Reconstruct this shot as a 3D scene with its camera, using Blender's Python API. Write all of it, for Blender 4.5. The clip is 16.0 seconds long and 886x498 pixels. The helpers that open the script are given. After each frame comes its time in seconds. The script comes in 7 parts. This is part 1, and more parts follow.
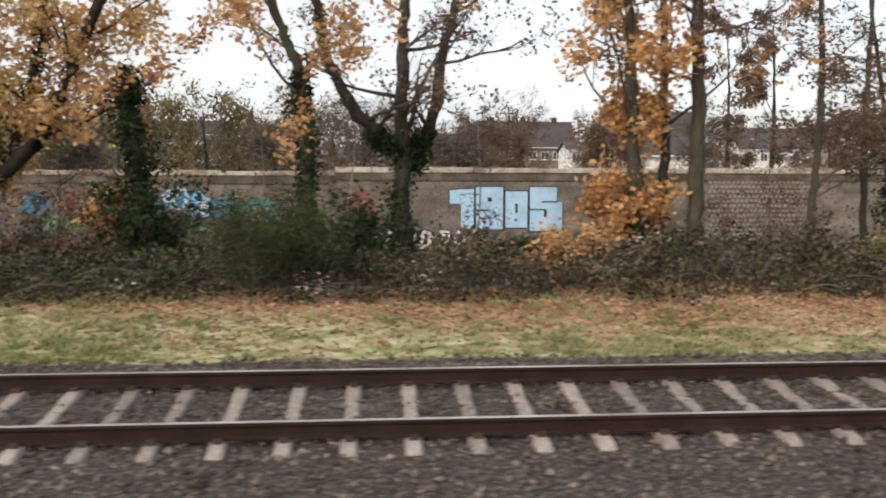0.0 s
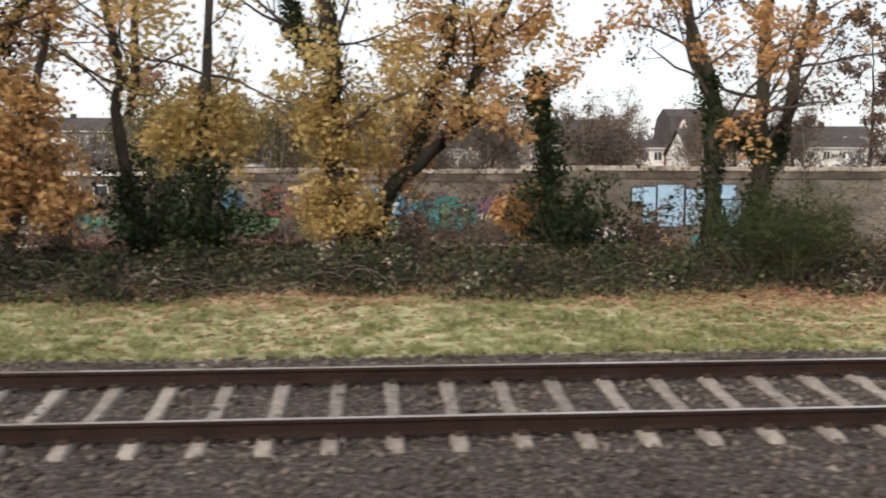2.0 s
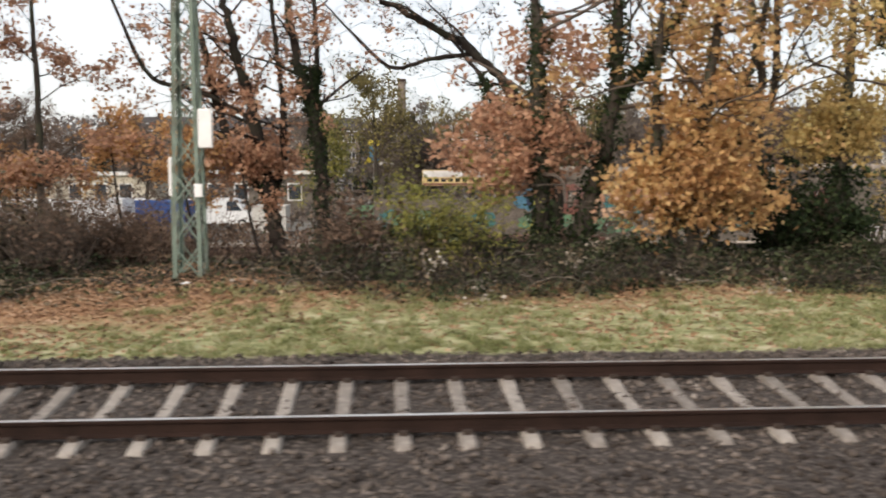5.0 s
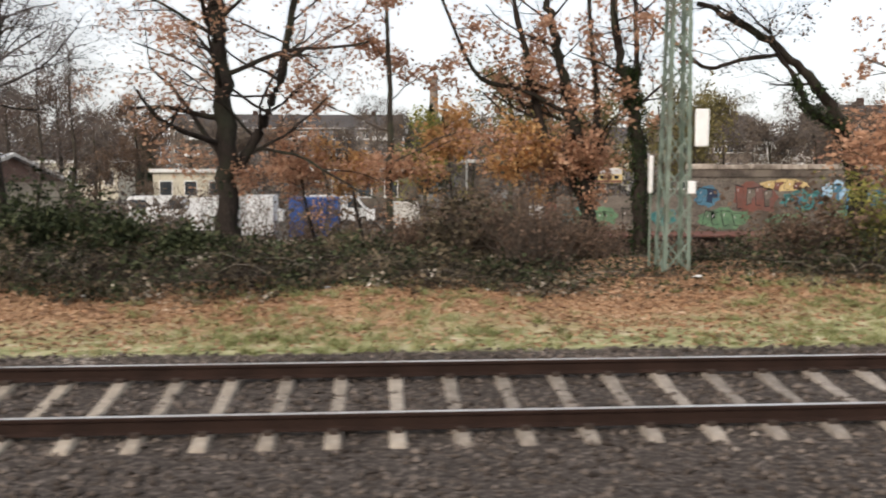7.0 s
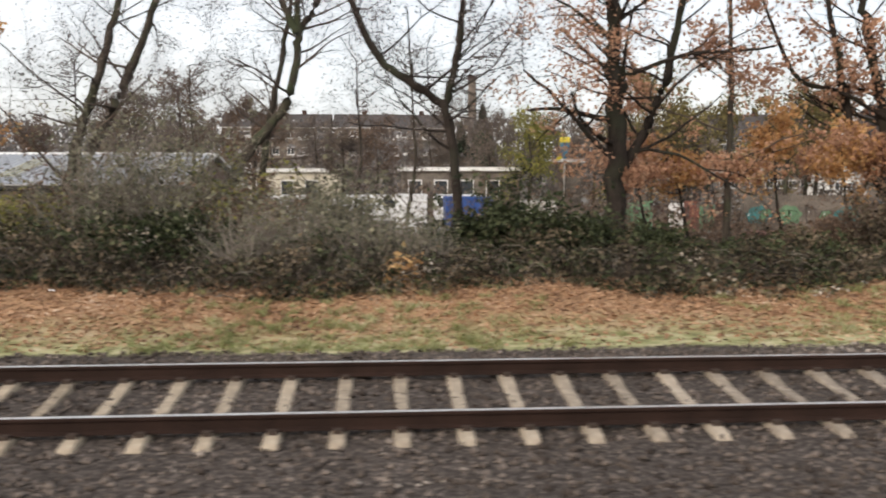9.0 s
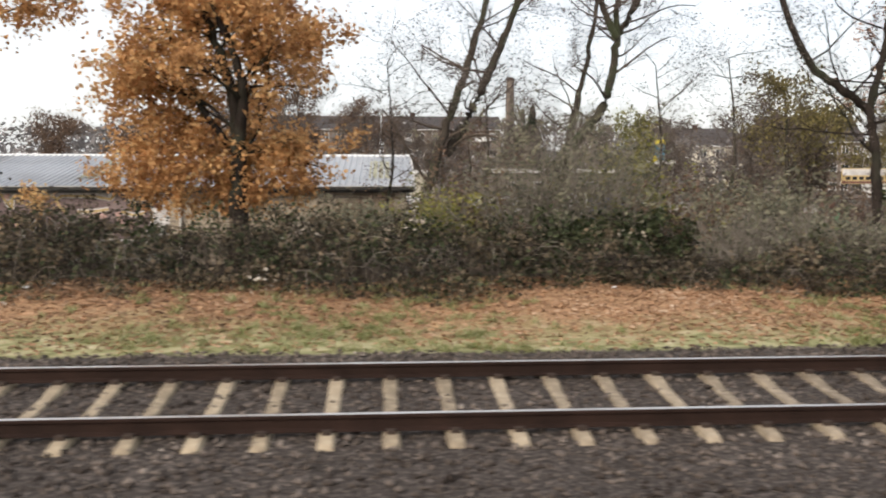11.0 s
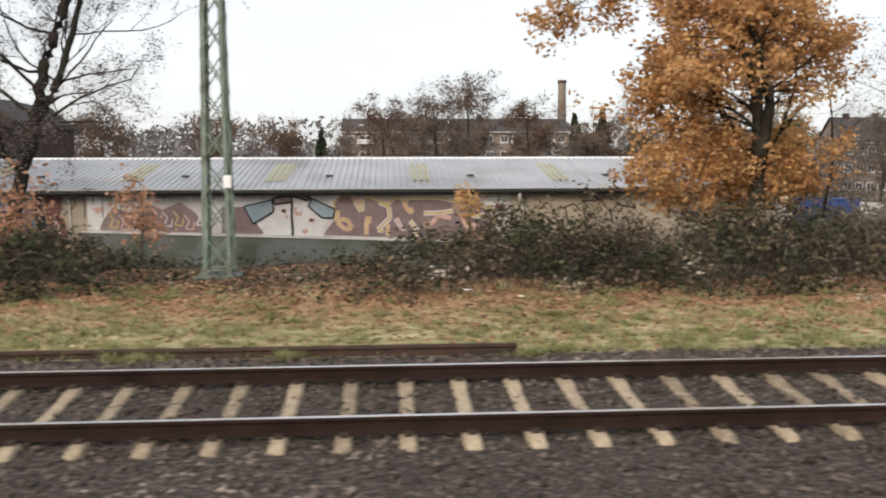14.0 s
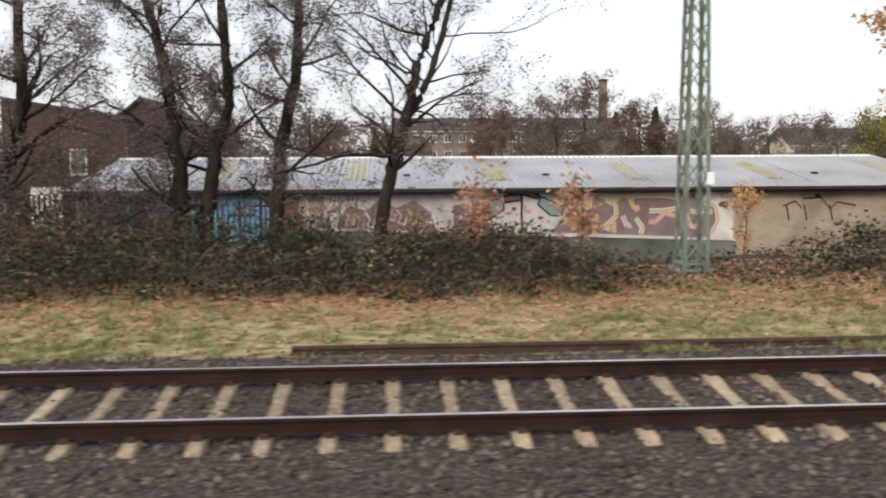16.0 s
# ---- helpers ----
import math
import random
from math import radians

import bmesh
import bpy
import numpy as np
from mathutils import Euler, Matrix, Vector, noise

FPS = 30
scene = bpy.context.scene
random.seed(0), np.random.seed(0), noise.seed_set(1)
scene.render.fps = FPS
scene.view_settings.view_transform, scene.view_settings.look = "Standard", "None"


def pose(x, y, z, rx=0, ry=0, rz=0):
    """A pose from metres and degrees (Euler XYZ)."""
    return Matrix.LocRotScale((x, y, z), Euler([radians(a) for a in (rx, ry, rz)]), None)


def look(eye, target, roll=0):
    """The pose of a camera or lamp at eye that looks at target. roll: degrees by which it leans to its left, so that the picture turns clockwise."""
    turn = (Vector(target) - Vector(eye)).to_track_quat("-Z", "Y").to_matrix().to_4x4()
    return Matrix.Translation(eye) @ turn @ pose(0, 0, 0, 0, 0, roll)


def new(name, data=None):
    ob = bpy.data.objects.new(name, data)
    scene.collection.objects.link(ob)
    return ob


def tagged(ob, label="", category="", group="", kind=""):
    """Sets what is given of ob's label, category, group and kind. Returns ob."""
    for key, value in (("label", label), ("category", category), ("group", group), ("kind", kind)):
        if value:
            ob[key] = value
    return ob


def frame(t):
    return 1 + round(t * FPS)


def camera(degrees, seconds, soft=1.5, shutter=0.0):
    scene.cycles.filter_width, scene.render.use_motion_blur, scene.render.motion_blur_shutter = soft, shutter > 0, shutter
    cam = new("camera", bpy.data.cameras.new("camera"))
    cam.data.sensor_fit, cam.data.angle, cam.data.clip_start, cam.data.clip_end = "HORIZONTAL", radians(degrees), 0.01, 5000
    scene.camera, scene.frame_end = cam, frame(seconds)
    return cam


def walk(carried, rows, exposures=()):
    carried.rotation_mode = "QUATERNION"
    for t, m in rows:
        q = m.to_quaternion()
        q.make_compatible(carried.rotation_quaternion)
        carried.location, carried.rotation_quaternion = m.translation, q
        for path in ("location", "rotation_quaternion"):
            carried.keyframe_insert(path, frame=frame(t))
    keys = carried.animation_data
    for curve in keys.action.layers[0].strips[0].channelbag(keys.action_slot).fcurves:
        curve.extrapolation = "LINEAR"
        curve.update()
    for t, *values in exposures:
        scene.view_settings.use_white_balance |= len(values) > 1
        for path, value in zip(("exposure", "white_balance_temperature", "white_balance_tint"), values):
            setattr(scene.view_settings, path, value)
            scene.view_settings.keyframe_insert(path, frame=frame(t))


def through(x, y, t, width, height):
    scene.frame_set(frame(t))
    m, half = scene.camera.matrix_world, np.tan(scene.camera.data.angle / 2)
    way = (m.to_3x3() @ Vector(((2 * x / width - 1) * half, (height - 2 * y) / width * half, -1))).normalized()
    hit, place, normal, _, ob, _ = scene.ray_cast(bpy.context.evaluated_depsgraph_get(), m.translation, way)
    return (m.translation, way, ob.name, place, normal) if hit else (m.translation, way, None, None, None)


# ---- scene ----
# The world: x along the track, y away from the train, z up. y = 0 is the near rail, z = 0 the top of the rails.
cam = camera(56.5, 16.0, soft=2.0, shutter=0.33)
CAM_Y, CAM_Z = -7.6, 2.24
ROWS = [  # seconds, x, pitch, roll, yaw
    (0.0, -1.044, -4.794, -0.13, -4.489),
    (0.5, -3.553, -4.811, -0.22, -4.506),
    (1.0, -6.062, -4.845, -0.19, -4.515),
    (1.5, -8.584, -4.880, -0.24, -4.601),
    (2.0, -11.081, -4.957, -0.11, -4.558),
    (2.5, -13.548, -4.957, -0.03, -4.274),
    (3.0, -16.014, -4.897, -0.08, -4.068),
    (3.5, -18.486, -4.897, 0.08, -3.844),
    (4.0, -20.982, -4.923, 0.14, -3.698),
    (4.5, -23.501, -5.035, -0.02, -3.621),
    (5.0, -26.028, -5.087, -0.04, -3.621),
    (5.5, -28.562, -5.130, -0.04, -3.698),
    (6.0, -31.104, -5.173, -0.04, -3.775),
    (6.5, -33.657, -5.207, -0.04, -3.853),
    (7.0, -36.221, -5.285, -0.05, -3.939),
    (7.5, -38.795, -5.294, -0.05, -3.939),
    (8.0, -41.338, -5.371, -0.14, -3.818),
    (8.5, -43.895, -5.345, -0.07, -3.836),
    (9.0, -46.443, -5.328, -0.01, -3.810),
    (9.5, -48.949, -5.337, 0.00, -3.775),
    (10.0, -51.489, -5.302, -0.03, -3.741),
    (10.5, -54.013, -5.259, -0.05, -3.655),
    (11.0, -56.522, -5.216, -0.03, -3.672),
    (11.5, -59.028, -5.173, -0.01, -3.689),
    (12.0, -61.543, -5.130, 0.02, -3.707),
    (12.5, -64.082, -5.156, 0.09, -3.681),
    (13.0, -66.645, -5.199, 0.16, -3.698),
    (13.5, -69.161, -5.095, 0.22, -3.767),
    (14.0, -71.683, -5.061, 0.22, -3.758),
    (14.5, -74.164, -5.078, 0.24, -3.612),
    (15.0, -76.682, -5.018, 0.18, -3.560),
    (15.5, -79.197, -4.966, 0.25, -3.483),
    (16.0, -81.687, -5.095, 0.35, -3.354),
]
EXPOSURES = [(0.0, -0.55), (9.0, -0.55), (10.5, -0.5), (12.5, -0.5), (13.5, -0.63), (15.0, -0.63), (16.0, -0.6)]
walk(cam, [(t, pose(x, CAM_Y, CAM_Z, 90 + p, r, w)) for t, x, p, r, w in ROWS], EXPOSURES)

# Everything but the track is drawn on a plan with units of its own, which metres() turns into metres.
UNIT, DEEP, SLANT = 1.10865, 1.28929, 0.02271


def metres(x, y, z):
    """A place on the plan, in metres."""
    return Vector((UNIT * x + SLANT * (y + 5.446), DEEP * (y + 5.446) + CAM_Y, CAM_Z + UNIT * (z - 1.891)))


def planned(ob, y=6.0):
    """Lays an object drawn in plan units, at about the depth y, out in metres."""
    ob.matrix_basis = Matrix.Translation(metres(0, 0, 0) + Vector((SLANT * y, 0, 0))) @ Matrix.Diagonal((UNIT, DEEP, UNIT, 1))
    return ob


# ---- light: a bright, overcast autumn day ----
world = bpy.data.worlds.new("overcast_sky")
scene.world = world
world.use_nodes = True
wn, wl = world.node_tree.nodes, world.node_tree.links
wn.clear()
sky = wn.new("ShaderNodeTexSky")
sky.sky_type = "NISHITA"
sky.sun_disc = False
sky.sun_elevation = radians(31)
sky.sun_rotation = radians(217)
sky.dust_density = 4.0
sky_part = wn.new("ShaderNodeBackground")
sky_part.inputs["Strength"].default_value = 0.10
wl.new(sky.outputs["Color"], sky_part.inputs["Color"])
cloud_noise = wn.new("ShaderNodeTexNoise")
cloud_noise.inputs["Scale"].default_value = 2.2
cloud_noise.inputs["Detail"].default_value = 6
cloud_ramp = wn.new("ShaderNodeValToRGB")
cloud_ramp.color_ramp.elements[0].position, cloud_ramp.color_ramp.elements[0].color = 0.3, (0.93, 0.945, 0.97, 1)
cloud_ramp.color_ramp.elements[1].position, cloud_ramp.color_ramp.elements[1].color = 0.62, (1, 0.995, 0.985, 1)
coord = wn.new("ShaderNodeTexCoord")
stretch = wn.new("ShaderNodeMapping")
stretch.inputs["Scale"].default_value = (1, 1, 3)
wl.new(coord.outputs["Generated"], stretch.inputs["Vector"])
wl.new(stretch.outputs["Vector"], cloud_noise.inputs["Vector"])
wl.new(cloud_noise.outputs["Fac"], cloud_ramp.inputs["Fac"])
cloud_part = wn.new("ShaderNodeBackground")
cloud_part.inputs["Strength"].default_value = 1.32
wl.new(cloud_ramp.outputs["Color"], cloud_part.inputs["Color"])
both = wn.new("ShaderNodeAddShader")
world_out = wn.new("ShaderNodeOutputWorld")
wl.new(sky_part.outputs[0], both.inputs[0])
wl.new(cloud_part.outputs[0], both.inputs[1])
wl.new(both.outputs[0], world_out.inputs["Surface"])
sun_data = bpy.data.lights.new("sun", "SUN")
sun_data.energy, sun_data.angle, sun_data.color = 3.0, radians(14), (1.0, 0.87, 0.74)
sun = new("sun", sun_data)
sun.matrix_world = look((-36, -48, 36), (0, 0, 0))

# ---- materials ----
def shader(name):
    m = bpy.data.materials.new(name)
    m.use_nodes = True
    n = m.node_tree.nodes
    return m, n, m.node_tree.links, n["Principled BSDF"]


def ramp_of(n, stops):
    r = n.new("ShaderNodeValToRGB")
    e = r.color_ramp.elements
    while len(e) < len(stops):
        e.new(0.5)
    for el, (p, c) in zip(e, stops):
        el.position, el.color = p, (*c, 1)
    return r


def surface(name, dark, light, scale=3.0, rough=0.8, metal=0.0, bump=0.3, fine=40.0, stain=None, stain_scale=0.6, stretch=(1, 1, 1), spec=0.3):
    """A surface with variation at two scales, an optional stain, and fine relief."""
    m, n, l, b = shader(name)
    co = n.new("ShaderNodeTexCoord")
    mp = n.new("ShaderNodeMapping")
    mp.inputs["Scale"].default_value = stretch
    l.new(co.outputs["Object"], mp.inputs["Vector"])
    big, small = n.new("ShaderNodeTexNoise"), n.new("ShaderNodeTexNoise")
    big.inputs["Scale"].default_value, small.inputs["Scale"].default_value = scale, fine
    big.inputs["Detail"].default_value = small.inputs["Detail"].default_value = 5
    l.new(mp.outputs[0], big.inputs["Vector"])
    l.new(mp.outputs[0], small.inputs["Vector"])
    mix = n.new("ShaderNodeMath")
    mix.operation = "MULTIPLY_ADD"
    mix.inputs[1].default_value = 0.55
    half = n.new("ShaderNodeMath")
    half.operation = "MULTIPLY"
    half.inputs[1].default_value = 0.45
    l.new(small.outputs["Fac"], half.inputs[0])
    l.new(big.outputs["Fac"], mix.inputs[0])
    l.new(half.outputs[0], mix.inputs[2])
    r = ramp_of(n, [(0.32, dark), (0.68, light)])
    l.new(mix.outputs[0], r.inputs["Fac"])
    col = r.outputs["Color"]
    if stain:
        sn = n.new("ShaderNodeTexNoise")
        sn.inputs["Scale"].default_value, sn.inputs["Detail"].default_value = stain_scale, 7
        l.new(co.outputs["Object"], sn.inputs["Vector"])
        sr = ramp_of(n, [(0.5, (0, 0, 0)), (0.66, (0.8, 0.8, 0.8))])
        l.new(sn.outputs["Fac"], sr.inputs["Fac"])
        mx = n.new("ShaderNodeMix")
        mx.data_type = "RGBA"
        l.new(sr.outputs["Color"], mx.inputs["Factor"])
        l.new(col, mx.inputs["A"])
        mx.inputs["B"].default_value = (*stain, 1)
        col = mx.outputs["Result"]
    l.new(col, b.inputs["Base Color"])
    b.inputs["Roughness"].default_value, b.inputs["Metallic"].default_value = rough, metal
    b.inputs["Specular IOR Level"].default_value = spec
    if bump:
        bp = n.new("ShaderNodeBump")
        bp.inputs["Strength"].default_value, bp.inputs["Distance"].default_value = bump, 0.02
        l.new(small.outputs["Fac"], bp.inputs["Height"])
        l.new(bp.outputs["Normal"], b.inputs["Normal"])
    return m


def leafy(name, stops, rough=0.6, through=0.25):
    """Leaves whose colour changes from leaf to leaf and in patches over the crown."""
    m, n, l, b = shader(name)
    geo, co, nz = n.new("ShaderNodeNewGeometry"), n.new("ShaderNodeTexCoord"), n.new("ShaderNodeTexNoise")
    nz.inputs["Scale"].default_value, nz.inputs["Detail"].default_value = 0.7, 3
    l.new(co.outputs["Object"], nz.inputs["Vector"])
    a = n.new("ShaderNodeMath")
    a.operation = "MULTIPLY"
    a.inputs[1].default_value = 0.62
    l.new(geo.outputs["Random Per Island"], a.inputs[0])
    s = n.new("ShaderNodeMath")
    s.operation = "MULTIPLY_ADD"
    s.inputs[1].default_value = 0.9
    l.new(nz.outputs["Fac"], s.inputs[0])
    l.new(a.outputs[0], s.inputs[2])
    off = n.new("ShaderNodeMath")
    off.operation = "SUBTRACT"
    off.inputs[1].default_value = 0.26
    l.new(s.outputs[0], off.inputs[0])
    r = ramp_of(n, stops)
    l.new(off.outputs[0], r.inputs["Fac"])
    l.new(r.outputs["Color"], b.inputs["Base Color"])
    b.inputs["Roughness"].default_value = rough
    b.inputs["Specular IOR Level"].default_value = 0.12
    tr, mx = n.new("ShaderNodeBsdfTranslucent"), n.new("ShaderNodeMixShader")
    l.new(r.outputs["Color"], tr.inputs["Color"])
    mx.inputs["Fac"].default_value = through
    l.new(b.outputs[0], mx.inputs[1])
    l.new(tr.outputs[0], mx.inputs[2])
    l.new(mx.outputs[0], n["Material Output"].inputs["Surface"])
    return m


M = {}
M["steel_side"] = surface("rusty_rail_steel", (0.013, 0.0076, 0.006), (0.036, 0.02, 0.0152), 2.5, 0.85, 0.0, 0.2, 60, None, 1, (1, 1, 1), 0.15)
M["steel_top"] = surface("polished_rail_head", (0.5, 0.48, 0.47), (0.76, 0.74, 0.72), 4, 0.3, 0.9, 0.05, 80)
M["old_steel"] = surface("rusty_old_rail", (0.03, 0.02, 0.016), (0.09, 0.055, 0.04), 3, 0.85, 0.05, 0.3, 50)
M["clip"] = surface("rail_fastening", (0.03, 0.022, 0.018), (0.07, 0.05, 0.04), 8, 0.7, 0.2, 0.1, 60)
M["bark"] = surface("grey_brown_bark", (0.022, 0.018, 0.015), (0.09, 0.076, 0.062), 6, 0.9, 0, 0.8, 30, (0.06, 0.075, 0.04), 1.2, (1, 1, 0.25), 0.1)
M["bark_dark"] = surface("dark_bark", (0.012, 0.0095, 0.0085), (0.05, 0.04, 0.034), 6, 0.9, 0, 0.8, 30, (0.04, 0.045, 0.03), 1.0, (1, 1, 0.25), 0.1)
M["twig"] = surface("twig_bark", (0.045, 0.036, 0.03), (0.15, 0.12, 0.098), 5, 0.9, 0, 0.2, 30, None, 1, (1, 1, 1), 0.1)
M["concrete"] = surface("taupe_render", (0.055, 0.047, 0.04), (0.25, 0.217, 0.185), 0.8, 0.9, 0, 0.7, 8, (0.085, 0.072, 0.057), 0.6, (1, 1, 2.2))
# Darker brown for the strip along the top of the wall.
M["band"] = surface("dark_brown_band", (0.04, 0.034, 0.029), (0.13, 0.105, 0.088), 1.2, 0.9, 0, 0.5, 9, (0.2, 0.17, 0.14), 0.7)
M["block"] = surface("pale_screen_block", (0.17, 0.15, 0.13), (0.3, 0.27, 0.235), 1.5, 0.9, 0, 0.3, 12)
M["plinth"] = surface("grey_green_plinth", (0.12, 0.13, 0.12), (0.2, 0.21, 0.2), 0.8, 0.9, 0, 0.3, 15, (0.07, 0.085, 0.055), 0.6)
M["brick_dark"] = surface("dark_brick", (0.034, 0.021, 0.018), (0.088, 0.056, 0.047), 1.5, 0.9, 0, 0.5, 12)
# Brick of the distant buildings, greyed and lightened to carry haze in its colour.
M["brick_brown"] = surface("brown_brick_facade", (0.16, 0.13, 0.108), (0.26, 0.215, 0.18), 0.6, 0.9, 0, 0.4, 6)
M["roof_tile"] = surface("dark_roof_tiles", (0.035, 0.03, 0.03), (0.085, 0.075, 0.072), 0.5, 0.8, 0, 0.5, 5)
M["white_render"] = surface("white_render", (0.62, 0.61, 0.58), (0.82, 0.81, 0.78), 0.4, 0.85, 0, 0.1, 6)
M["yellow_render"] = surface("pale_render", (0.5, 0.46, 0.36), (0.66, 0.62, 0.52), 0.4, 0.85, 0, 0.1, 6)
M["glass"] = surface("dark_window", (0.02, 0.025, 0.03), (0.07, 0.08, 0.09), 0.7, 0.12, 0, 0, 3, None, 1, (1, 1, 1), 0.6)
M["window_white"] = surface("white_window_frame", (0.7, 0.7, 0.69), (0.82, 0.82, 0.8), 1, 0.5, 0, 0, 5)
M["roof_sheet"] = surface("grey_corrugated_roof", (0.26, 0.275, 0.30), (0.42, 0.435, 0.46), 0.35, 0.5, 0.0, 0.15, 9, (0.2, 0.2, 0.2), 0.25)
M["roof_light"] = surface("yellowed_roof_light", (0.2, 0.19, 0.11), (0.4, 0.37, 0.22), 2, 0.4, 0, 0.1, 9)
M["gable_brick"] = surface("weathered_red_brick", (0.1, 0.058, 0.046), (0.19, 0.115, 0.092), 1.2, 0.9, 0, 0.4, 12)
M["gutter"] = surface("dark_gutter", (0.03, 0.03, 0.03), (0.07, 0.07, 0.065), 2, 0.5, 0.2, 0.1, 20)
M["pipe"] = surface("pale_downpipe", (0.45, 0.43, 0.4), (0.62, 0.6, 0.56), 2, 0.5, 0, 0.1, 20)
M["mast"] = surface("green_grey_mast_paint", (0.12, 0.165, 0.13), (0.24, 0.29, 0.245), 2.5, 0.65, 0.1, 0.15, 30, (0.10, 0.085, 0.06), 1.6)
M["sign"] = surface("white_sign", (0.7, 0.7, 0.7), (0.85, 0.85, 0.84), 2, 0.5, 0, 0, 10)
M["ledge"] = surface("stone_coping", (0.15, 0.12, 0.1), (0.6, 0.53, 0.45), 0.55, 0.9, 0, 0.3, 4, (0.1, 0.08, 0.065), 0.8)
M["ivy"] = leafy("ivy_leaves", [(0.1, (0.01, 0.016, 0.008)), (0.5, (0.022, 0.036, 0.015)), (0.9, (0.05, 0.068, 0.026))], 0.72, 0.08)
M["gold"] = leafy("golden_leaves", [(0.05, (0.2, 0.115, 0.060)), (0.35, (0.5, 0.29, 0.138)), (0.6, (0.65, 0.42, 0.192)), (0.85, (0.7, 0.52, 0.252)), (1.0, (0.54, 0.48, 0.240))], 0.6, 0.45)
M["yellow"] = leafy("yellow_leaves", [(0.05, (0.2, 0.15, 0.06)), (0.35, (0.47, 0.335, 0.14)), (0.6, (0.63, 0.47, 0.2)), (0.85, (0.66, 0.545, 0.25)), (1.0, (0.49, 0.49, 0.24))], 0.6, 0.45)
M["orange"] = leafy("orange_leaves", [(0.05, (0.19, 0.1, 0.05)), (0.4, (0.52, 0.285, 0.125)), (0.75, (0.68, 0.43, 0.2)), (1.0, (0.68, 0.52, 0.27))], 0.6, 0.4)
M["rust"] = leafy("rusty_leaves", [(0.05, (0.2, 0.11, 0.075)), (0.4, (0.45, 0.25, 0.16)), (0.75, (0.63, 0.39, 0.255)), (1.0, (0.68, 0.5, 0.35))], 0.6, 0.4)
M["pale_leaf"] = leafy("bleached_dead_leaves", [(0.1, (0.16, 0.13, 0.1)), (0.5, (0.34, 0.295, 0.24)), (0.9, (0.55, 0.5, 0.43)), (1.0, (0.7, 0.66, 0.6))], 0.8, 0.1)
M["brown"] = leafy("withered_leaves", [(0.05, (0.05, 0.035, 0.025)), (0.45, (0.14, 0.095, 0.07)), (0.8, (0.23, 0.155, 0.11)), (1.0, (0.28, 0.2, 0.12))], 0.7, 0.25)
M["lime"] = leafy("yellow_green_leaves", [(0.05, (0.08, 0.085, 0.025)), (0.45, (0.2, 0.2, 0.055)), (0.8, (0.33, 0.3, 0.09)), (1.0, (0.38, 0.33, 0.1))], 0.6, 0.3)
M["bramble"] = leafy("bramble_leaves", [(0.1, (0.012, 0.01, 0.007)), (0.4, (0.054, 0.044, 0.029)), (0.65, (0.128, 0.103, 0.068)), (0.9, (0.215, 0.162, 0.11)), (1.0, (0.3, 0.23, 0.165))], 0.6, 0.15)
M["sage"] = leafy("grey_green_withered_leaves", [(0.1, (0.08, 0.08, 0.06)), (0.5, (0.18, 0.175, 0.125)), (0.9, (0.3, 0.28, 0.19)), (1.0, (0.36, 0.34, 0.2))], 0.7, 0.25)
M["pale_twig"] = surface("pale_grey_twigs", (0.12, 0.105, 0.09), (0.34, 0.3, 0.255), 5, 0.9, 0, 0.2, 30, None, 1, (1, 1, 1), 0.1)
M["alder"] = leafy("alder_twigs_and_catkins", [(0.1, (0.07, 0.058, 0.056)), (0.5, (0.16, 0.135, 0.128)), (0.9, (0.27, 0.225, 0.195)), (1.0, (0.32, 0.24, 0.17))], 0.8, 0.35)
M["bramble_green"] = leafy("evergreen_bramble_leaves", [(0.1, (0.008, 0.012, 0.005)), (0.5, (0.036, 0.046, 0.021)), (0.95, (0.115, 0.125, 0.066))], 0.65, 0.12)
M["broom"] = leafy("dark_green_broom", [(0.1, (0.016, 0.024, 0.009)), (0.5, (0.036, 0.05, 0.016)), (0.95, (0.075, 0.08, 0.03))], 0.6, 0.1)
M["grass"] = leafy("autumn_grass", [(0.1, (0.1, 0.12, 0.042)), (0.45, (0.255, 0.272, 0.112)), (0.75, (0.405, 0.395, 0.215)), (1.0, (0.57, 0.53, 0.36))], 0.7, 0.3)
M["litter"] = leafy("fallen_leaves", [(0.1, (0.1, 0.06, 0.042)), (0.45, (0.29, 0.165, 0.095)), (0.75, (0.45, 0.285, 0.175)), (1.0, (0.6, 0.47, 0.35))], 0.8, 0.1)
M["stone"] = leafy("ballast_stones", [(0.1, (0.028, 0.022, 0.019)), (0.5, (0.086, 0.07, 0.06)), (0.85, (0.175, 0.145, 0.125)), (1.0, (0.42, 0.37, 0.32))], 0.9, 0.0)


M["tan_brick"] = surface("pale_tan_brick", (0.3, 0.25, 0.19), (0.46, 0.4, 0.32), 0.8, 0.9, 0, 0.4, 12, (0.2, 0.16, 0.12), 0.5, (1, 1, 2.5))
M["blue_paint"] = surface("light_blue_paint", (0.28, 0.45, 0.62), (0.42, 0.6, 0.76), 1.5, 0.7, 0, 0.15, 15, (0.24, 0.36, 0.48), 0.9)
M["teal_paint"] = surface("teal_paint", (0.03, 0.13, 0.135), (0.085, 0.27, 0.27), 1.6, 0.7, 0, 0.15, 15, (0.05, 0.12, 0.12), 1.2)
M["green_paint"] = surface("green_paint", (0.07, 0.16, 0.09), (0.18, 0.29, 0.17), 1.6, 0.7, 0, 0.15, 15, (0.09, 0.13, 0.09), 1.2)
M["black_paint"] = surface("black_paint", (0.008, 0.008, 0.01), (0.025, 0.024, 0.025), 2, 0.6, 0, 0.1, 15)
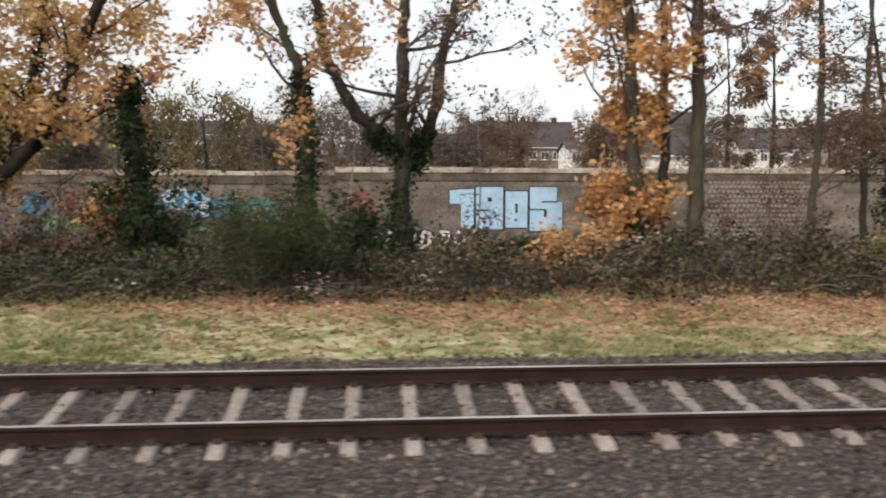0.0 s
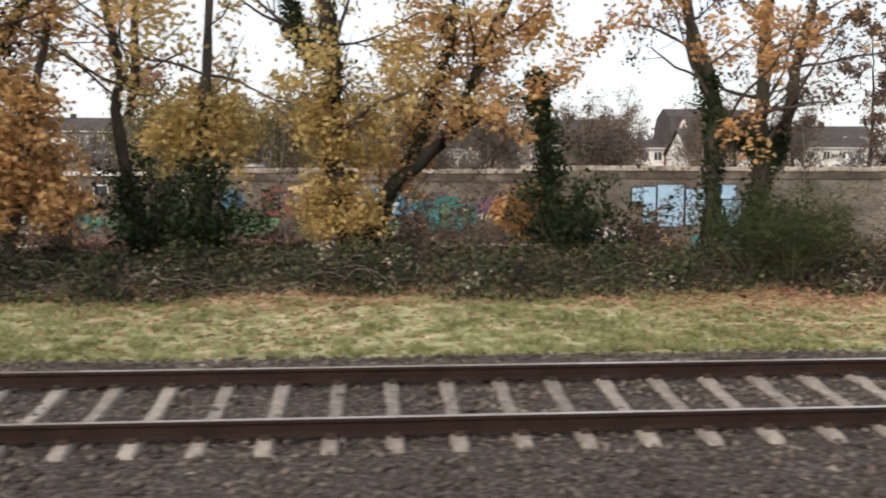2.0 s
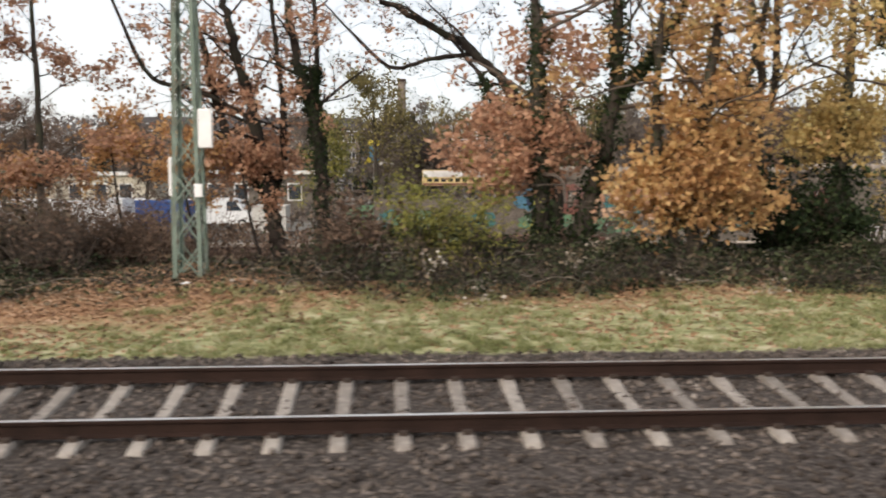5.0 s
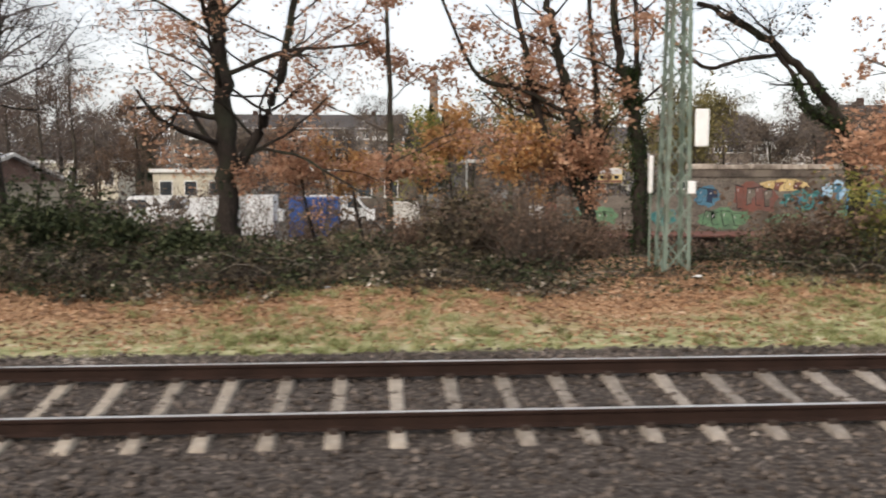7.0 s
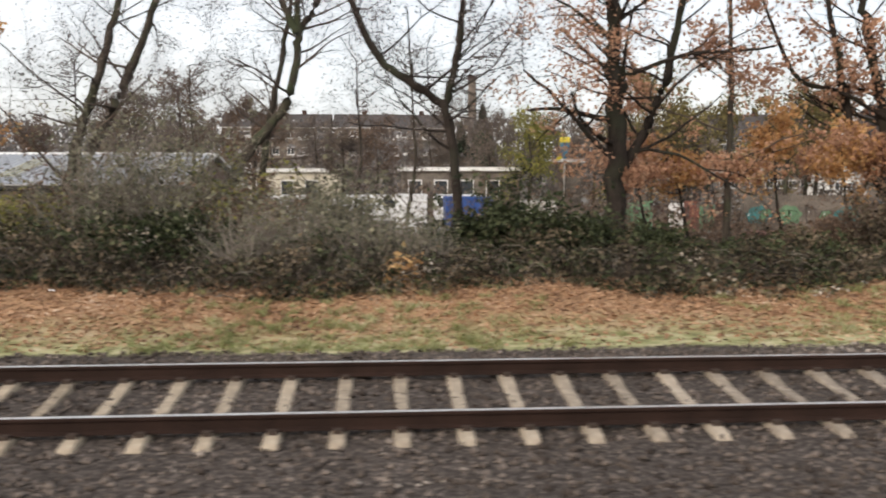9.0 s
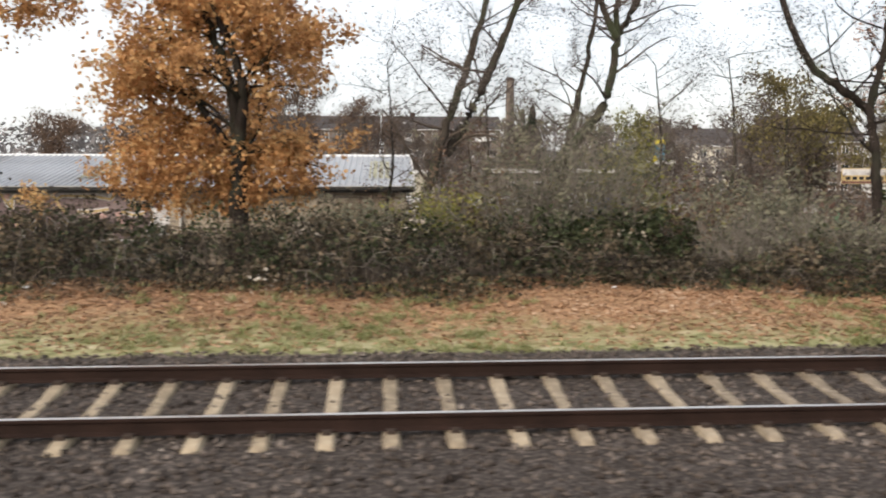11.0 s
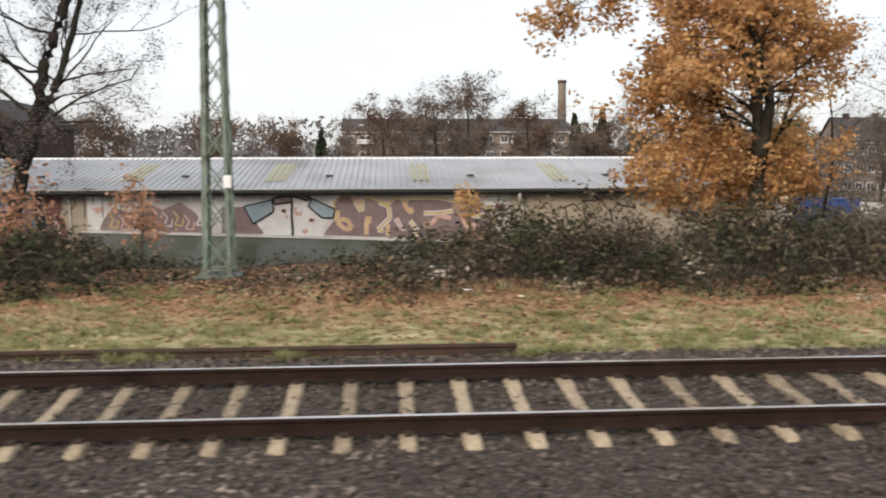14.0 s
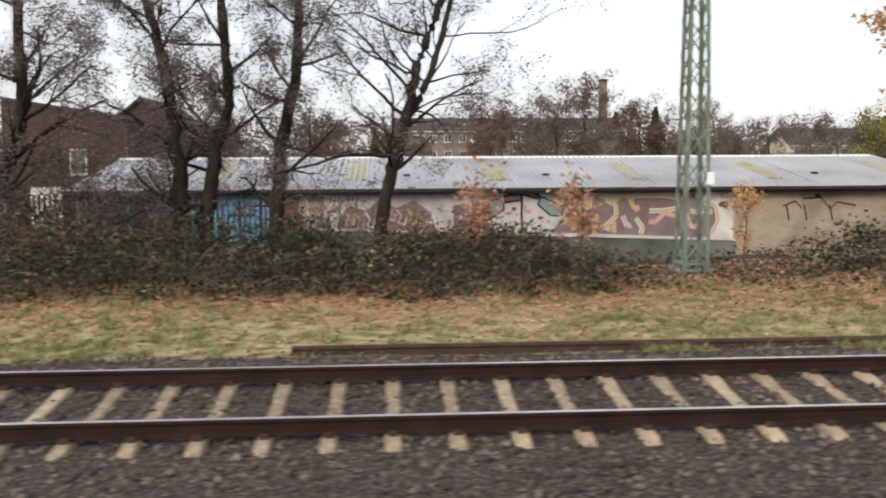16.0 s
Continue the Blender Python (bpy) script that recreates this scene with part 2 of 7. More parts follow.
M["white_paint"] = surface("white_wall_paint", (0.55, 0.54, 0.53), (0.76, 0.75, 0.745), 1.2, 0.75, 0, 0.15, 15, (0.42, 0.385, 0.365), 0.7)
M["mauve_paint"] = surface("mauve_paint", (0.165, 0.12, 0.12), (0.26, 0.195, 0.195), 1.2, 0.75, 0, 0.15, 15, (0.3, 0.24, 0.23), 0.9)
M["bright_cyan"] = surface("bright_cyan_paint", (0.1, 0.32, 0.55), (0.25, 0.52, 0.76), 1.5, 0.7, 0, 0.15, 15)
M["pink_paint"] = surface("pink_paint", (0.5, 0.3, 0.26), (0.66, 0.45, 0.4), 2, 0.7, 0, 0.1, 15)
M["red_brick"] = surface("pinkish_red_brick", (0.25, 0.13, 0.115), (0.36, 0.2, 0.175), 0.8, 0.9, 0, 0.3, 10)
M["yellow_paint"] = surface("ochre_paint", (0.46, 0.33, 0.13), (0.64, 0.5, 0.27), 2, 0.7, 0, 0.1, 15)
M["red_paint"] = surface("brick_red_paint", (0.13, 0.055, 0.042), (0.22, 0.095, 0.075), 1.6, 0.75, 0, 0.1, 15, (0.16, 0.1, 0.09), 0.9)
M["dark_blue"] = surface("dark_blue_boards", (0.015, 0.025, 0.05), (0.04, 0.06, 0.11), 1.5, 0.7, 0, 0.2, 15)
M["cyan_paint"] = surface("cyan_paint", (0.04, 0.12, 0.18), (0.1, 0.22, 0.31), 1.5, 0.7, 0, 0.15, 15)
M["pale_blue"] = surface("grey_blue_paint", (0.2, 0.27, 0.31), (0.32, 0.39, 0.43), 1.5, 0.7, 0, 0.15, 15, (0.4, 0.42, 0.42), 0.9)
M["violet_paint"] = surface("violet_paint", (0.1, 0.06, 0.16), (0.2, 0.13, 0.26), 1.5, 0.7, 0, 0.15, 15)
M["container_blue"] = surface("blue_container_paint", (0.02, 0.06, 0.22), (0.05, 0.11, 0.32), 1, 0.5, 0, 0.1, 15)
M["van_white"] = surface("white_bodywork", (0.6, 0.61, 0.62), (0.78, 0.79, 0.8), 0.5, 0.3, 0, 0, 5, None, 1, (1, 1, 1), 0.5)
M["rubber"] = surface("black_rubber", (0.012, 0.012, 0.012), (0.03, 0.03, 0.03), 4, 0.8, 0, 0.1, 30)
# Distant crowns, lightened towards haze in the colour itself.
M["far_leaf"] = leafy("far_bare_crowns", [(0.1, (0.07, 0.06, 0.055)), (0.5, (0.14, 0.115, 0.1)), (0.85, (0.2, 0.155, 0.115)), (1.0, (0.18, 0.17, 0.1))], 0.8, 0.1)
M["olive"] = leafy("olive_yellow_crowns", [(0.1, (0.07, 0.06, 0.03)), (0.5, (0.16, 0.135, 0.06)), (0.9, (0.27, 0.225, 0.09)), (1.0, (0.32, 0.25, 0.1))], 0.7, 0.2)
# Far woods: aerial haze is mixed into these leaf colours.
M["hazy"] = leafy("haze_tinted_far_woods", [(0.1, (0.13, 0.122, 0.12)), (0.5, (0.2, 0.185, 0.18)), (0.9, (0.28, 0.26, 0.25)), (1.0, (0.32, 0.28, 0.24))], 0.9, 0.1)
M["conifer"] = leafy("dark_conifer", [(0.1, (0.014, 0.022, 0.014)), (0.6, (0.035, 0.05, 0.03)), (1.0, (0.06, 0.075, 0.04))], 0.7, 0.05)


def plain(name, colour, rough=0.7, vary=0.25):
    return surface(name, tuple(c * (1 - vary) for c in colour), tuple(min(1, c * (1 + vary)) for c in colour), 1.2, rough, 0, 0.1, 15)


def sleeper_concrete():
    m, n, l, b = shader("sleeper_concrete")
    info, co, nz = n.new("ShaderNodeObjectInfo"), n.new("ShaderNodeTexCoord"), n.new("ShaderNodeTexNoise")
    nz.inputs["Scale"].default_value, nz.inputs["Detail"].default_value = 9, 6
    l.new(co.outputs["Object"], nz.inputs["Vector"])
    add = n.new("ShaderNodeMath")
    add.operation = "MULTIPLY_ADD"
    add.inputs[1].default_value = 0.4
    l.new(info.outputs["Random"], add.inputs[0])
    l.new(nz.outputs["Fac"], add.inputs[2])
    r = ramp_of(n, [(0.35, (0.15, 0.117, 0.078)), (0.7, (0.3, 0.24, 0.165)), (1.0, (0.41, 0.335, 0.235))])
    l.new(add.outputs[0], r.inputs["Fac"])
    sep, reach = n.new("ShaderNodeSeparateXYZ"), n.new("ShaderNodeMapRange")
    l.new(info.outputs["Location"], sep.inputs[0])
    reach.inputs["From Min"].default_value, reach.inputs["From Max"].default_value = -58, -30
    l.new(sep.outputs["X"], reach.inputs["Value"])
    grey = ramp_of(n, [(0.35, (0.12, 0.104, 0.09)), (0.7, (0.23, 0.2, 0.175)), (1.0, (0.32, 0.285, 0.25))])
    l.new(add.outputs[0], grey.inputs["Fac"])
    mx = n.new("ShaderNodeMix")
    mx.data_type = "RGBA"
    l.new(reach.outputs["Result"], mx.inputs["Factor"])
    l.new(r.outputs["Color"], mx.inputs["A"])
    l.new(grey.outputs["Color"], mx.inputs["B"])
    l.new(mx.outputs["Result"], b.inputs["Base Color"])
    b.inputs["Roughness"].default_value = 0.9
    return m


M["sleeper"] = sleeper_concrete()


def ground_material():
    """Ballast, grass, leaf litter, soil and yards, by how far the ground lies from the track."""
    m, n, l, b = shader("trackside_ground")
    co, sep = n.new("ShaderNodeTexCoord"), n.new("ShaderNodeSeparateXYZ")
    l.new(co.outputs["Object"], sep.inputs[0])
    big, mid, fine = (n.new("ShaderNodeTexNoise") for _ in range(3))
    for z, s in ((big, 0.35), (mid, 2.0), (fine, 22.0)):
        z.inputs["Scale"].default_value, z.inputs["Detail"].default_value = s, 6
        l.new(co.outputs["Object"], z.inputs["Vector"])

    def edge(at, soft, wobble, src=sep.outputs["Y"]):
        """0 nearer than at, 1 past it, with an uneven border."""
        a = n.new("ShaderNodeMath")
        a.operation = "MULTIPLY_ADD"
        a.inputs[1].default_value = wobble
        l.new(mid.outputs["Fac"], a.inputs[0])
        l.new(src, a.inputs[2])
        r = n.new("ShaderNodeMapRange")
        r.inputs["From Min"].default_value, r.inputs["From Max"].default_value = at - soft + wobble / 2, at + soft + wobble / 2
        l.new(a.outputs[0], r.inputs["Value"])
        return r.outputs["Result"]

    def mixed(fac, a, c):
        x = n.new("ShaderNodeMix")
        x.data_type = "RGBA"
        l.new(fac, x.inputs["Factor"])
        l.new(a, x.inputs["A"])
        l.new(c, x.inputs["B"])
        return x.outputs["Result"]

    def tone(src, stops):
        r = ramp_of(n, stops)
        l.new(src.outputs["Fac"], r.inputs["Fac"])
        return r.outputs["Color"]

    ballast = tone(fine, [(0.35, (0.024, 0.02, 0.017)), (0.58, (0.075, 0.062, 0.055)), (0.72, (0.16, 0.135, 0.12))])
    tuft = n.new("ShaderNodeTexNoise")
    tuft.inputs["Scale"].default_value, tuft.inputs["Detail"].default_value, tuft.inputs["Roughness"].default_value = 3.2, 9, 0.68
    wide = n.new("ShaderNodeMapping")
    wide.inputs["Scale"].default_value = (0.7, 1.5, 1)
    l.new(co.outputs["Object"], wide.inputs["Vector"])
    l.new(wide.outputs[0], tuft.inputs["Vector"])
    grass = tone(tuft, [(0.3, (0.075, 0.075, 0.035)), (0.43, (0.205, 0.212, 0.098)), (0.52, (0.335, 0.33, 0.175)), (0.6, (0.43, 0.392, 0.25)), (0.7, (0.57, 0.495, 0.365))])
    litter = tone(fine, [(0.3, (0.12, 0.07, 0.042)), (0.5, (0.31, 0.183, 0.1)), (0.7, (0.48, 0.315, 0.185))])
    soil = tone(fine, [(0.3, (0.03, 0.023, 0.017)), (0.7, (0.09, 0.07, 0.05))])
    yard = tone(big, [(0.3, (0.12, 0.115, 0.1)), (0.7, (0.22, 0.21, 0.19))])
    c = mixed(edge(3.2, 0.08, 0.3), ballast, grass)
    along = n.new("ShaderNodeMapRange")
    along.inputs["From Min"].default_value, along.inputs["From Max"].default_value = -100, 20
    l.new(sep.outputs["X"], along.inputs["Value"])
    dry = ramp_of(n, [(0.0, (0.55, 0.55, 0.55)), (0.3, (0.5, 0.5, 0.5)), (0.42, (0.15, 0.15, 0.15)), (0.6, (0, 0, 0))])
    l.new(along.outputs["Result"], dry.inputs["Fac"])
    straw = tone(tuft, [(0.32, (0.06, 0.048, 0.02)), (0.5, (0.2, 0.16, 0.068)), (0.68, (0.42, 0.345, 0.175))])
    c = mixed(dry.outputs["Color"], c, mixed(edge(3.2, 0.08, 0.3), c, straw))
    green = ramp_of(n, [(0.0, (0.5, 0.5, 0.5)), (0.22, (0.55, 0.55, 0.55)), (0.3, (0.6, 0.6, 0.6)), (0.42, (0.1, 0.1, 0.1)), (0.58, (0.2, 0.2, 0.2)), (0.66, (1, 1, 1)), (0.78, (1, 1, 1)), (0.84, (0.25, 0.25, 0.25)), (1.0, (0.2, 0.2, 0.2))])
    l.new(along.outputs["Result"], green.inputs["Fac"])
    shift = n.new("ShaderNodeMath")
    shift.operation = "MULTIPLY"
    shift.inputs[1].default_value = -2.0
    l.new(green.outputs["Color"], shift.inputs[0])
    here = n.new("ShaderNodeMath")
    here.operation = "ADD"
    l.new(sep.outputs["Y"], here.inputs[0])
    l.new(shift.outputs[0], here.inputs[1])
    c = mixed(edge(3.9, 0.7, 1.8, here.outputs[0]), c, litter)
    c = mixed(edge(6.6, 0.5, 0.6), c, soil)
    c = mixed(edge(26.0, 2.0, 3.0), c, yard)
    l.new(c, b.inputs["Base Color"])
    b.inputs["Roughness"].default_value = 0.95
    b.inputs["Specular IOR Level"].default_value = 0.15
    bp = n.new("ShaderNodeBump")
    bp.inputs["Strength"].default_value, bp.inputs["Distance"].default_value = 0.7, 0.04
    l.new(fine.outputs["Fac"], bp.inputs["Height"])
    l.new(bp.outputs["Normal"], b.inputs["Normal"])
    return m


M["ground"] = ground_material()

# ---- mesh helpers ----
def mesh_of(name, verts, faces, material, smooth=False):
    """A mesh from arrays: faces is an (n, 3) or (n, 4) array, or a list."""
    me = bpy.data.meshes.new(name)
    if isinstance(faces, np.ndarray):
        k, n = faces.shape[1], len(faces)
        me.vertices.add(len(verts))
        me.vertices.foreach_set("co", np.asarray(verts, np.float32).ravel())
        me.loops.add(n * k)
        me.loops.foreach_set("vertex_index", faces.astype(np.int32).ravel())
        me.polygons.add(n)
        me.polygons.foreach_set("loop_start", np.arange(0, n * k, k, dtype=np.int32))
        me.update(calc_edges=True)
    else:
        me.from_pydata([tuple(v) for v in verts], [], faces)
    if smooth:
        me.polygons.foreach_set("use_smooth", [True] * len(me.polygons))
    me.materials.append(material)
    return me


def thing(name, x, y, z, label, category, group="", turn=0.0, kind=""):
    ob = new(name)
    ob.matrix_basis = Matrix.Translation(metres(x, y, z)) @ Matrix.Rotation(radians(turn), 4, "Z") @ Matrix.Scale(UNIT, 4)
    ob.empty_display_size = 0.2
    return tagged(ob, label, category, group, kind)


def part(name, bm, material, parent, label=""):
    """Links a bmesh (or a ready mesh) as one mesh object under a thing or a part."""
    if isinstance(bm, bmesh.types.BMesh):
        me = bpy.data.meshes.new(name)
        bm.to_mesh(me)
        bm.free()
        me.materials.append(material)
    else:
        me = bm
    ob = new(name, me)
    ob.parent = parent
    return tagged(ob, label)


def box(x0, y0, z0, x1, y1, z1, bevel=0.0):
    bm = bmesh.new()
    bmesh.ops.create_cube(bm, size=1)
    for v in bm.verts:
        v.co = ((x0 + x1) / 2 + v.co.x * (x1 - x0), (y0 + y1) / 2 + v.co.y * (y1 - y0), (z0 + z1) / 2 + v.co.z * (z1 - z0))
    if bevel:
        bmesh.ops.bevel(bm, geom=bm.edges[:], offset=bevel, segments=1, affect="EDGES")
    return bm


def add_box(bm, x0, y0, z0, x1, y1, z1):
    vs = [bm.verts.new(p) for p in ((x0, y0, z0), (x1, y0, z0), (x1, y1, z0), (x0, y1, z0), (x0, y0, z1), (x1, y0, z1), (x1, y1, z1), (x0, y1, z1))]
    for f in ((3, 2, 1, 0), (4, 5, 6, 7), (0, 1, 5, 4), (1, 2, 6, 5), (2, 3, 7, 6), (3, 0, 4, 7)):
        bm.faces.new([vs[i] for i in f])
    return bm


def prism(outline, x0, x1):
    """A solid with the outline (y, z) drawn along x."""
    bm = bmesh.new()
    a = [bm.verts.new((x0, y, z)) for y, z in outline]
    b = [bm.verts.new((x1, y, z)) for y, z in outline]
    n = len(outline)
    for i in range(n):
        bm.faces.new((a[i], a[(i + 1) % n], b[(i + 1) % n], b[i]))
    bm.faces.new(a[::-1])
    bm.faces.new(b)
    bmesh.ops.recalc_face_normals(bm, faces=bm.faces[:])
    return bm


def slab(outline, y0, y1):
    """A solid with the outline (x, z) drawn along y."""
    bm = bmesh.new()
    a = [bm.verts.new((x, y0, z)) for x, z in outline]
    b = [bm.verts.new((x, y1, z)) for x, z in outline]
    n = len(outline)
    for i in range(n):
        bm.faces.new((a[i], a[(i + 1) % n], b[(i + 1) % n], b[i]))
    bm.faces.new(a)
    bm.faces.new(b[::-1])
    bmesh.ops.recalc_face_normals(bm, faces=bm.faces[:])
    return bm


def bar(bm, p, q, r, sides=5, r2=None):
    """A round bar between two points, added to bm."""
    p, q = Vector(p), Vector(q)
    d = (q - p).normalized()
    u = d.orthogonal().normalized()
    w = d.cross(u)
    r2 = r if r2 is None else r2
    rings = [[bm.verts.new(c + (u * math.cos(a) + w * math.sin(a)) * k) for a in (2 * math.pi * i / sides for i in range(sides))] for c, k in ((p, r), (q, r2))]
    for i in range(sides):
        j = (i + 1) % sides
        bm.faces.new((rings[0][i], rings[0][j], rings[1][j], rings[1][i]))
    bm.faces.new(rings[0][::-1])
    bm.faces.new(rings[1])
    return bm


# ---- the ground: one sheet from the track to the horizon ----
PROFILE_Y = [-3000, -60, -7, -1.878, -0.482, 0.216, 1.922, 2.233, 2.853, 3.241, 3.4, 6.0, 8.5, 10.0, 13.0, 17.0, 24.0, 3000]
PROFILE_Z = [-2.5, -1.5, -0.7, -0.454, -0.418, -0.356, -0.181, -0.19, -0.3, -0.325, -0.325, -0.06, 0.06, 0.0, -0.7, -1.7, -2.0, -2.0]


def ground_z(x, y):
    z = np.interp(y, PROFILE_Y, PROFILE_Z)
    near = np.clip((y - 2.9) / 1.5, 0, 1) * np.clip((30 - y) / 10, 0, 1) * np.clip((120 - abs(x)) / 20, 0, 1)
    return z + near * 0.05 * (np.sin(x * 0.83 + y * 0.6) + 0.6 * np.sin(x * 2.1 - y * 1.7))


gx = np.r_[-3000, -1000, -400, -200, -140, np.arange(-110, 40.1, 0.6), 60, 120, 300, 1000, 3000]
gy = np.r_[-3000, -600, -150, -60, -25, -12, np.arange(-7, -2.0, 0.6), np.arange(-1.9, 3.9, 0.15), np.arange(4.0, 12, 0.3), np.arange(12.3, 26, 1.0), 30, 40, 60, 100, 200, 500, 1200, 3000]
GX, GY = np.meshgrid(gx, gy, indexing="ij")
verts = np.stack([GX, GY, ground_z(GX, GY)], -1).reshape(-1, 3)
idx = np.arange(len(gx) * len(gy)).reshape(len(gx), len(gy))
faces = np.stack([idx[:-1, :-1], idx[1:, :-1], idx[1:, 1:], idx[:-1, 1:]], -1).reshape(-1, 4)
ground = tagged(planned(new("ground", mesh_of("ground", verts, faces, M["ground"], True))), "trackside ground of ballast, grass and fallen leaves", "ground", kind="structure")

# ---- the railway track ----
# The track is canted: its far rail lies 0.13 m above the near one.
TRACK_X0, TRACK_X1, STEP, PHASE = -115.2, 24.6, 0.6, 0.48
track = tagged(new("railway_track"), "railway track with rusty rails on pale concrete sleepers", "track")
track.matrix_basis = pose(0, 0, 0, 5.05, 0, 0)
RAIL = [(-0.0625, -0.172), (0.0625, -0.172), (0.0625, -0.160), (0.012, -0.142), (0.009, -0.05), (0.035, -0.036), (0.036, -0.012), (0.027, -0.002), (-0.027, -0.002), (-0.036, -0.012), (-0.035, -0.036), (-0.009, -0.05), (-0.012, -0.142), (-0.0625, -0.160)]


def rail(parent, y):
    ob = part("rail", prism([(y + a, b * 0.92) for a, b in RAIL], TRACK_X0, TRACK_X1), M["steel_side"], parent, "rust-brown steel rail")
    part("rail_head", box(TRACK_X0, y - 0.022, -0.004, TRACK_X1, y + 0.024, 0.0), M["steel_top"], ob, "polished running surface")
    return ob


rail(track, 0.0)
rail(track, 1.507)

# the cut-off rail lying in the grass
old = thing("old_rail", -69.2, 3.25, -0.2, "rusty disused rail half sunk in the grass", "rail")
part("rail", prism(RAIL, -5.95, 5.95), M["old_steel"], old)
part("rail_head", box(-5.95, -0.03, -0.0015, 5.95, 0.03, 0.004), M["old_steel"], old)
for k in range(2):
    part("fishplate", box(-5.9 + 11.2 * k, -0.03, -0.13, -5.3 + 11.2 * k, -0.012, -0.06, 0.004), M["clip"], old)

# ---- the long boundary wall with graffiti ----
WALL_Y = 28.7
wall = planned(thing("boundary_wall", 0, 0, 0, "long taupe rendered boundary wall covered in graffiti", "wall", kind="structure"), WALL_Y)
for x0, x1, z1 in ((-18.5, -4.0, 2.06), (-4.0, 45.0, 2.22)):
    part("wall_face", box(x0, WALL_Y, -2.3, x1, WALL_Y + 0.4, z1), M["concrete"], wall)
    part("dark_band", box(x0, WALL_Y - 0.06, z1 - 0.36, x1, WALL_Y - 0.003, z1), M["band"], wall, "dark brown band under the coping")
part("low_wall", box(-25.0, WALL_Y + 0.05, -2.3, -18.5, WALL_Y + 0.35, 0.75), M["concrete"], wall, "lower stretch of wall")
rng = np.random.default_rng(3)
x = -18.5
while x < 45:
    w = rng.uniform(1.3, 1.9)
    foot = 2.06 if x < -4.0 else 2.22
    part("coping_stone", box(x, WALL_Y - 0.1 - rng.uniform(0, 0.04), foot + 0.002, min(x + w - 0.02, 45), WALL_Y + 0.5, foot + 0.24 + rng.uniform(-0.03, 0.05), 0.03), M["ledge"], wall, "pale stone coping")
    x += w
x = -25.0
while x < 2.0:
    w = rng.uniform(1.6, 2.4)
    z = -1.3 if x > -15 else -0.98
    part("ledge_stone", box(x, WALL_Y - (0.5 if x > -15 else 2.2), z - 0.1, x + w - 0.02, WALL_Y - 0.07, z + rng.uniform(-0.02, 0.02), 0.02), M["red_paint"] if x < -15 else M["ledge"], wall, "worn ledge at the wall's foot")
    x += w
# pierced screen blocks
for i in range(22):
    for k in range(13):
        ob = part("screen_block", box(-0.075, -0.05, -0.075, 0.075, -0.003, 0.075), M["block"], wall) if i == k == 0 else new("screen_block", ob.data)
        ob.parent = wall
        ob.location = (14.7 + i * 0.235 + 0.11 * (k % 2), WALL_Y, -1.0 + k * 0.235)


def panel(name, outline, material, depth=0.006, y=WALL_Y, parent=wall, label=""):
    """Paint on a wall: a thin layer with the outline (x, z)."""
    return part(name, slab(outline, y - depth, y - 0.001), material, parent, label)


def rect(x0, z0, x1, z1):
    return [(x0, z0), (x1, z0), (x1, z1), (x0, z1)]


def blob(cx, cz, rx, rz, seed, n=18, rough=0.22):
    r = np.random.default_rng(seed)
    k = 1 + rough * r.normal(size=n)
    return [(cx + rx * k[i] * math.cos(2 * math.pi * i / n), cz + rz * k[i] * math.sin(2 * math.pi * i / n)) for i in range(n)]


def letter(outline, holes, fill, y, grow=0.06, parent=wall, label=""):
    """A painted letter: black edge, coloured fill and dark inner strokes."""
    xs, zs = [p[0] for p in outline], [p[1] for p in outline]
    cx, cz = (min(xs) + max(xs)) / 2, (min(zs) + max(zs)) / 2
    fx, fz = 1 + 2 * grow / (max(xs) - min(xs)), 1 + 2 * grow / (max(zs) - min(zs))
    ob = panel("graffiti_letter", [(cx + (a - cx) * fx, cz + (b - cz) * fz) for a, b in outline], M["black_paint"], 0.005, y, parent, label)
    part("fill", slab(outline, y - 0.011, y - 0.006), fill, ob)
    for h in holes:
        part("stroke", slab(h, y - 0.015, y - 0.012), M["black_paint"], ob)


NUMBER = "light blue painted number 1905 with black edges"
letter([(2.35, -0.45), (2.98, -0.45), (2.98, 1.45), (2.35, 1.45), (1.8, 1.38), (1.8, 0.75), (2.35, 0.75)], [], M["blue_paint"], WALL_Y, 0.06, wall, NUMBER)
letter([(3.08, -0.5), (4.4, -0.5), (4.4, 1.55), (3.08, 1.55)], [rect(3.1, 0.38, 3.75, 0.45), rect(3.65, 0.85, 3.85, 1.05), rect(3.2, 0.0, 3.8, 0.06)], M["blue_paint"], WALL_Y, 0.06, wall, NUMBER)
letter([(4.52, -0.42), (5.6, -0.42), (5.6, 1.34), (4.52, 1.34)], [rect(5.0, 0.3, 5.12, 0.75), rect(4.98, -0.1, 5.1, 0.0)], M["blue_paint"], WALL_Y, 0.06, wall, NUMBER)
letter([(5.72, -0.58), (7.32, -0.58), (7.32, 0.82), (7.05, 0.82), (7.05, 1.55), (5.72, 1.55)], [rect(6.3, 0.8, 7.05, 0.87), rect(5.72, 0.42, 6.5, 0.49), rect(6.42, 0.1, 6.56, 0.45)], M["blue_paint"], WALL_Y, 0.06, wall, NUMBER)
for i, (x0, x1) in enumerate(((4.8, 5.6), (5.65, 6.35), (6.4, 7.2), (7.25, 7.9))):
    letter([(x0, -1.75), (x1, -1.75), (x1, -0.95 + 0.05 * (i % 2)), (x0, -0.95)], [rect(x0 + 0.25, -1.5, x0 + 0.4, -1.15)], M["teal_paint"] if i < 3 else M["blue_paint"], WALL_Y, 0.03, wall, "small teal painted letters")
rng = np.random.default_rng(5)
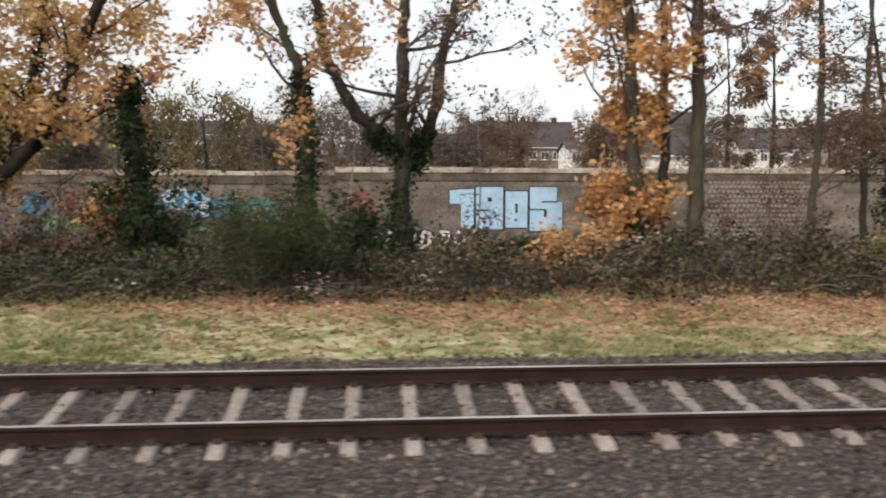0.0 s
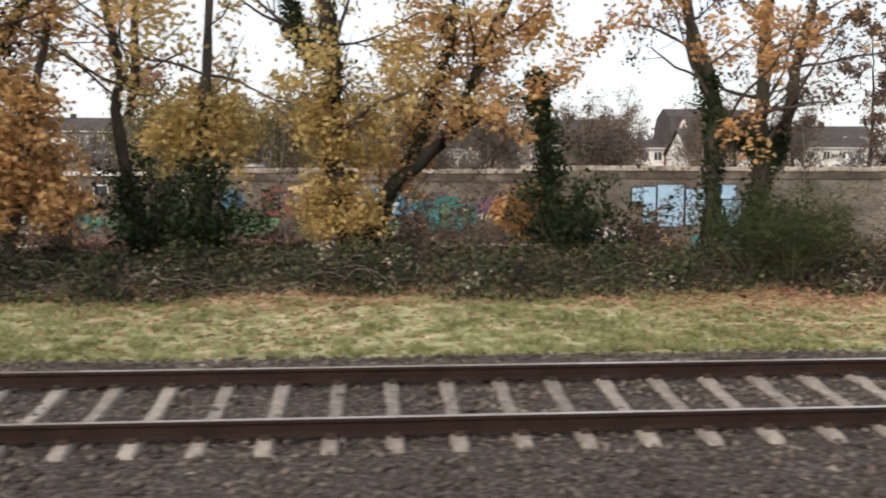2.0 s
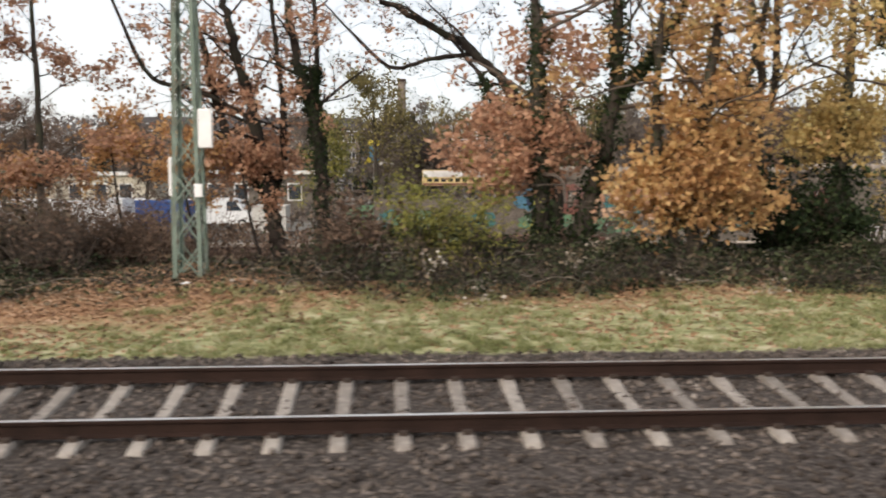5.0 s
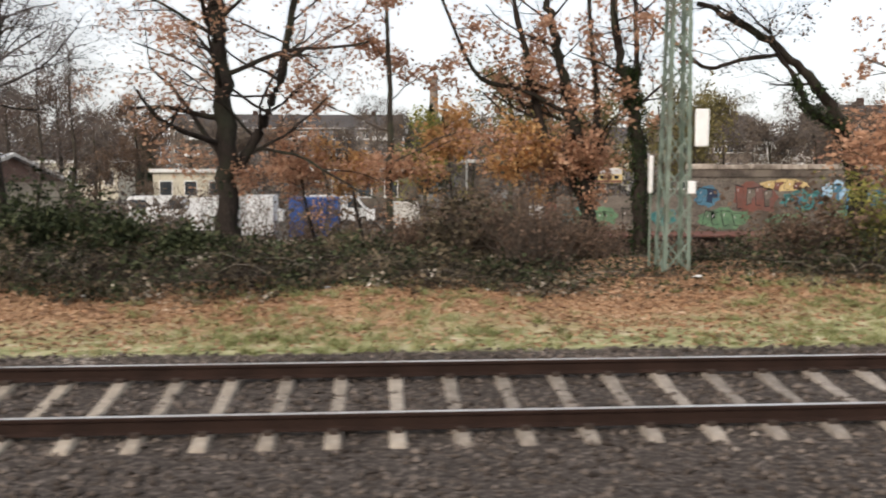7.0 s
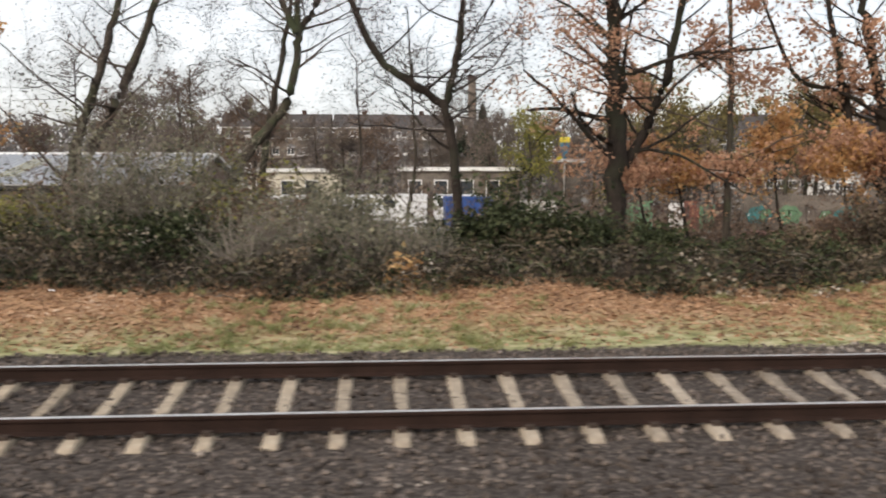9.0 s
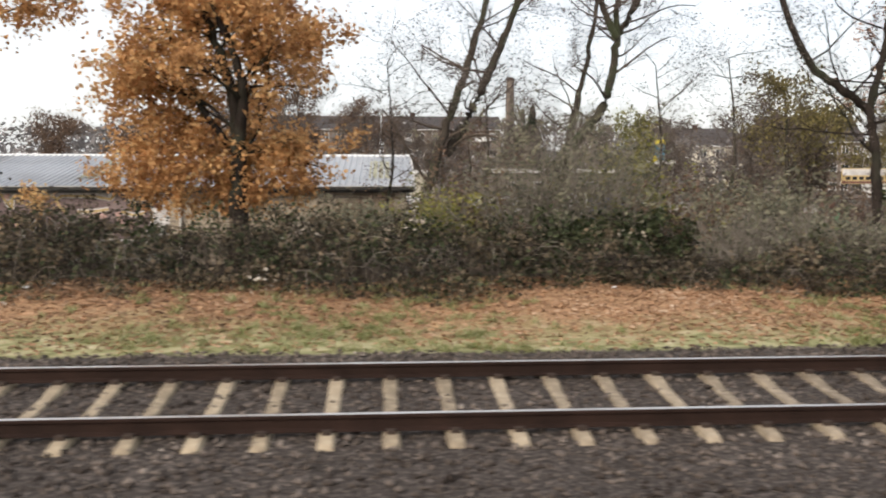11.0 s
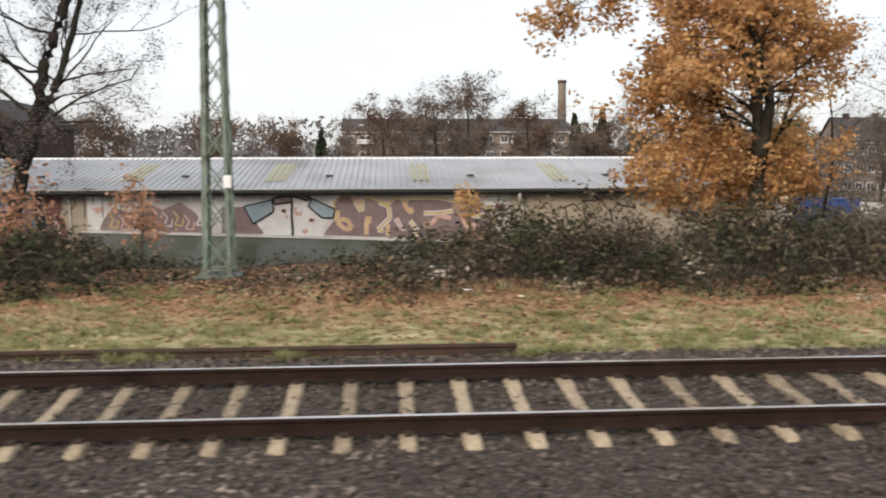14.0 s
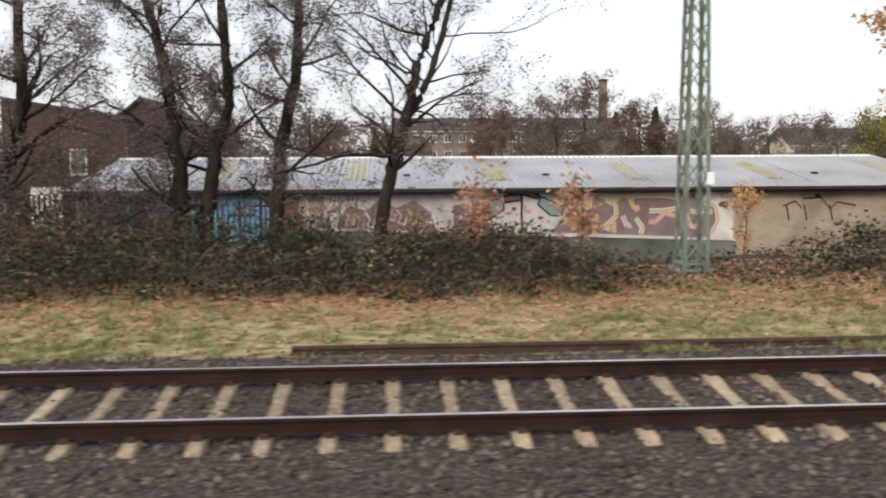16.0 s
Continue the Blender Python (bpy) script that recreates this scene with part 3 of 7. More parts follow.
for i in range(7):
    x0 = -2.2 + i * 0.82
    letter([(x0, -1.4), (x0 + 0.55, -1.48), (x0 + 0.78, -0.6 - 0.1 * (i % 2)), (x0 + 0.25, -0.5)], [[(x0 + 0.2, -1.2), (x0 + 0.45, -1.25), (x0 + 0.5, -0.8)]], M["white_paint"], WALL_Y, 0.05, wall, "black and white painted letters")
    for q in range(3):
        bx = x0 + 0.1 + 0.17 * q
        panel("letter_bar", [(bx, -1.3 + 0.1 * q), (bx + 0.07, -1.3 + 0.1 * q), (bx + 0.22 - 0.3 * ((i + q) % 2), -0.72), (bx + 0.13 - 0.3 * ((i + q) % 2), -0.68)], M["black_paint"], 0.03 + 0.001 * q, WALL_Y, wall)
panel("graffiti_patch", blob(3.2, -1.15, 0.75, 0.4, 8), M["yellow_paint"], 0.004, WALL_Y, wall, "faded yellow paint")


def spray(cx, cz, rx, rz, mat, edge, seed, y=WALL_Y):
    """A sprayed piece: a cloud of colour with crooked, black-edged letters and a few highlights."""
    r = np.random.default_rng(seed)
    panel("graffiti_cloud", blob(cx, cz, rx, rz, seed, 22, 0.12), M[mat], 0.004, y, wall, "sprayed cloud of colour")
    n = max(2, int(rx * 2 / 0.55))
    for i in range(n):
        x0 = cx - rx * 0.85 + i * rx * 1.7 / n
        w, h0, h1, lean = rx * 1.5 / n, cz - rz * r.uniform(0.45, 0.75), cz + rz * r.uniform(0.4, 0.75), r.uniform(-0.15, 0.2)
        q = [(x0, h0), (x0 + w * 0.55, h0 + r.uniform(-0.1, 0.1)), (x0 + w * 0.6 + lean * 0.4, cz - 0.05), (x0 + w + lean, cz + r.uniform(-0.1, 0.15)), (x0 + w * 0.9 + lean, h1), (x0 + lean, h1 + r.uniform(-0.12, 0.12))]
        ob = panel("graffiti_letter", [(a + (a - x0 - w / 2) * 0.12, b + (b - cz) * 0.12) for a, b in q], M["black_paint"], 0.008, y, wall)
        part("fill", slab(q, y - 0.012, y - 0.009), M[(mat, edge)[i % 2]], ob)
        part("highlight", slab([(x0 + w * 0.2 + lean, h1 - 0.2), (x0 + w * 0.3 + lean, h1 - 0.2), (x0 + w * 0.34 + lean, h1 - 0.05)], y - 0.016, y - 0.013), M["white_paint"], ob)


for k, (cx, cz, rx, rz, mat, edge) in enumerate(((-7.1, 0.1, 1.3, 0.8, "teal_paint", "green_paint"), (-8.9, 0.55, 0.8, 0.45, "cyan_paint", "teal_paint"), (-5.3, 0.5, 0.6, 0.45, "violet_paint", "red_paint"), (-2.5, 0.55, 0.75, 0.8, "red_paint", "red_paint"), (-11.1, 1.0, 0.65, 0.5, "blue_paint", "cyan_paint"), (-10.4, -0.25, 0.8, 0.6, "green_paint", "teal_paint"), (-15.1, 0.7, 1.1, 0.75, "red_paint", "concrete"), (-12.6, 0.55, 1.2, 0.5, "teal_paint", "cyan_paint"), (-17.6, 0.75, 0.6, 0.5, "cyan_paint", "dark_blue"), (-16.7, -0.35, 1.3, 0.5, "green_paint", "green_paint"), (-13.4, -0.5, 1.1, 0.4, "green_paint", "concrete"), (-13.7, 1.3, 1.2, 0.3, "yellow_paint", "red_paint"), (-10.0, 0.6, 0.5, 0.7, "bright_cyan", "white_paint"))):
    spray(cx, cz, rx, rz, mat, edge, 60 + k)
for k, (cx, mat) in enumerate(((-24.2, "teal_paint"), (-22.7, "green_paint"), (-21.2, "concrete"), (-19.7, "teal_paint"))):
    spray(cx, -0.25, 0.65, 0.45, mat, "green_paint", 80 + k, WALL_Y + 0.05)
number = bpy.data.curves.new("painted_number", "FONT")
number.body, number.size, number.extrude = "47", 0.62, 0.004
ob = new("painted_number", number)
ob.parent = wall
ob.matrix_basis = pose(-5.85, WALL_Y - 0.012, -0.1, 90, 0, 0)
number.materials.append(M["white_paint"])

# ---- the long shed ----
SHED_Y, EAVE, RIDGE, RIDGE_Y = 23.2, 1.44, 2.74, 29.0
SX0, SX1 = -87.2, -50.6
shed = planned(thing("long_shed", 0, 0, 0, "long low shed with a grey corrugated roof and painted wall", "shed"), SHED_Y)
part("wall", box(SX0 + 0.4, SHED_Y, -2.3, SX1 - 0.3, 34.8, EAVE - 0.03), M["tan_brick"], shed)
slope = lambda y: EAVE + (RIDGE - EAVE) * (y - SHED_Y) / (RIDGE_Y - SHED_Y)


def roof_sheet(x0, x1, y0, y1, lift=0.0, pitch=0.26):
    """Ribbed sheet on the slope that faces the track: level pans with raised ribs."""
    bm = bmesh.new()
    xs = []
    x = x0
    while x < x1 - 0.01:
        for dx, dz in ((0, 0), (pitch * 0.62, 0), (pitch * 0.72, 0.04), (pitch * 0.9, 0.04)):
            if x + dx < x1:
                xs.append((x + dx, dz))
        x += pitch
    xs.append((x1, 0))
    a = [bm.verts.new((x, y0, slope(y0) + lift + dz)) for x, dz in xs]
    b = [bm.verts.new((x, y1, slope(y1) + lift + dz)) for x, dz in xs]
    for i in range(len(xs) - 1):
        bm.faces.new((a[i], a[i + 1], b[i + 1], b[i]))
    return bm


rng = np.random.default_rng(9)
for i in range(6):
    w = (SX1 - SX0) / 6
    part("roof_sheet", roof_sheet(SX0 + i * w, SX0 + (i + 1) * w, SHED_Y - 0.35, RIDGE_Y, 0.012 * (i % 2)), M["roof_sheet"], shed, "grey ribbed metal roof sheets")
bm = bmesh.new()
vs = [bm.verts.new(p) for p in ((SX0, RIDGE_Y, RIDGE), (SX1, RIDGE_Y, RIDGE), (SX1, 35.1, EAVE - 0.05), (SX0, 35.1, EAVE - 0.05))]
bm.faces.new(vs)
part("back_roof", bm, M["roof_sheet"], shed)
part("ridge_cap", prism([(RIDGE_Y - 0.2, RIDGE - 0.03), (RIDGE_Y, RIDGE + 0.07), (RIDGE_Y + 0.2, RIDGE - 0.03)], SX0, SX1), M["window_white"], shed, "pale ridge cap")
for cx in (-52.0, -58.0, -63.9, -69.9, -75.9, -81.8):
    part("roof_light", roof_sheet(cx - 0.45, cx + 0.45, 24.2, 27.6, 0.03, 0.25), M["roof_light"], shed, "yellowed ribbed roof light")
    part("roof_vent", box(cx + 2.0, 24.9, slope(24.9) + 0.05, cx + 2.3, 25.05, slope(25) + 0.12, 0.02), M["gutter"], shed)
part("gutter", prism([(SHED_Y - 0.5, EAVE - 0.05), (SHED_Y - 0.36, EAVE - 0.05), (SHED_Y - 0.36, EAVE - 0.2), (SHED_Y - 0.5, EAVE - 0.17)], SX0, SX1), M["gutter"], shed, "dark gutter")
part("fascia", box(SX0, SHED_Y - 0.33, EAVE - 0.3, SX1, SHED_Y - 0.3, EAVE - 0.07), M["gutter"], shed)
part("gutter_rim", box(SX0, SHED_Y - 0.53, EAVE - 0.06, SX1, SHED_Y - 0.502, EAVE - 0.03), M["pipe"], shed)
for side in (SX0 + 0.4, SX1 - 0.32):
    bm = bmesh.new()
    vs = [[bm.verts.new((side + d, y, z)) for y, z in ((SHED_Y + 0.01, EAVE - 0.04), (34.7, EAVE - 0.04), (RIDGE_Y, RIDGE - 0.06))] for d in (0, -0.1)]
    bm.faces.new(vs[0])
    bm.faces.new(vs[1][::-1])
    for i in range(3):
        bm.faces.new((vs[0][i], vs[1][i], vs[1][(i + 1) % 3], vs[0][(i + 1) % 3]))
    part("gable", bm, M["gable_brick"], shed, "reddish brick gable")
for a, b in (((SHED_Y - 0.4, EAVE - 0.04), (RIDGE_Y, RIDGE + 0.06)), ((RIDGE_Y, RIDGE + 0.06), (35.1, EAVE))):
    part("verge_board", prism([a, b, (b[0], b[1] - 0.16), (a[0], a[1] - 0.16)], SX1 - 0.01, SX1 + 0.06), M["pipe"], shed, "pale verge board")
bm = bmesh.new()
for p, q in (((-60.0, SHED_Y - 0.4, 1.2), (-60.0, SHED_Y - 0.4, 1.02)), ((-60.0, SHED_Y - 0.4, 1.02), (-59.85, SHED_Y - 0.1, 0.8)), ((-59.85, SHED_Y - 0.1, 0.8), (-59.85, SHED_Y - 0.1, -1.9))):
    bar(bm, p, q, 0.055, 8)
part("downpipe", bm, M["pipe"], shed, "pale downpipe")
# the grey plinth under the painted wall, with its white strip, falling to the right
ramp = lambda x: -0.27 - (x + 77.1) * 0.0347
part("plinth", slab([(-77.3, -2.3), (-60.3, -2.3), (-60.3, ramp(-60.3)), (-77.3, ramp(-77.3))], SHED_Y - 0.16, SHED_Y - 0.002), M["plinth"], shed, "grey-green plinth")
part("white_strip", slab([(-77.3, ramp(-77.3)), (-60.3, ramp(-60.3)), (-60.3, ramp(-60.3) + 0.06), (-77.3, ramp(-77.3) + 0.06)], SHED_Y - 0.2, SHED_Y - 0.002), M["white_paint"], shed, "white strip above the plinth")
PY = SHED_Y
painted = lambda name, outline, mat, depth, label="": panel(name, outline, M[mat], depth, PY, shed, label)
painted("white_ground", [(-77.1, ramp(-77.1) + 0.08), (-60.3, ramp(-60.3) + 0.08), (-60.3, 1.28), (-77.1, 1.28)], "white_paint", 0.006, "white painted ground of the mural")
for i in range(9):
    painted("joint", rect(-76.0 + i * 1.9, 0.95, -75.97 + i * 1.9, 1.27), "mauve_paint", 0.009)


def stroke(pts, width, mat, depth, name="letter_stroke"):
    """A painted line of even width along pts (x, z)."""
    for (a, b), (c, d) in zip(pts, pts[1:]):
        nx, nz = -(d - b), c - a
        q = width / 2 / max(1e-6, math.hypot(nx, nz))
        painted(name, [(a - nx * q, b - nz * q), (c - nx * q, d - nz * q), (c + nx * q, d + nz * q), (a + nx * q, b + nz * q)], mat, depth)
        depth += 0.0006


# the mauve word with its ochre edges
top = [(-67.4, 0.2), (-67.45, 0.84), (-67.1, 1.19), (-66.75, 1.1), (-66.5, 0.72), (-66.1, 1.06), (-65.3, 0.76), (-64.95, 1.06), (-64.6, 0.9), (-64.4, 1.02), (-63.2, 1.0), (-62.55, 0.88), (-62.28, 1.18), (-61.92, 1.14), (-61.69, 0.74), (-61.1, 0.61), (-61.0, 0.3), (-60.96, -0.07), (-61.28, -0.62)]
painted("mural_letters", [(-67.9, -0.46)] + top + [(-61.4, ramp(-61.4) + 0.1)], "mauve_paint", 0.012, "mauve letters of the mural")
stroke(top, 0.16, "white_paint", 0.0085, "letter_edge")
stroke(top, 0.085, "yellow_paint", 0.03, "letter_edge")
for k, (mat, pts) in enumerate((
        ("yellow_paint", [(-67.3, 0.53), (-67.32, 0.05), (-67.0, -0.25), (-66.75, -0.17), (-66.9, 0.14), (-67.2, 0.18)]),
        ("yellow_paint", [(-66.6, 0.88), (-66.35, 0.5), (-66.3, 0.9)]),
        ("yellow_paint", [(-66.17, -0.45), (-66.15, 0.1), (-66.08, 0.27), (-66.0, 0.14), (-66.15, 0.0)]),
        ("yellow_paint", [(-65.65, 0.85), (-65.25, 0.67), (-65.2, 0.22), (-65.7, -0.25), (-65.45, -0.35)]),
        ("yellow_paint", [(-65.3, -0.04), (-65.3, -0.5)]),
        ("pink_paint", [(-64.95, 0.2), (-64.75, -0.25), (-64.6, -0.17)]),
        ("yellow_paint", [(-64.63, 0.88), (-64.55, 0.62), (-64.32, 0.4), (-64.38, 0.62)]),
        ("yellow_paint", [(-64.4, 0.1), (-64.1, -0.3), (-64.2, -0.55)]),
        ("pink_paint", [(-63.85, -0.04), (-63.6, -0.08), (-63.2, 0.31), (-62.75, 0.18)]),
        ("yellow_paint", [(-63.84, 0.4), (-63.27, 0.4), (-62.65, 0.49)]),
        ("pink_paint", [(-62.3, 0.37), (-62.2, -0.05), (-62.0, -0.33), (-61.75, -0.2), (-61.85, 0.0)]),
        ("yellow_paint", [(-62.15, 0.4), (-61.7, 0.25), (-61.2, 0.35)]))):
    stroke(pts, 0.19, "white_paint" if k % 2 else "pink_paint", 0.0135 + 0.0003 * k)
    stroke(pts, 0.09, mat, 0.02 + 0.001 * k)
# the pink-mauve scrawl further along, and the mauve corner under the wing
painted("mural_letters", [(-76.65, ramp(-76.65) + 0.1), (-76.5, 0.2), (-76.1, 0.7), (-75.4, 0.5), (-74.9, 0.95), (-74.2, 0.6), (-73.5, 0.9), (-72.8, 0.4), (-72.6, ramp(-72.6) + 0.1)], "mauve_paint", 0.012, "mauve scrawl in the mural")
painted("mural_letters", [(-71.9, 0.7), (-71.0, 0.7), (-70.25, -0.35), (-70.3, ramp(-70.3) + 0.1), (-71.9, ramp(-71.9) + 0.1)], "mauve_paint", 0.0125)
r = np.random.default_rng(6)
for k in range(9):
    x, z = -76.3 + k * 0.42, r.uniform(-0.05, 0.4)
    stroke([(x, z + 0.3), (x + 0.2, z + 0.05), (x + 0.06, z - 0.25), (x + 0.34, z - 0.3), (x + 0.4, z)], 0.06, ("yellow_paint", "pink_paint", "white_paint")[k % 3], 0.018 + 0.001 * k)
# two pale blue cuffs with dark outlines, a dark drip and red splashes between them
for cuff in ([(-71.02, 0.71), (-69.9, 0.97), (-69.84, 0.49), (-70.65, 0.02)], [(-68.32, 1.02), (-67.4, 0.58), (-67.49, 0.23), (-67.93, 0.23), (-68.47, 0.71)]):
    painted("mural_cuff", cuff, "pale_blue", 0.03, "pale blue cuff in the mural")
    stroke(cuff + cuff[:1], 0.06, "black_paint", 0.033, "mural_edge")
for grip in ([(-69.84, 1.06), (-69.15, 1.15), (-69.1, 0.88), (-69.82, 0.78)], [(-69.29, 1.2), (-68.9, 1.24), (-68.37, 1.06), (-68.5, 0.93), (-69.05, 1.1)]):
    painted("mural_grip", grip, "mauve_paint", 0.03)
    stroke(grip + grip[:1], 0.08, "black_paint", 0.034, "mural_edge")
stroke([(-69.11, 0.85), (-69.13, 0.3), (-69.1, -0.25), (-69.12, -0.6)], 0.09, "gutter", 0.036, "rust_drip")
for k, (x, z, w) in enumerate(((-69.45, 0.5, 0.09), (-68.9, 0.42, 0.14), (-69.3, 0.3, 0.08), (-69.0, 0.62, 0.07), (-68.35, 0.15, 0.1), (-71.0, 1.18, 0.12), (-67.6, 1.2, 0.1), (-65.5, 1.12, 0.14), (-60.7, 0.63, 0.2), (-68.6, -0.3, 0.12), (-76.7, 0.62, 0.14), (-66.5, 1.0, 0.12))):
    painted("red_splash", blob(x, z, w, w * 0.85, 20 + k, 10, 0.35), "pink_paint" if k % 4 else "red_paint", 0.04)
# blue boards with dark posts, the red figure and the dim boards beyond
painted("dim_panel", rect(-86.7, -1.5, -82.35, 1.25), "gutter", 0.018, "dark weathered boarding")
painted("blue_panel", rect(-82.3, -0.75, -79.0, 1.25), "bright_cyan", 0.02, "bright blue painted boarding")
r = np.random.default_rng(12)
for i in range(15):
    x = -82.2 + i * 0.21
    painted("board_stripe", rect(x, -0.7 + r.uniform(0, 0.4), x + r.uniform(0.06, 0.14), 1.2 - r.uniform(0, 0.4)), ("dark_blue", "violet_paint", "cyan_paint", "cyan_paint")[i % 4], 0.024 + 0.0003 * i)
for i in range(8):
    x = -86.3 + i * 0.48
    painted("board_stripe", rect(x, -0.6 + r.uniform(0, 0.4), x + 0.16, 0.9 - r.uniform(0, 0.7)), ("cyan_paint", "dark_blue", "mauve_paint")[i % 3], 0.024)
painted("board_cross", rect(-80.9, 0.3, -79.9, 0.42), "black_paint", 0.032)
painted("board_cross", rect(-80.0, 0.68, -79.1, 0.76), "black_paint", 0.032)
painted("board_post", [(-79.1, -0.8), (-78.55, -0.8), (-78.75, 0.6), (-78.85, 1.25), (-79.1, 1.25)], "black_paint", 0.03, "dark post")
painted("red_figure", [(-78.5, -0.5), (-77.9, -0.45), (-77.95, 0.1), (-78.15, 0.5), (-78.0, 1.2), (-78.75, 1.22), (-78.7, 0.6)], "red_paint", 0.026, "brick-red painted figure")
painted("red_shade", [(-78.35, 0.4), (-78.05, -0.3), (-78.2, -0.35), (-78.45, 0.1)], "pink_paint", 0.03)
stroke([(-77.95, 1.2), (-77.75, 0.85), (-77.75, -0.3)], 0.06, "pipe", 0.05, "thin_pipe")
for i in range(6):
    stroke([(-77.55 + 0.35 * i, 1.22), (-77.55 + 0.35 * i, 0.8 - 0.5 * (i % 2))], 0.025, "gutter", 0.02, "joint")
# black tag on the tan brick
tag = [(-58.2, 0.55), (-57.7, 0.75), (-57.4, 0.45), (-57.35, 0.85), (-56.6, 0.9), (-56.2, 0.4), (-55.9, 0.7), (-55.1, 0.55)]
for (a, b), (c, d) in zip(tag, tag[1:]):
    painted("tag_stroke", [(a, b - 0.035), (c, d - 0.035), (c, d + 0.035), (a, b + 0.035)], "black_paint", 0.01)
for x in (-58.1, -57.35, -56.25):
    painted("tag_stroke", [(x, 0.6), (x + 0.06, 0.6), (x + 0.2, -0.05), (x + 0.14, -0.05)], "black_paint", 0.012)
painted("wall_vent", rect(-56.85, 0.9, -56.65, 1.05), "black_paint", 0.014)

# ---- lattice masts ----
def lattice_mast(x, y, z, label, sign=False):
    m = thing("lattice_mast", x, y, z, label, "mast", "lattice masts")
    part("foot", box(-0.42, -0.42, -0.4, 0.42, 0.42, 0.0, 0.03), M["plinth"], m, "concrete foot")
    H, w0, w1 = 11.0, 0.27, 0.11
    half = lambda h: w0 + (w1 - w0) * h / H
    corner = lambda sx, sy, h: (sx * half(h), sy * half(h), h)
    for sx in (-1, 1):
        for sy in (-1, 1):
            # an angle-iron leg
            bm = bmesh.new()
            for (ax, ay) in ((0.075, 0.012), (0.012, 0.075)):
                vs = []
                for h in (0.0, H):
                    px, py, pz = corner(sx, sy, h)
                    vs.append([bm.verts.new((px - sx * a, py - sy * b, pz)) for a, b in ((0, 0), (ax, 0), (ax, ay), (0, ay))])
                for i in range(4):
                    j = (i + 1) % 4
                    bm.faces.new((vs[0][i], vs[0][j], vs[1][j], vs[1][i]))
            bmesh.ops.recalc_face_normals(bm, faces=bm.faces[:])
            part("leg", bm, M["mast"], m)
    ring = [(-1, -1), (1, -1), (1, 1), (-1, 1)]
    for k in range(16):
        h0, h1 = 0.1 + k * (H - 0.3) / 16, 0.1 + (k + 1) * (H - 0.3) / 16
        for s in range(4):
            a, b = ring[s], ring[(s + 1) % 4]
            for p, q in (((a, h0), (b, h1)), ((b, h0), (a, h1))):
                bm = bmesh.new()
                bar(bm, corner(*p[0], p[1]), corner(*q[0], q[1]), 0.017, 4)
                part("brace", bm, M["mast"], m)
    for s in range(4):
        bm = bmesh.new()
        bar(bm, corner(*ring[s], 0.1), corner(*ring[(s + 1) % 4], 0.1), 0.03, 4)
        part("foot_tie", bm, M["mast"], m)
    part("plate", box(0.16, -0.31, 1.62, 0.31, -0.285, 1.86, 0.01), M["sign"], m, "small white plate")
    if sign:
        part("sign_board", box(0.26, -0.35, 2.5, 0.52, -0.3, 3.2, 0.02), M["sign"], m, "white upright sign board")
        bm = bmesh.new()
        bar(bm, (0.24, -0.28, 2.85), (0.38, -0.3, 2.85), 0.02, 6)
        part("bracket", bm, M["mast"], m)
        # White tube by the back-left leg, on an added thin stem.
        part("white_tube", box(-0.42, 0.2, 1.62, -0.34, 0.28, 2.35, 0.02), M["sign"], m, "white tube beside the back leg")
        bm = bmesh.new()
        bar(bm, (-0.38, 0.24, 0.0), (-0.38, 0.24, 1.7), 0.02, 6)
        part("tube_stem", bm, M["mast"], m)
    return m


lattice_mast(-68.15, 8.15, 0.06, "green-grey painted steel lattice mast standing clear of bushes")
lattice_mast(-27.45, 7.85, -0.12, "green-grey painted steel lattice mast with a white sign", True)

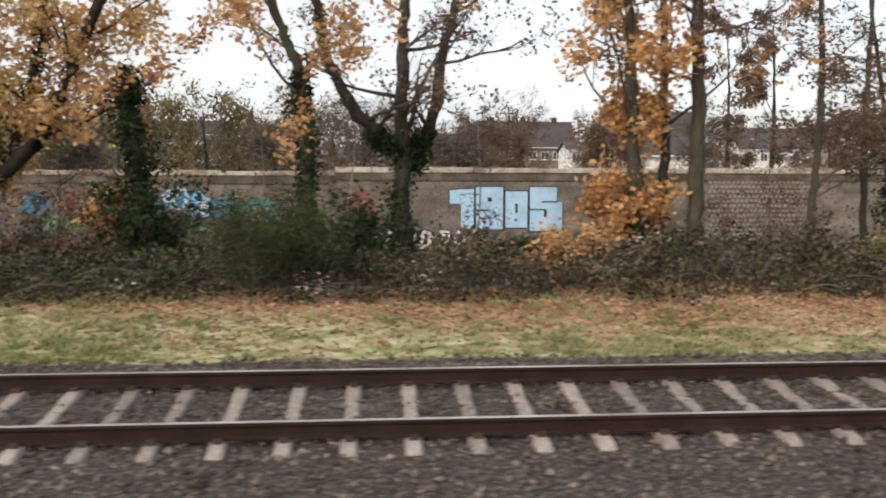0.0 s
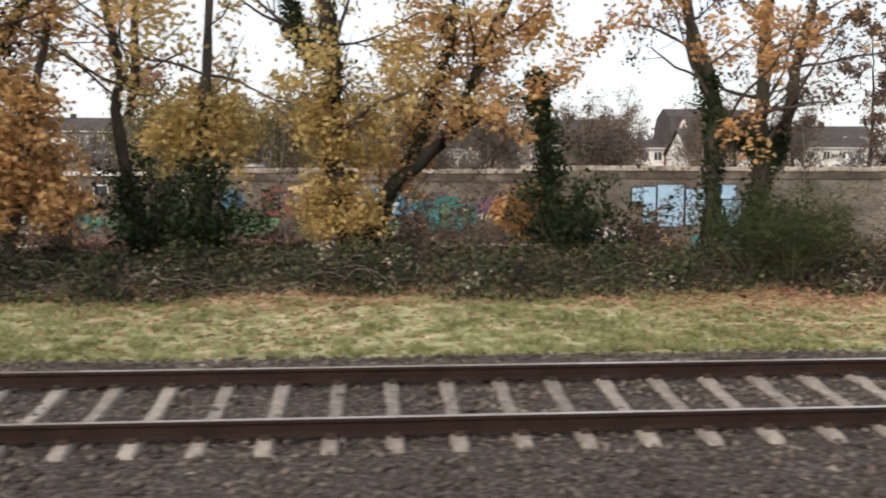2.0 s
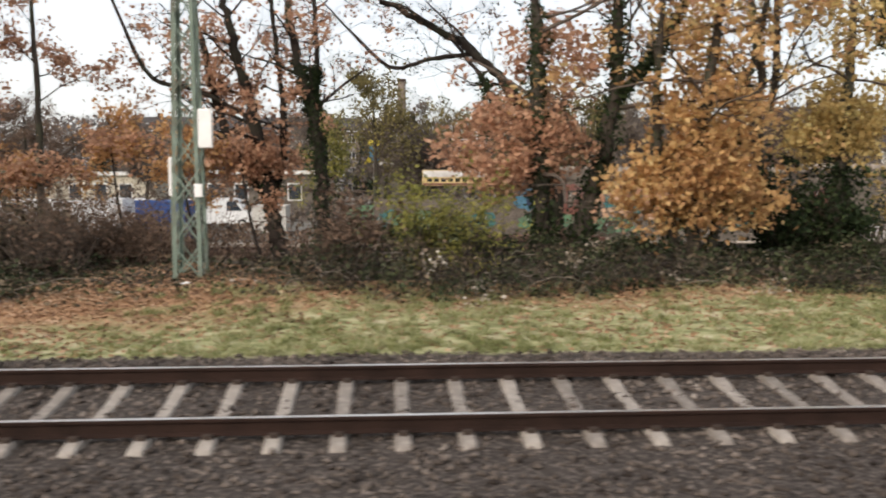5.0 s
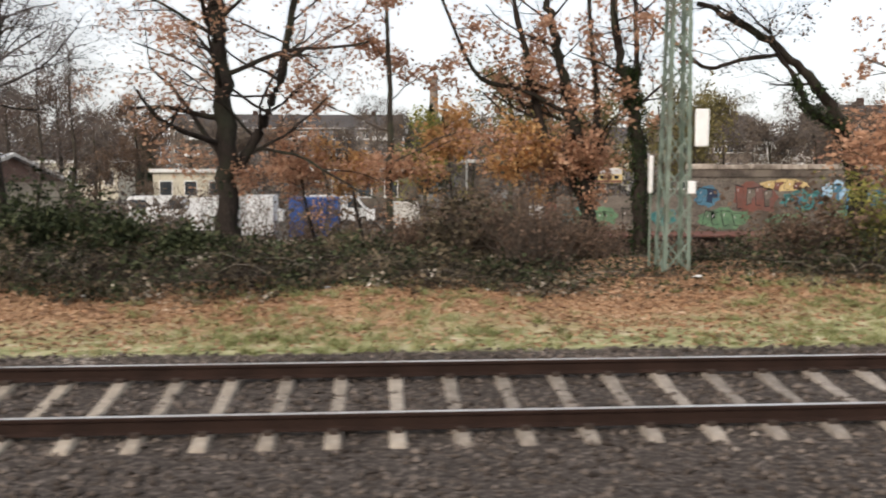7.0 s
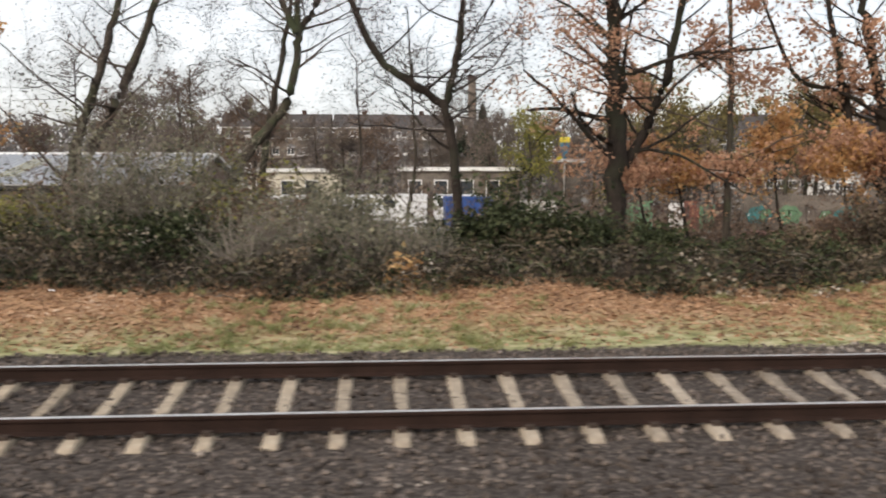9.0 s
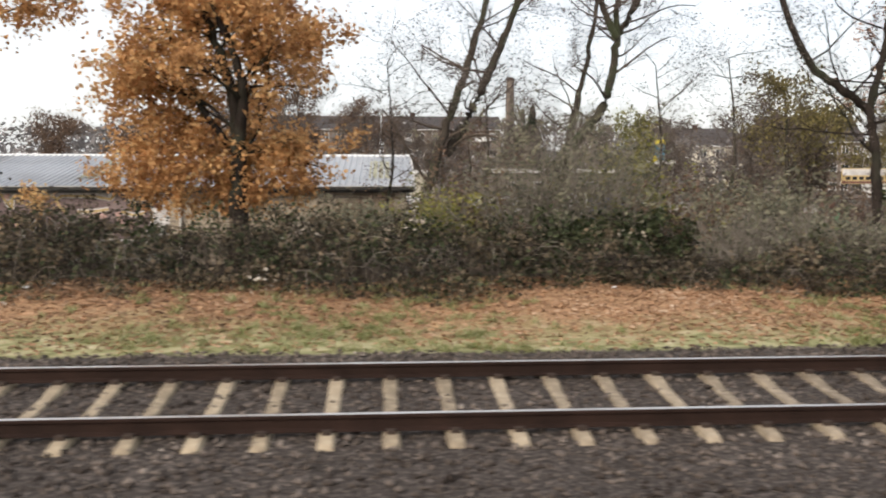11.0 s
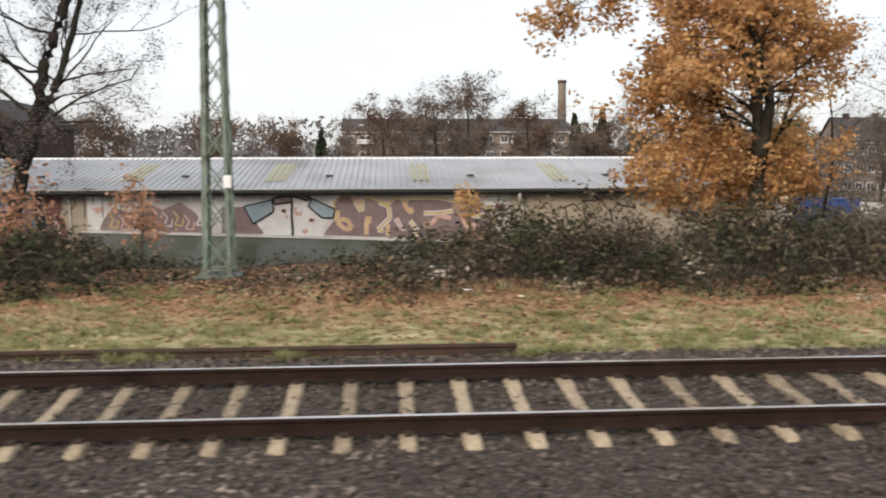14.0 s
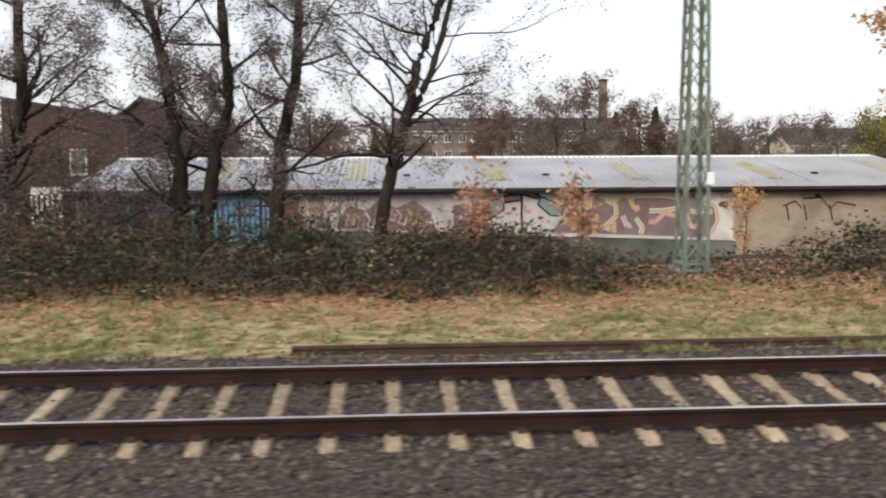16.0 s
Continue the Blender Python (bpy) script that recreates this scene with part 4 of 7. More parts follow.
# ---- houses ----
def house(name, x, y, w, d, h, roof, wallm, label, floors=3, cols=6, turn=0.0, base=-2.0, balcony=(), chimneys=1, skip=()):
    ob = thing(name, x, y, base, label, "house", turn=turn)
    body = part("wall", box(0, 0, 0, w, d, h), wallm, ob)
    for side in (0.0, w):
        bm = bmesh.new()
        e = -0.12 if side == 0 else 0.12
        vs = [[bm.verts.new((side + q, py, pz)) for py, pz in ((0, h), (d, h), (d / 2, h + roof - 0.15))] for q in (-e, 0)]
        bm.faces.new(vs[0])
        bm.faces.new(vs[1][::-1])
        for i in range(3):
            bm.faces.new((vs[0][i], vs[1][i], vs[1][(i + 1) % 3], vs[0][(i + 1) % 3]))
        bmesh.ops.recalc_face_normals(bm, faces=bm.faces[:])
        part("gable", bm, wallm, ob)
    rf = part("roof", prism([(-0.5, h - 0.12), (d / 2, h + roof), (d + 0.5, h - 0.12), (d + 0.5, h + 0.06), (d / 2, h + roof + 0.2), (-0.5, h + 0.06)], -0.35, w + 0.35), M["roof_tile"], ob, "dark tiled roof")
    part("gutter", box(-0.3, -0.62, h - 0.16, w + 0.3, -0.5, h - 0.02), M["window_white"], ob)
    for k in range(chimneys):
        cx = w * (k + 0.5) / chimneys
        part("chimney", box(cx - 0.45, d / 2 - 0.4, h + roof - 0.7, cx + 0.45, d / 2 + 0.4, h + roof + 0.9), M["brick_dark"], rf)
    for k in range(max(1, cols // 3)):
        cx = w * (k + 0.35) / max(1, cols // 3)
        part("roof_window", box(cx - 0.4, d * 0.2, h + roof * 0.42, cx + 0.4, d * 0.2 + 0.5, h + roof * 0.42 + 0.35, 0.02), M["window_white"], rf)
    sx, sz = w / cols, h / floors
    for r in range(floors):
        for c in range(cols):
            if (r, c) in skip:
                continue
            cx, cz = (c + 0.5) * sx, (r + 0.55) * sz
            ww = 1.2 if c in balcony else 0.7
            wd = part("window", box(cx - ww, -0.07, cz - 0.72, cx + ww, -0.003, cz + 0.72), M["window_white"], ob)
            for s in (-1, 1):
                part("pane", box(cx + min(0.05 * s, s * (ww - 0.1)), -0.085, cz - 0.62, cx + max(0.05 * s, s * (ww - 0.1)), -0.072, cz + 0.62), M["glass"], wd)
            part("sill", box(cx - ww - 0.1, -0.18, cz - 0.8, cx + ww + 0.1, -0.075, cz - 0.73), M["window_white"], wd)
            if c in balcony:
                bc = part("balcony", box(cx - 1.5, -1.2, cz - 1.15, cx + 1.5, -0.2, cz - 1.0), M["concrete"], ob)
                part("parapet", box(cx - 1.5, -1.25, cz - 1.0, cx + 1.5, -1.18, cz - 0.1), M["window_white"], bc)
                for s in (-1.5, 1.43):
                    part("side_panel", box(cx + s, -1.17, cz - 1.0, cx + s + 0.07, -0.2, cz - 0.1), M["window_white"], bc)
    return ob


house("apartment_house", -76.2, 132.5, 20.2, 11, 12.4, 2.7, M["brick_brown"], "brown brick apartment block with white windows", 4, 7, balcony=(1, 5), chimneys=2)
house("apartment_house", -54.9, 132.5, 22.6, 11, 12.4, 2.7, M["brick_brown"], "grey-brown brick apartment block with white balconies", 4, 8, balcony=(1, 4, 6), chimneys=2)
house("village_house", 26.6, 104, 6.2, 8, 8.6, 1.2, M["white_render"], "low white rendered house beside the brick house", 3, 3, chimneys=0)
house("barn", 25.0, 76, 10.6, 8, 6.8, 2.9, M["white_render"], "white barn under a dark slate roof with skylights", 2, 3, skip=((1, 0), (1, 1), (1, 2), (0, 1)), chimneys=0)
house("village_house", 14.0, 118, 17.0, 9, 9.6, 4.6, M["brick_brown"], "long brown house under a dark roof with white dormers", 3, 8, chimneys=3)
house("village_house", -4.0, 122, 15.0, 9, 9.0, 3.2, M["yellow_render"], "pale rendered house behind bare trees", 3, 5)
house("village_house", 62.0, 120, 18.0, 10, 9.5, 4.0, M["white_render"], "white rendered house behind bare trees", 3, 6)


def brick_house(x, y, w, d):
    """A pinkish brick house with a mansard roof, arched white windows and a pointed white gable."""
    ob = thing("brick_house", x, y, -2.0, "pinkish brick house with arched white windows and a mansard roof", "house")
    part("wall", box(0, 0, 0, w, d, 9.2), M["red_brick"], ob)
    part("plinth", box(-0.05, -0.12, 6.05, w + 0.05, -0.004, 6.4), M["white_render"], ob, "white band")
    part("cornice", box(-0.2, -0.25, 9.0, w + 0.2, -0.004, 9.3), M["white_render"], ob)
    roof = part("roof", prism([(-0.3, 9.31), (1.5, 13.4), (d / 2, 14.8), (d - 1.5, 13.4), (d + 0.3, 9.31)], -0.2, w + 0.2), M["roof_tile"], ob, "dark slate mansard roof")
    part("verge", prism([(-0.42, 9.3), (1.4, 13.5), (d / 2, 14.95), (d / 2, 14.7), (1.6, 13.3), (-0.2, 9.3)], w + 0.21, w + 0.5), M["white_render"], roof, "white verge board")
    part("chimney", box(w * 0.55, d / 2 - 0.4, 14.2, w * 0.55 + 0.9, d / 2 + 0.4, 15.9), M["brick_dark"], roof)
    arch = [(-0.55, 0)] + [(0.55 * math.cos(t), 1.25 + 0.55 * math.sin(t)) for t in (math.pi * (1 - i / 8) for i in range(9))] + [(0.55, 0)]
    for row, (z, y0) in enumerate(((0.9, -0.12), (3.9, -0.12), (6.7, -0.12), (9.6, -0.42))):
        for k in range(7):
            cx = 1.3 + k * (w - 2.4) / 6
            frame_ = part("window", slab([(cx + a * (1 if row < 3 else 0.95), z + b) for a, b in arch], y0, 1.2 if row == 3 else -0.004), M["window_white"], ob if row < 3 else roof, "white arched window")
            for s_ in (-1, 1):
                part("pane", slab([(cx + s_ * 0.06, z + 0.15), (cx + s_ * 0.4, z + 0.15), (cx + s_ * 0.4, z + 1.3), (cx + s_ * 0.2, z + 1.58), (cx + s_ * 0.06, z + 1.62)], y0 - 0.014, y0 - 0.002), M["glass"], frame_) if row < 3 else None
            if row == 3:
                part("dormer_pane", slab([(cx - 0.3, z + 0.2), (cx + 0.3, z + 0.2), (cx + 0.3, z + 1.3), (cx, z + 1.55), (cx - 0.3, z + 1.3)], y0 - 0.014, y0 - 0.002), M["glass"], ob)
    bay = part("gable_bay", box(0.1, -0.5, 0, 2.5, -0.13, 9.3), M["red_brick"], ob)
    part("gable_peak", slab([(0.0, 9.31), (2.6, 9.31), (1.3, 12.6)], -0.6, 0.6), M["red_brick"], bay)
    for a, b in (((0.0, 9.31), (1.3, 12.75)), ((2.6, 9.31), (1.3, 12.75))):
        part("bargeboard", slab([(a[0] - 0.16, a[1]), (a[0] + 0.16, a[1]), (b[0] + 0.12, b[1]), (b[0] - 0.12, b[1])], -0.75, -0.62), M["window_white"], bay, "white bargeboard")
    for x0 in (0.1, 2.3):
        part("corner_strip", box(x0 - 0.06, -0.58, 0, x0 + 0.22, -0.504, 9.3), M["window_white"], bay)
    return ob


brick_house(33.2, 101.5, 13.4, 9.0)

# the brick works building beside the shed
works = thing("brick_building", -94.9, 33.0, -2.0, "dark brick building with a sloping parapet and one window", "building")
part("wall", slab([(0, 0), (6.4, 0), (6.4, 6.9), (0, 8.0)], 0, 9.0), M["brick_dark"], works)
part("parapet", slab([(-0.1, 8.0), (6.5, 6.9), (6.5, 7.05), (-0.1, 8.15)], -0.1, 9.1), M["roof_tile"], works)
wd = part("window", box(3.4, -0.08, 4.0, 4.3, -0.003, 5.4), M["pipe"], works, "pale boarded window")
part("pane", box(3.5, -0.1, 4.1, 4.2, -0.082, 5.3), M["plinth"], wd)
part("doorway", box(1.3, -0.06, 1.2, 2.9, -0.003, 3.4), M["white_paint"], works, "whitewashed patch with black scrawl")
for i in range(5):
    part("scrawl", box(1.4 + i * 0.28, -0.075, 1.6 + 0.2 * (i % 2), 1.5 + i * 0.28, -0.062, 3.0), M["black_paint"], works)
barn = thing("brick_barn", -92.0, 40.3, -2.0, "dark brick gabled barn behind the shed", "building")
part("wall", slab([(0, 0), (3.2, 0), (3.2, 7.4), (1.6, 8.7), (0, 7.4)], 0, 10), M["brick_dark"], barn)
part("roof", slab([(-0.15, 7.3), (1.6, 8.75), (3.35, 7.3), (3.35, 7.5), (1.6, 8.95), (-0.15, 7.5)], -0.2, 10.2), M["roof_tile"], barn)

# the factory chimney
chimney = thing("factory_chimney", -24.3, 174.5, -2, "tall brown brick factory chimney", "chimney")
bm = bmesh.new()
bar(bm, (0, 0, 0), (0, 0, 27.2), 1.35, 14, 1.0)
part("shaft", bm, M["brick_brown"], chimney)
bm = bmesh.new()
bar(bm, (0, 0, 27.2), (0, 0, 27.9), 1.15, 14)
part("crown_ring", bm, M["brick_dark"], chimney)

# ---- the yard between the wall and the shed ----
def container(x, y, w, h, material, label, group="yard containers"):
    ob = thing("container", x, y, -2.0, label, "container", group)
    part("body", box(0, 0, 0.1, w, 2.4, h), material, ob)
    for i in range(int(w / 0.3)):
        part("rib", box(0.12 + i * 0.3, -0.04, 0.25, 0.24 + i * 0.3, -0.002, h - 0.12), material, ob)
    part("top_rail", box(-0.03, -0.06, h - 0.1, w + 0.03, -0.002, h + 0.03), material, ob)
    part("skid", box(0, 0.1, 0, w, 2.3, 0.1), M["gutter"], ob)
    return ob


container(-39.3, 37.0, 2.9, 2.4, M["container_blue"], "blue steel container standing in the yard")
container(-42.3, 38.0, 1.9, 2.5, M["van_white"], "stack of white crates in the yard")
container(-46.5, 42.0, 2.9, 2.2, M["van_white"], "white site container in the yard")
container(-33.6, 42.0, 2.2, 1.9, M["pipe"], "pale grey crate in the yard")


def van(x, y, label, turn=0.0):
    ob = thing("van", x, y, -2.0, label, "van", "parked vans", turn)
    part("body", slab([(0, 0.35), (4.9, 0.35), (4.9, 1.1), (4.2, 1.25), (3.6, 2.1), (3.3, 2.2), (0.1, 2.2), (0, 2.0)], 0, 1.9), M["van_white"], ob)
    part("side_window", slab([(2.9, 1.3), (4.0, 1.3), (3.5, 2.0), (2.9, 2.0)], -0.02, -0.002), M["glass"], ob)
    part("rear_window", box(0.3, -0.02, 1.3, 1.3, -0.002, 1.95), M["glass"], ob)
    part("bumper", box(-0.08, 0.05, 0.35, -0.002, 1.85, 0.6), M["rubber"], ob)
    for cx in (0.9, 4.0):
        for y0, y1 in ((-0.03, 0.2), (1.7, 1.93)):
            bm = bmesh.new()
            bar(bm, (cx, y0, 0.34), (cx, y1, 0.34), 0.34, 14)
            tyre = part("wheel", bm, M["rubber"], ob)
            bm = bmesh.new()
            bar(bm, (cx, y0 - 0.012, 0.34), (cx, y0 - 0.002, 0.34), 0.19, 10)
            part("rim", bm, M["pipe"], tyre)
    return ob


van(-52.0, 46.0, "white van parked in the yard")
van(-46.2, 47.0, "white van parked beside containers")
van(-39.5, 47.5, "white van parked by the low office")


def low_building(x, y, w, d, h, wallm, label):
    ob = thing("low_building", x, y, -2.0, label, "building", "low yard buildings")
    part("wall", box(0, 0, 0, w, d, h), wallm, ob)
    part("flat_roof", box(-0.3, -0.3, h, w + 0.3, d + 0.3, h + 0.35), M["window_white"], ob, "white roof edge")
    for i in range(int(w / 2.4)):
        wd = part("window", box(0.6 + i * 2.4, -0.05, h * 0.4, 1.9 + i * 2.4, -0.003, h * 0.8), M["window_white"], ob)
        part("pane", box(0.7 + i * 2.4, -0.065, h * 0.43, 1.8 + i * 2.4, -0.052, h * 0.77), M["glass"], wd)
    return ob


low_building(-42.0, 60, 11.0, 7, 4.0, M["concrete"], "low grey building with a white flat roof")
low_building(-57.0, 66, 9.0, 7, 3.9, M["yellow_render"], "low pale building with a white flat roof")
low_building(-26.0, 66, 2.3, 6, 4.9, M["concrete"], "small grey flat-roofed hut with a white roof edge")
low_building(-100.0, 90, 14.0, 8, 4.6, M["white_render"], "low white building beyond the shed")
low_building(-84.0, 96, 12.0, 8, 5.2, M["yellow_render"], "low pale building beyond the shed")
# the advertising column
post = thing("sign_post", -26.4, 62.0, -2.0, "tall sign post with a blue and yellow board", "sign")
bm = bmesh.new()
bar(bm, (0, 0, 0), (0, 0, 5.2), 0.1, 8)
part("post", bm, M["pipe"], post)
part("board", box(-0.45, -0.15, 5.2, 0.45, 0.1, 6.7, 0.04), M["cyan_paint"], post, "blue board")
part("cap", box(-0.5, -0.18, 6.7, 0.5, 0.12, 7.2, 0.05), plain("sign_yellow", (0.62, 0.5, 0.06)), post, "yellow cap")
part("arrow", slab([(-1.0, 4.9), (-0.2, 5.2), (-0.5, 5.7)], -0.2, -0.16), plain("arrow_yellow", (0.66, 0.52, 0.05)), post, "yellow arrow")
# colourful hoarding at the back of the yard
hoard = thing("hoarding", -28.5, 40.5, -2.0, "low graffiti-covered hoarding at the back of the yard", "fence")
for i, mat in enumerate(("brick_dark", "green_paint", "green_paint", "brick_dark", "white_paint", "red_paint", "green_paint", "brick_dark")):
    part("board", box(i * 1.05, 0, 0, i * 1.05 + 1.0, 0.05, 1.7 + 0.15 * (i % 3)), M[mat], hoard)
banner = thing("banner", -22.4, 39.6, -2.0, "yellow and white banner on two posts", "banner")
part("sheet", box(0, 0, 3.25, 4.0, 0.04, 4.25, 0.01), M["yellow_paint"], banner)
part("white_stripe", box(0.05, -0.012, 3.8, 3.95, -0.003, 4.2), M["white_paint"], banner, "white upper stripe")
part("red_stripe", box(0.05, -0.012, 3.28, 3.95, -0.003, 3.42), M["red_paint"], banner, "red lower stripe")
for i in range(8):
    part("bar_mark", box(0.3 + i * 0.45, -0.012, 3.5, 0.6 + i * 0.45, -0.003, 3.72), M["black_paint"], banner)
for x in (0.1, 3.85):
    part("post", box(x, 0.045, 0, x + 0.08, 0.12, 4.3), M["gutter"], banner)
# pale kerb and litter in the yard
kerb = thing("retaining_wall", -44.0, 25.5, -2.3, "dark retaining wall with a pale stone edge", "wall")
part("wall_face", box(0, 0.05, 0, 19.0, 0.5, 1.1), M["brick_dark"], kerb)
for i in range(19):
    part("edge_stone", box(i * 1.0, 0, 1.1, i * 1.0 + 0.98, 0.5, 1.25, 0.02), M["ledge"], kerb)
    part("pier", box(i * 1.0 + 0.3, -0.05, 0, i * 1.0 + 0.5, 0.046, 1.1), M["brick_dark"], kerb)



def scrap(x, y, size, seed, label):
    """A crumpled piece of pale plastic or paper."""
    bm = bmesh.new()
    bmesh.ops.create_icosphere(bm, subdivisions=2, radius=size)
    r = np.random.default_rng(seed)
    for v in bm.verts:
        v.co = Vector((v.co.x * 1.4, v.co.y, v.co.z * 0.45)) * float(r.uniform(0.55, 1.2))
    me = bpy.data.meshes.new("litter_scrap")
    bm.to_mesh(me)
    bm.free()
    me.materials.append(M["sign"])
    ob = tagged(new("litter_scrap", me), label, "litter", "scraps of litter")
    ob.location = metres(x, y, float(ground_z(x, y)) + size * 0.2)


for i, (x, y, k) in enumerate(((-63.6, 6.1, 0.07), (-57.2, 6.5, 0.08), (-56.9, 6.7, 0.06), (-57.6, 6.4, 0.05), (-62.8, 5.7, 0.05), (-27.3, 7.0, 0.08), (-33.9, 6.3, 0.06), (-37.8, 6.2, 0.05), (-31.2, 6.2, 0.06), (-47.5, 6.1, 0.05), (-20.4, 6.3, 0.05), (8.9, 6.3, 0.06), (10.3, 6.6, 0.07), (-72.3, 6.4, 0.06), (-78.0, 6.2, 0.05))):
    scrap(x, y, k, 300 + i, "crumpled white scrap of litter in the grass")

# ---- plants ----
def tubes(paths, sides=6):
    """Tubes round paths [(points, radii)], as arrays of corners and faces."""
    V, F, base = [], [], 0
    for pts, rad, k in paths:
        pts = np.asarray(pts, float)
        n = len(pts)
        d = np.gradient(pts, axis=0)
        d /= np.linalg.norm(d, axis=1)[:, None] + 1e-9
        ref = np.where(np.abs(d[:, 2:3]) < 0.9, [[0, 0, 1.0]], [[1.0, 0, 0]])
        u = np.cross(d, ref)
        u /= np.linalg.norm(u, axis=1)[:, None] + 1e-9
        w = np.cross(d, u)
        a = np.arange(k) * 2 * np.pi / k
        ring = pts[:, None] + np.asarray(rad)[:, None, None] * (u[:, None] * np.cos(a)[None, :, None] + w[:, None] * np.sin(a)[None, :, None])
        V.append(ring.reshape(-1, 3))
        i = np.arange(n - 1)[:, None] * k + np.arange(k)[None]
        j = np.arange(n - 1)[:, None] * k + (np.arange(k)[None] + 1) % k
        F.append(np.stack([i, j, j + k, i + k], -1).reshape(-1, 4) + base)
        base += n * k
    return np.concatenate(V), np.concatenate(F)


def leaves(at, size, rng, up=0.3, long=1.5):
    """A small folded blade at every place, turned at random."""
    at = np.asarray(at, float)
    n = len(at)
    d = rng.normal(size=(n, 3))
    d[:, 2] = d[:, 2] * 0.7 - up * 0.3
    d /= np.linalg.norm(d, axis=1)[:, None]
    s = np.cross(d, rng.normal(size=(n, 3)))
    s /= np.linalg.norm(s, axis=1)[:, None] + 1e-9
    z = np.cross(d, s)
    k = size * rng.uniform(0.6, 1.35, n)[:, None]
    V = np.stack([at - d * k * long / 2, at + s * k / 2 + z * k * 0.15, at + d * k * long / 2, at - s * k / 2 + z * k * 0.15], 1).reshape(-1, 3)
    return V, np.arange(4 * n).reshape(n, 4)


def grow(rng, start, way, length, radius, depth, out, tips, bend=0.25, rise=0.15, keep=0.7, fork=(3, 5), spread=0.9):
    """One limb with its side limbs: paths go into out, leaf places into tips."""
    n = max(4, int(length / 0.35))
    p, d = np.array(start, float), np.array(way, float)
    d /= np.linalg.norm(d)
    pts, step = [p.copy()], length / n
    for _ in range(n):
        d = d + rng.normal(size=3) * bend * math.sqrt(step) * 0.55 + np.array([0, 0, rise * step * 0.5])
        d /= np.linalg.norm(d)
        p = p + d * step
        pts.append(p.copy())
    pts = np.array(pts)
    rad = radius * (1 - np.linspace(0, 1, n + 1) ** 1.1 * (0.6 if depth > 1 else 0.85))
    out.append((pts, rad, 8 if radius > 0.1 else 5 if radius > 0.03 else 3))
    if depth <= 1:
        tips.append(pts[1:])
    if depth == 0:
        return
    for _ in range(rng.integers(*fork)):
        i = rng.integers(int(n * 0.3), n + 1)
        side = rng.normal(size=3)
        side -= side @ d * d
        side /= np.linalg.norm(side) + 1e-9
        w = (pts[min(i + 1, n)] - pts[i - 1])
        w = w / (np.linalg.norm(w) + 1e-9) + side * spread * rng.uniform(0.6, 1.3)
        grow(rng, pts[i], w, length * keep * rng.uniform(0.55, 1.0), rad[i] * 0.62, depth - 1, out, tips, bend * 1.25, rise, keep, fork, spread)


